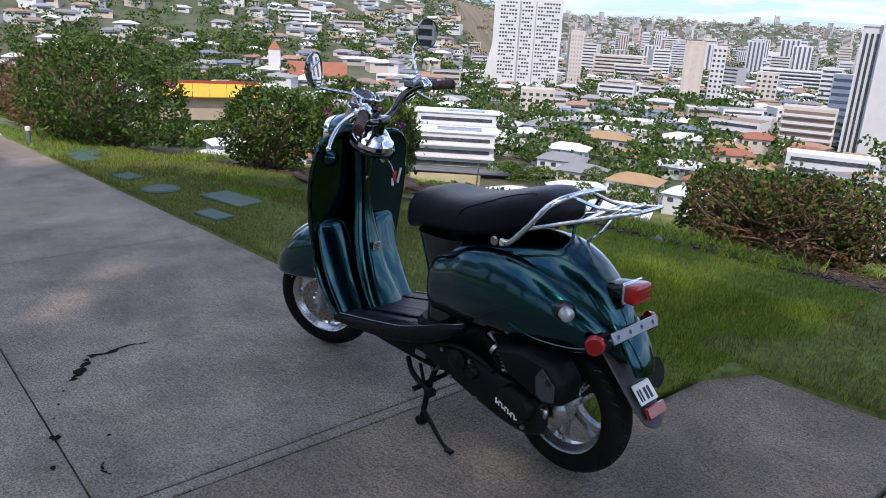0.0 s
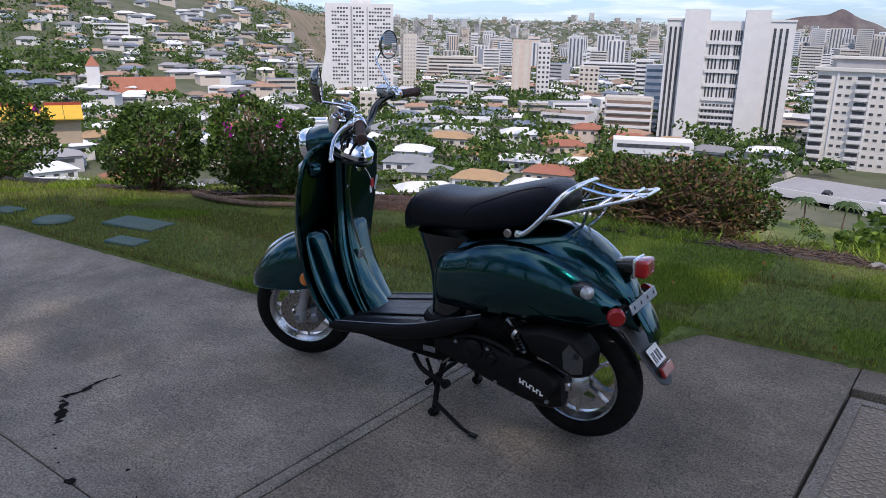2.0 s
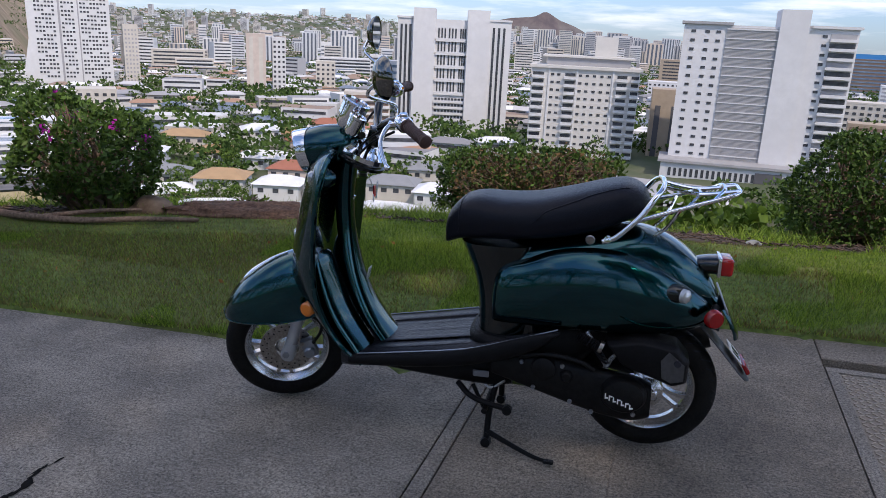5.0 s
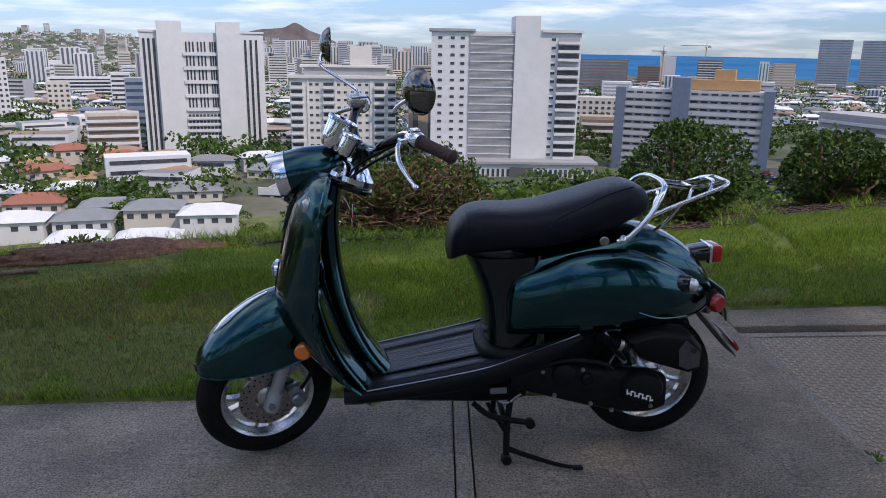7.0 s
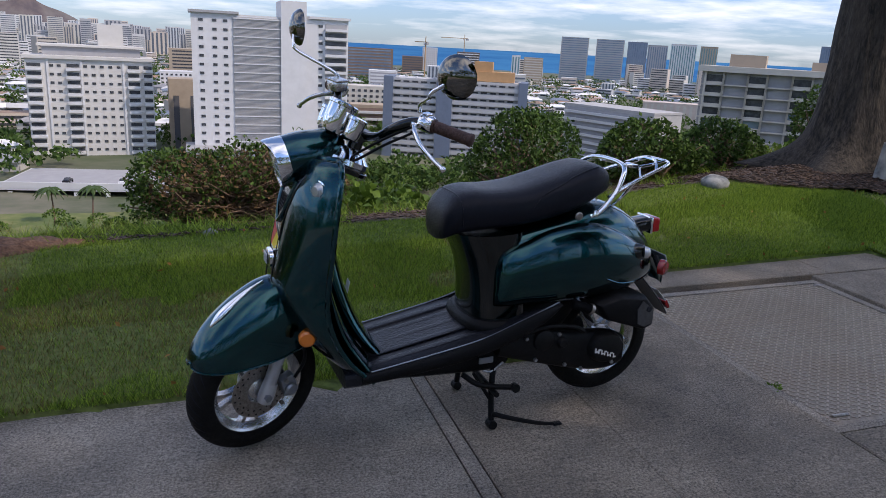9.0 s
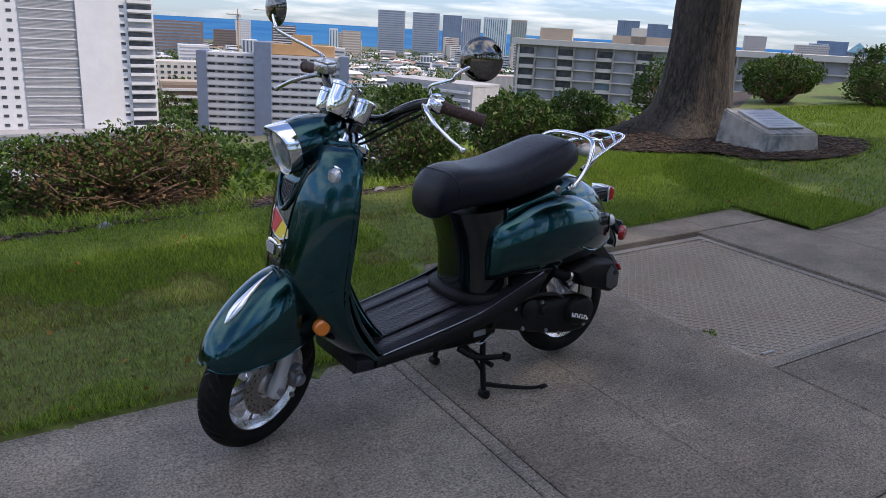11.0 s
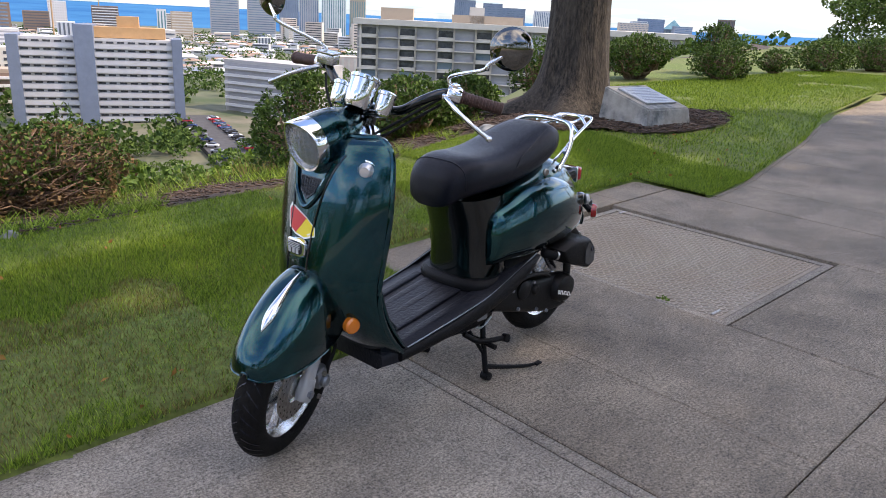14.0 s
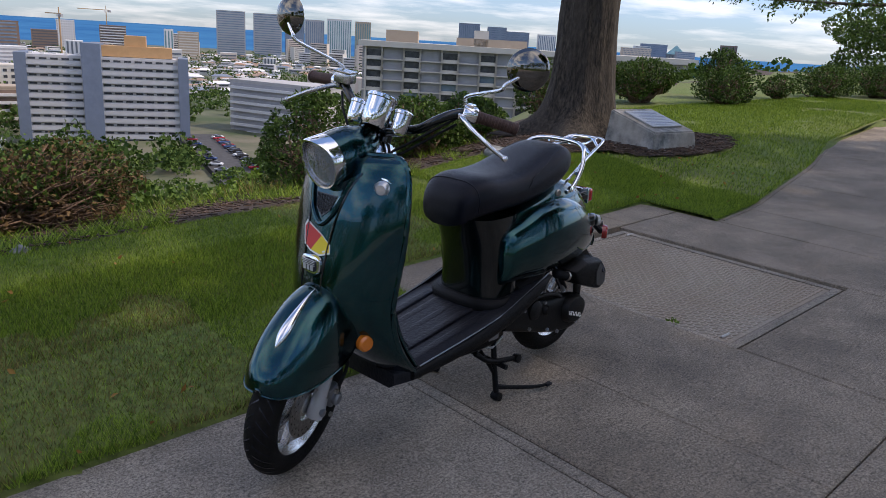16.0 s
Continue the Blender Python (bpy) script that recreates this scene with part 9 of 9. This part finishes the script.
def build_far_green():
    rnd = random.Random(21)
    far, nf, mid, nm, near, nn = [], [], [], [], [], []
    while len(far) < 5200:
        th = radians(rnd.uniform(-84, 66) if len(far) < 4200 else rnd.uniform(-86, -46))
        r = 215 + (1600 * rnd.random() ** 1.25 if len(far) < 4200 else 850 * rnd.random())
        deg = math.degrees(th)
        x, y = r * math.sin(th), r * math.cos(th)
        if noise.noise((x * 0.006, y * 0.006, 2.0)) < -0.25 or not clear_of_blocks(x, y, -4) or (deg > 10 and r > 1500) or (deg > 34 and r > 500 and rnd.random() < 0.5):
            continue
        if -62 < deg < -44 and r > 820 and rnd.random() < 0.85:
            continue
        q = rnd.uniform(3.2, 7.0) * (1 + r / 3000)
        far.append((x, y, ground_z(x, y), q)); nf.append(36 if r > 500 else 76)
    while len(far) < 6600:
        th, r = radians(rnd.uniform(-50, -12)), rnd.uniform(1300, 3300)
        x, y = r * math.sin(th), r * math.cos(th)
        far.append((x, y, ground_z(x, y) - 1, rnd.uniform(7, 13))); nf.append(22)
    while len(mid) < 330:
        th = radians(rnd.uniform(-80, 64) if len(mid) < 230 else rnd.uniform(0, 34))
        r = rnd.uniform(45, 250)
        x, y = r * math.sin(th), r * math.cos(th)
        deg = math.degrees(th)
        if noise.noise((x * 0.02, y * 0.02, 5.0)) < (-0.05 if r > 120 else 0.12) or not clear_of_blocks(x, y, -2):
            continue
        if -36 < deg < 0 and rnd.random() < 0.5:
            continue
        if -70 < deg < -30 and 60 < r < 130 and rnd.random() < 0.7:
            continue
        q = rnd.uniform(2.4, 5.2)
        mid.append((x, y, ground_z(x, y) - 0.3, q)); nm.append(960)
    for k in range(30):
        th, r = radians(rnd.uniform(-15, 1)), rnd.uniform(118, 168)
        x, y = r * math.sin(th), r * math.cos(th)
        mid.append((x, y, ground_z(x, y) - 0.3, rnd.uniform(2.2, 4.2))); nm.append(960)
    for k in range(64):
        th, r = radians(rnd.uniform(11, 24.3) if k % 3 else rnd.uniform(28.6, 34)), rnd.uniform(95, 245)
        x, y = r * math.sin(th), r * math.cos(th)
        if clear_of_blocks(x, y, -2):
            mid.append((x, y, ground_z(x, y) - 0.3, rnd.uniform(2.2, 4.6))); nm.append(900)
    for k in range(34):
        th, r = radians(rnd.uniform(-22, 1)), rnd.uniform(58, 112)
        x, y = r * math.sin(th), r * math.cos(th)
        mid.append((x, y, ground_z(x, y) - 0.2, rnd.uniform(1.3, 2.6))); nm.append(900)
    for k in range(46):
        th, r = radians(rnd.uniform(-24, 1)), rnd.uniform(17, 60)
        x, y = r * math.sin(th), r * math.cos(th)
        near.append((x, y, ground_z(x, y) - 0.1, rnd.uniform(0.5, 1.2))); nn.append(800)
    while len(near) < 196:
        th = radians(rnd.uniform(-70, 55) if len(near) < 76 else rnd.uniform(2, 36))
        r = rnd.uniform(11, 45)
        x, y = r * math.sin(th), r * math.cos(th)
        if noise.noise((x * 0.09, y * 0.09, 8.0)) < (0.05 if len(near) < 76 else -0.15) or y < crest_y(x) + 4 or (th < -0.25 and rnd.random() < 0.8):
            continue
        q = rnd.uniform(0.5, 1.3)
        near.append((x, y, ground_z(x, y) - 0.1, q)); nn.append(800)
    crown_cloud("far_trees", far, nf, M_LEAF_FAR, 5, "dark green trees scattered among the houses", leaf=0.24)
    crown_cloud("valley_trees", mid, nm, leafy("valley_leaf", (0.026, 0.065, 0.012), (0.125, 0.195, 0.036), 0.7, 0.3), 6, "broad green trees at the foot of the hill", leaf=0.12)
    crown_cloud("bank_bushes", near, nn, M_LEAF_BRIGHT, 7, "bright green bushes down the bank", 0.9, 0.13)
    # palms by the parking deck
    for k, (x, y, h) in enumerate(((-24, 172, 9), (-14, 176, 10), (-6, 170, 8), (4, 178, 10), (-32, 176, 8), (12, 190, 9))):
        z = ground_z(x, y)
        t = thing("palm", "coconut palm with a drooping crown", "palm", "palms by the parking deck", at=pose(x, y, z, 0, 0, 40 * k))
        part("trunk", tube(bmesh.new(), [(0, 0, -1), (0.2, 0, h * 0.5), (0.5, 0.1, h)], (0.22, 0.14), 8, 8), M_TWIG, t)
        for q in range(13):
            a = 2 * math.pi * q / 13
            bm = bmesh.new()
            L = []
            for i in range(6):
                u = i / 5
                p = Vector((0.5 + math.cos(a) * 3.4 * u, 0.1 + math.sin(a) * 3.4 * u, h + 1.2 * u * (1 + 0.4 * (q % 2)) - 3.2 * u * u))
                wv = Vector((-math.sin(a), math.cos(a), 0)) * (0.55 * math.sin(math.pi * min(1, u + 0.12)) + 0.03)
                L.append([bm.verts.new(p - wv - Vector((0, 0, 0.25))), bm.verts.new(p), bm.verts.new(p + wv - Vector((0, 0, 0.25)))])
            for A, B in zip(L, L[1:]):
                bm.faces.new((A[0], A[1], B[1], B[0])); bm.faces.new((A[1], A[2], B[2], B[1]))
            part("frond", bm, M_PALM, t)


build_far_green()


def build_sea_and_crater():
    bm = bmesh.new()
    pts = []
    for th in range(-4, 101, 4):
        a = radians(th)
        pts.append((1980 if th > 2 else 2600, a))
    inner = [bm.verts.new((r * math.sin(a), r * math.cos(a), -60.5)) for r, a in pts]
    mids = [bm.verts.new((3200 * math.sin(a), 3200 * math.cos(a), -52)) for r, a in pts]
    outer = [bm.verts.new((4940 * math.sin(a), 4940 * math.cos(a), -17.5)) for r, a in pts]
    for A, B in ((inner, mids), (mids, outer)):
        for i in range(len(pts) - 1):
            bm.faces.new((A[i], A[i + 1], B[i + 1], B[i]))
    bmesh.ops.recalc_face_normals(bm, faces=bm.faces)
    solid("water", bm, M_SEA, "calm blue ocean reaching the horizon", "sea", kind="structure")
    # the crater ridge
    bm = bmesh.new()
    keys = [(-1760, -8), (-1640, 8), (-1560, 58), (-1480, 62), (-1380, 30), (-1240, 34), (-1120, 60), (-1020, 84), (-940, 92), (-880, 100), (-830, 124), (-800, 118), (-740, 84), (-660, 56), (-590, 20), (-540, -12)]
    K = hermite([(a, b) for a, b in keys], 90)
    rows = []
    for j in range(7):
        v = j / 6
        rows.append([bm.verts.new((x * (1 - 0.02 * v), 4230 + (x + 1100) * 0.22 - 300 * (1 - v), -60 + (z + 62) * (v ** 1.3) + (0 if j == 6 else 14 * noise.noise((x * 0.012, v * 3, 1.0)) * v))) for x, z in K])
    for A, B in zip(rows, rows[1:]):
        for i in range(len(K) - 1):
            bm.faces.new((A[i], A[i + 1], B[i + 1], B[i]))
    bmesh.ops.recalc_face_normals(bm, faces=bm.faces)
    solid("crater", bm, noisy(principled("crater_rock", rough=0.95), 0.012, (0.085, 0.070, 0.075), (0.16, 0.125, 0.115), stretch=(1, 1, 0.4), second=(0.006, (0.14, 0.15, 0.14), 0.6), bump=0.4, bump_scale=0.05), "brown crater ridge beyond the towers", "mountain", kind="structure", smooth=True)


build_sea_and_crater()


def car(x, y, z, yaw, paint, label):
    c = thing("car", label, "car", "parked cars", at=pose(x, y, z, 0, 0, yaw))
    rows = [(-2.1, 0.55, 0.70, 0.22), (-2.0, 0.62, 0.82, 0.30), (-0.9, 0.68, 0.86, 0.34), (0.9, 0.66, 0.86, 0.33), (1.9, 0.60, 0.82, 0.28), (2.1, 0.52, 0.70, 0.2)]
    part("body", loft(bmesh.new(), [superring(s, q, w, h, 14, 4) for s, q, w, h in hermite(rows, 10)]), paint, c)
    rows = [(-1.5, 0.95, 0.60, 0.06), (-1.0, 1.12, 0.68, 0.28), (0.2, 1.16, 0.70, 0.30), (1.0, 0.98, 0.66, 0.08)]
    part("cabin", loft(bmesh.new(), [superring(s, q, w, h, 14, 4) for s, q, w, h in hermite(rows, 8)]), W_GLASSDARK, c)
    for sx in (-1.3, 1.3):
        for sy in (-0.82, 0.82):
            part("wheel", lathe(bmesh.new(), [(0, -0.1), (0.30, -0.1), (0.32, 0.0), (0.30, 0.1), (0, 0.1)], axis_to((sx, sy, 0.32), (0, 1, 0)), 12), M_TYRE, c)


def build_cars():
    rnd = random.Random(9)
    paints = [(principled("car_white", (0.75, 0.75, 0.76), 0.25), "white"), (principled("car_red", (0.35, 0.02, 0.03), 0.25), "red"), (principled("car_grey", (0.25, 0.26, 0.28), 0.3, 0.5), "grey"), (principled("car_blue", (0.03, 0.06, 0.16), 0.25), "dark blue"), (principled("car_black", (0.015, 0.015, 0.017), 0.25), "black")]
    lane = thing("car_park", "asphalt lane of parked cars between the blocks", "road", kind="structure", at=pose(107.6, 221, -38.6, 0, 0, -16.7))
    part("asphalt", bar(0, 0, -1.0, 15, 96, 2.4), W_ROAD, lane)
    for k in range(24):
        p, nm = paints[rnd.randrange(5)]
        a = radians(-16.7)
        u, v = (5.0 if k % 3 else -5.2), -40 + 3.3 * k
        car(107.6 + math.cos(a) * u - math.sin(a) * v, 221 + math.sin(a) * u + math.cos(a) * v, -38.3, -16.7 + (25 if u > 0 else 155), p, "%s car parked in the lane" % nm)
    for k in range(9):
        p, nm = paints[rnd.randrange(5)]
        a = radians(-8)
        u, v, z = 8 + 6 * k + rnd.uniform(-1, 1), 22 if k % 2 else 8, (-38.9 if k % 2 else -42.9)
        car(-51 + math.cos(a) * u - math.sin(a) * v, 194 + math.sin(a) * u + math.cos(a) * v, z, 82, p, "%s car on the parking deck" % nm)


build_cars()


def tower_crane(x, y, z, h, jib, yaw):
    c = thing("tower_crane", "slim distant tower crane over a building site", "crane", "tower cranes", at=pose(x, y, z, 0, 0, yaw))
    part("mast", bar(0, 0, h / 2, 1.3, 1.3, h), R_BROWN, c)
    part("jib", bar(jib * 0.38, 0, h + 1.0, jib, 1.0, 1.0), R_BROWN, c)
    part("counterweight", bar(-jib * 0.10, 0, h - 0.8, 5, 2.4, 3), W_GREY, c)
    part("cab", bar(1.6, 0, h - 1.2, 2.6, 2.4, 2.6), W_WHITE, c)
    part("peak", bar(0, 0, h + 4.5, 0.8, 0.8, 6), R_BROWN, c)


for x, y, z, h, jib, yaw in ((430, 1240, -14, 26, 46, 160), (262, 900, -50, 52, 34, 100), (1480, 1160, 14, 30, 56, 20)):
    tower_crane(x, y, z, h, jib, yaw)
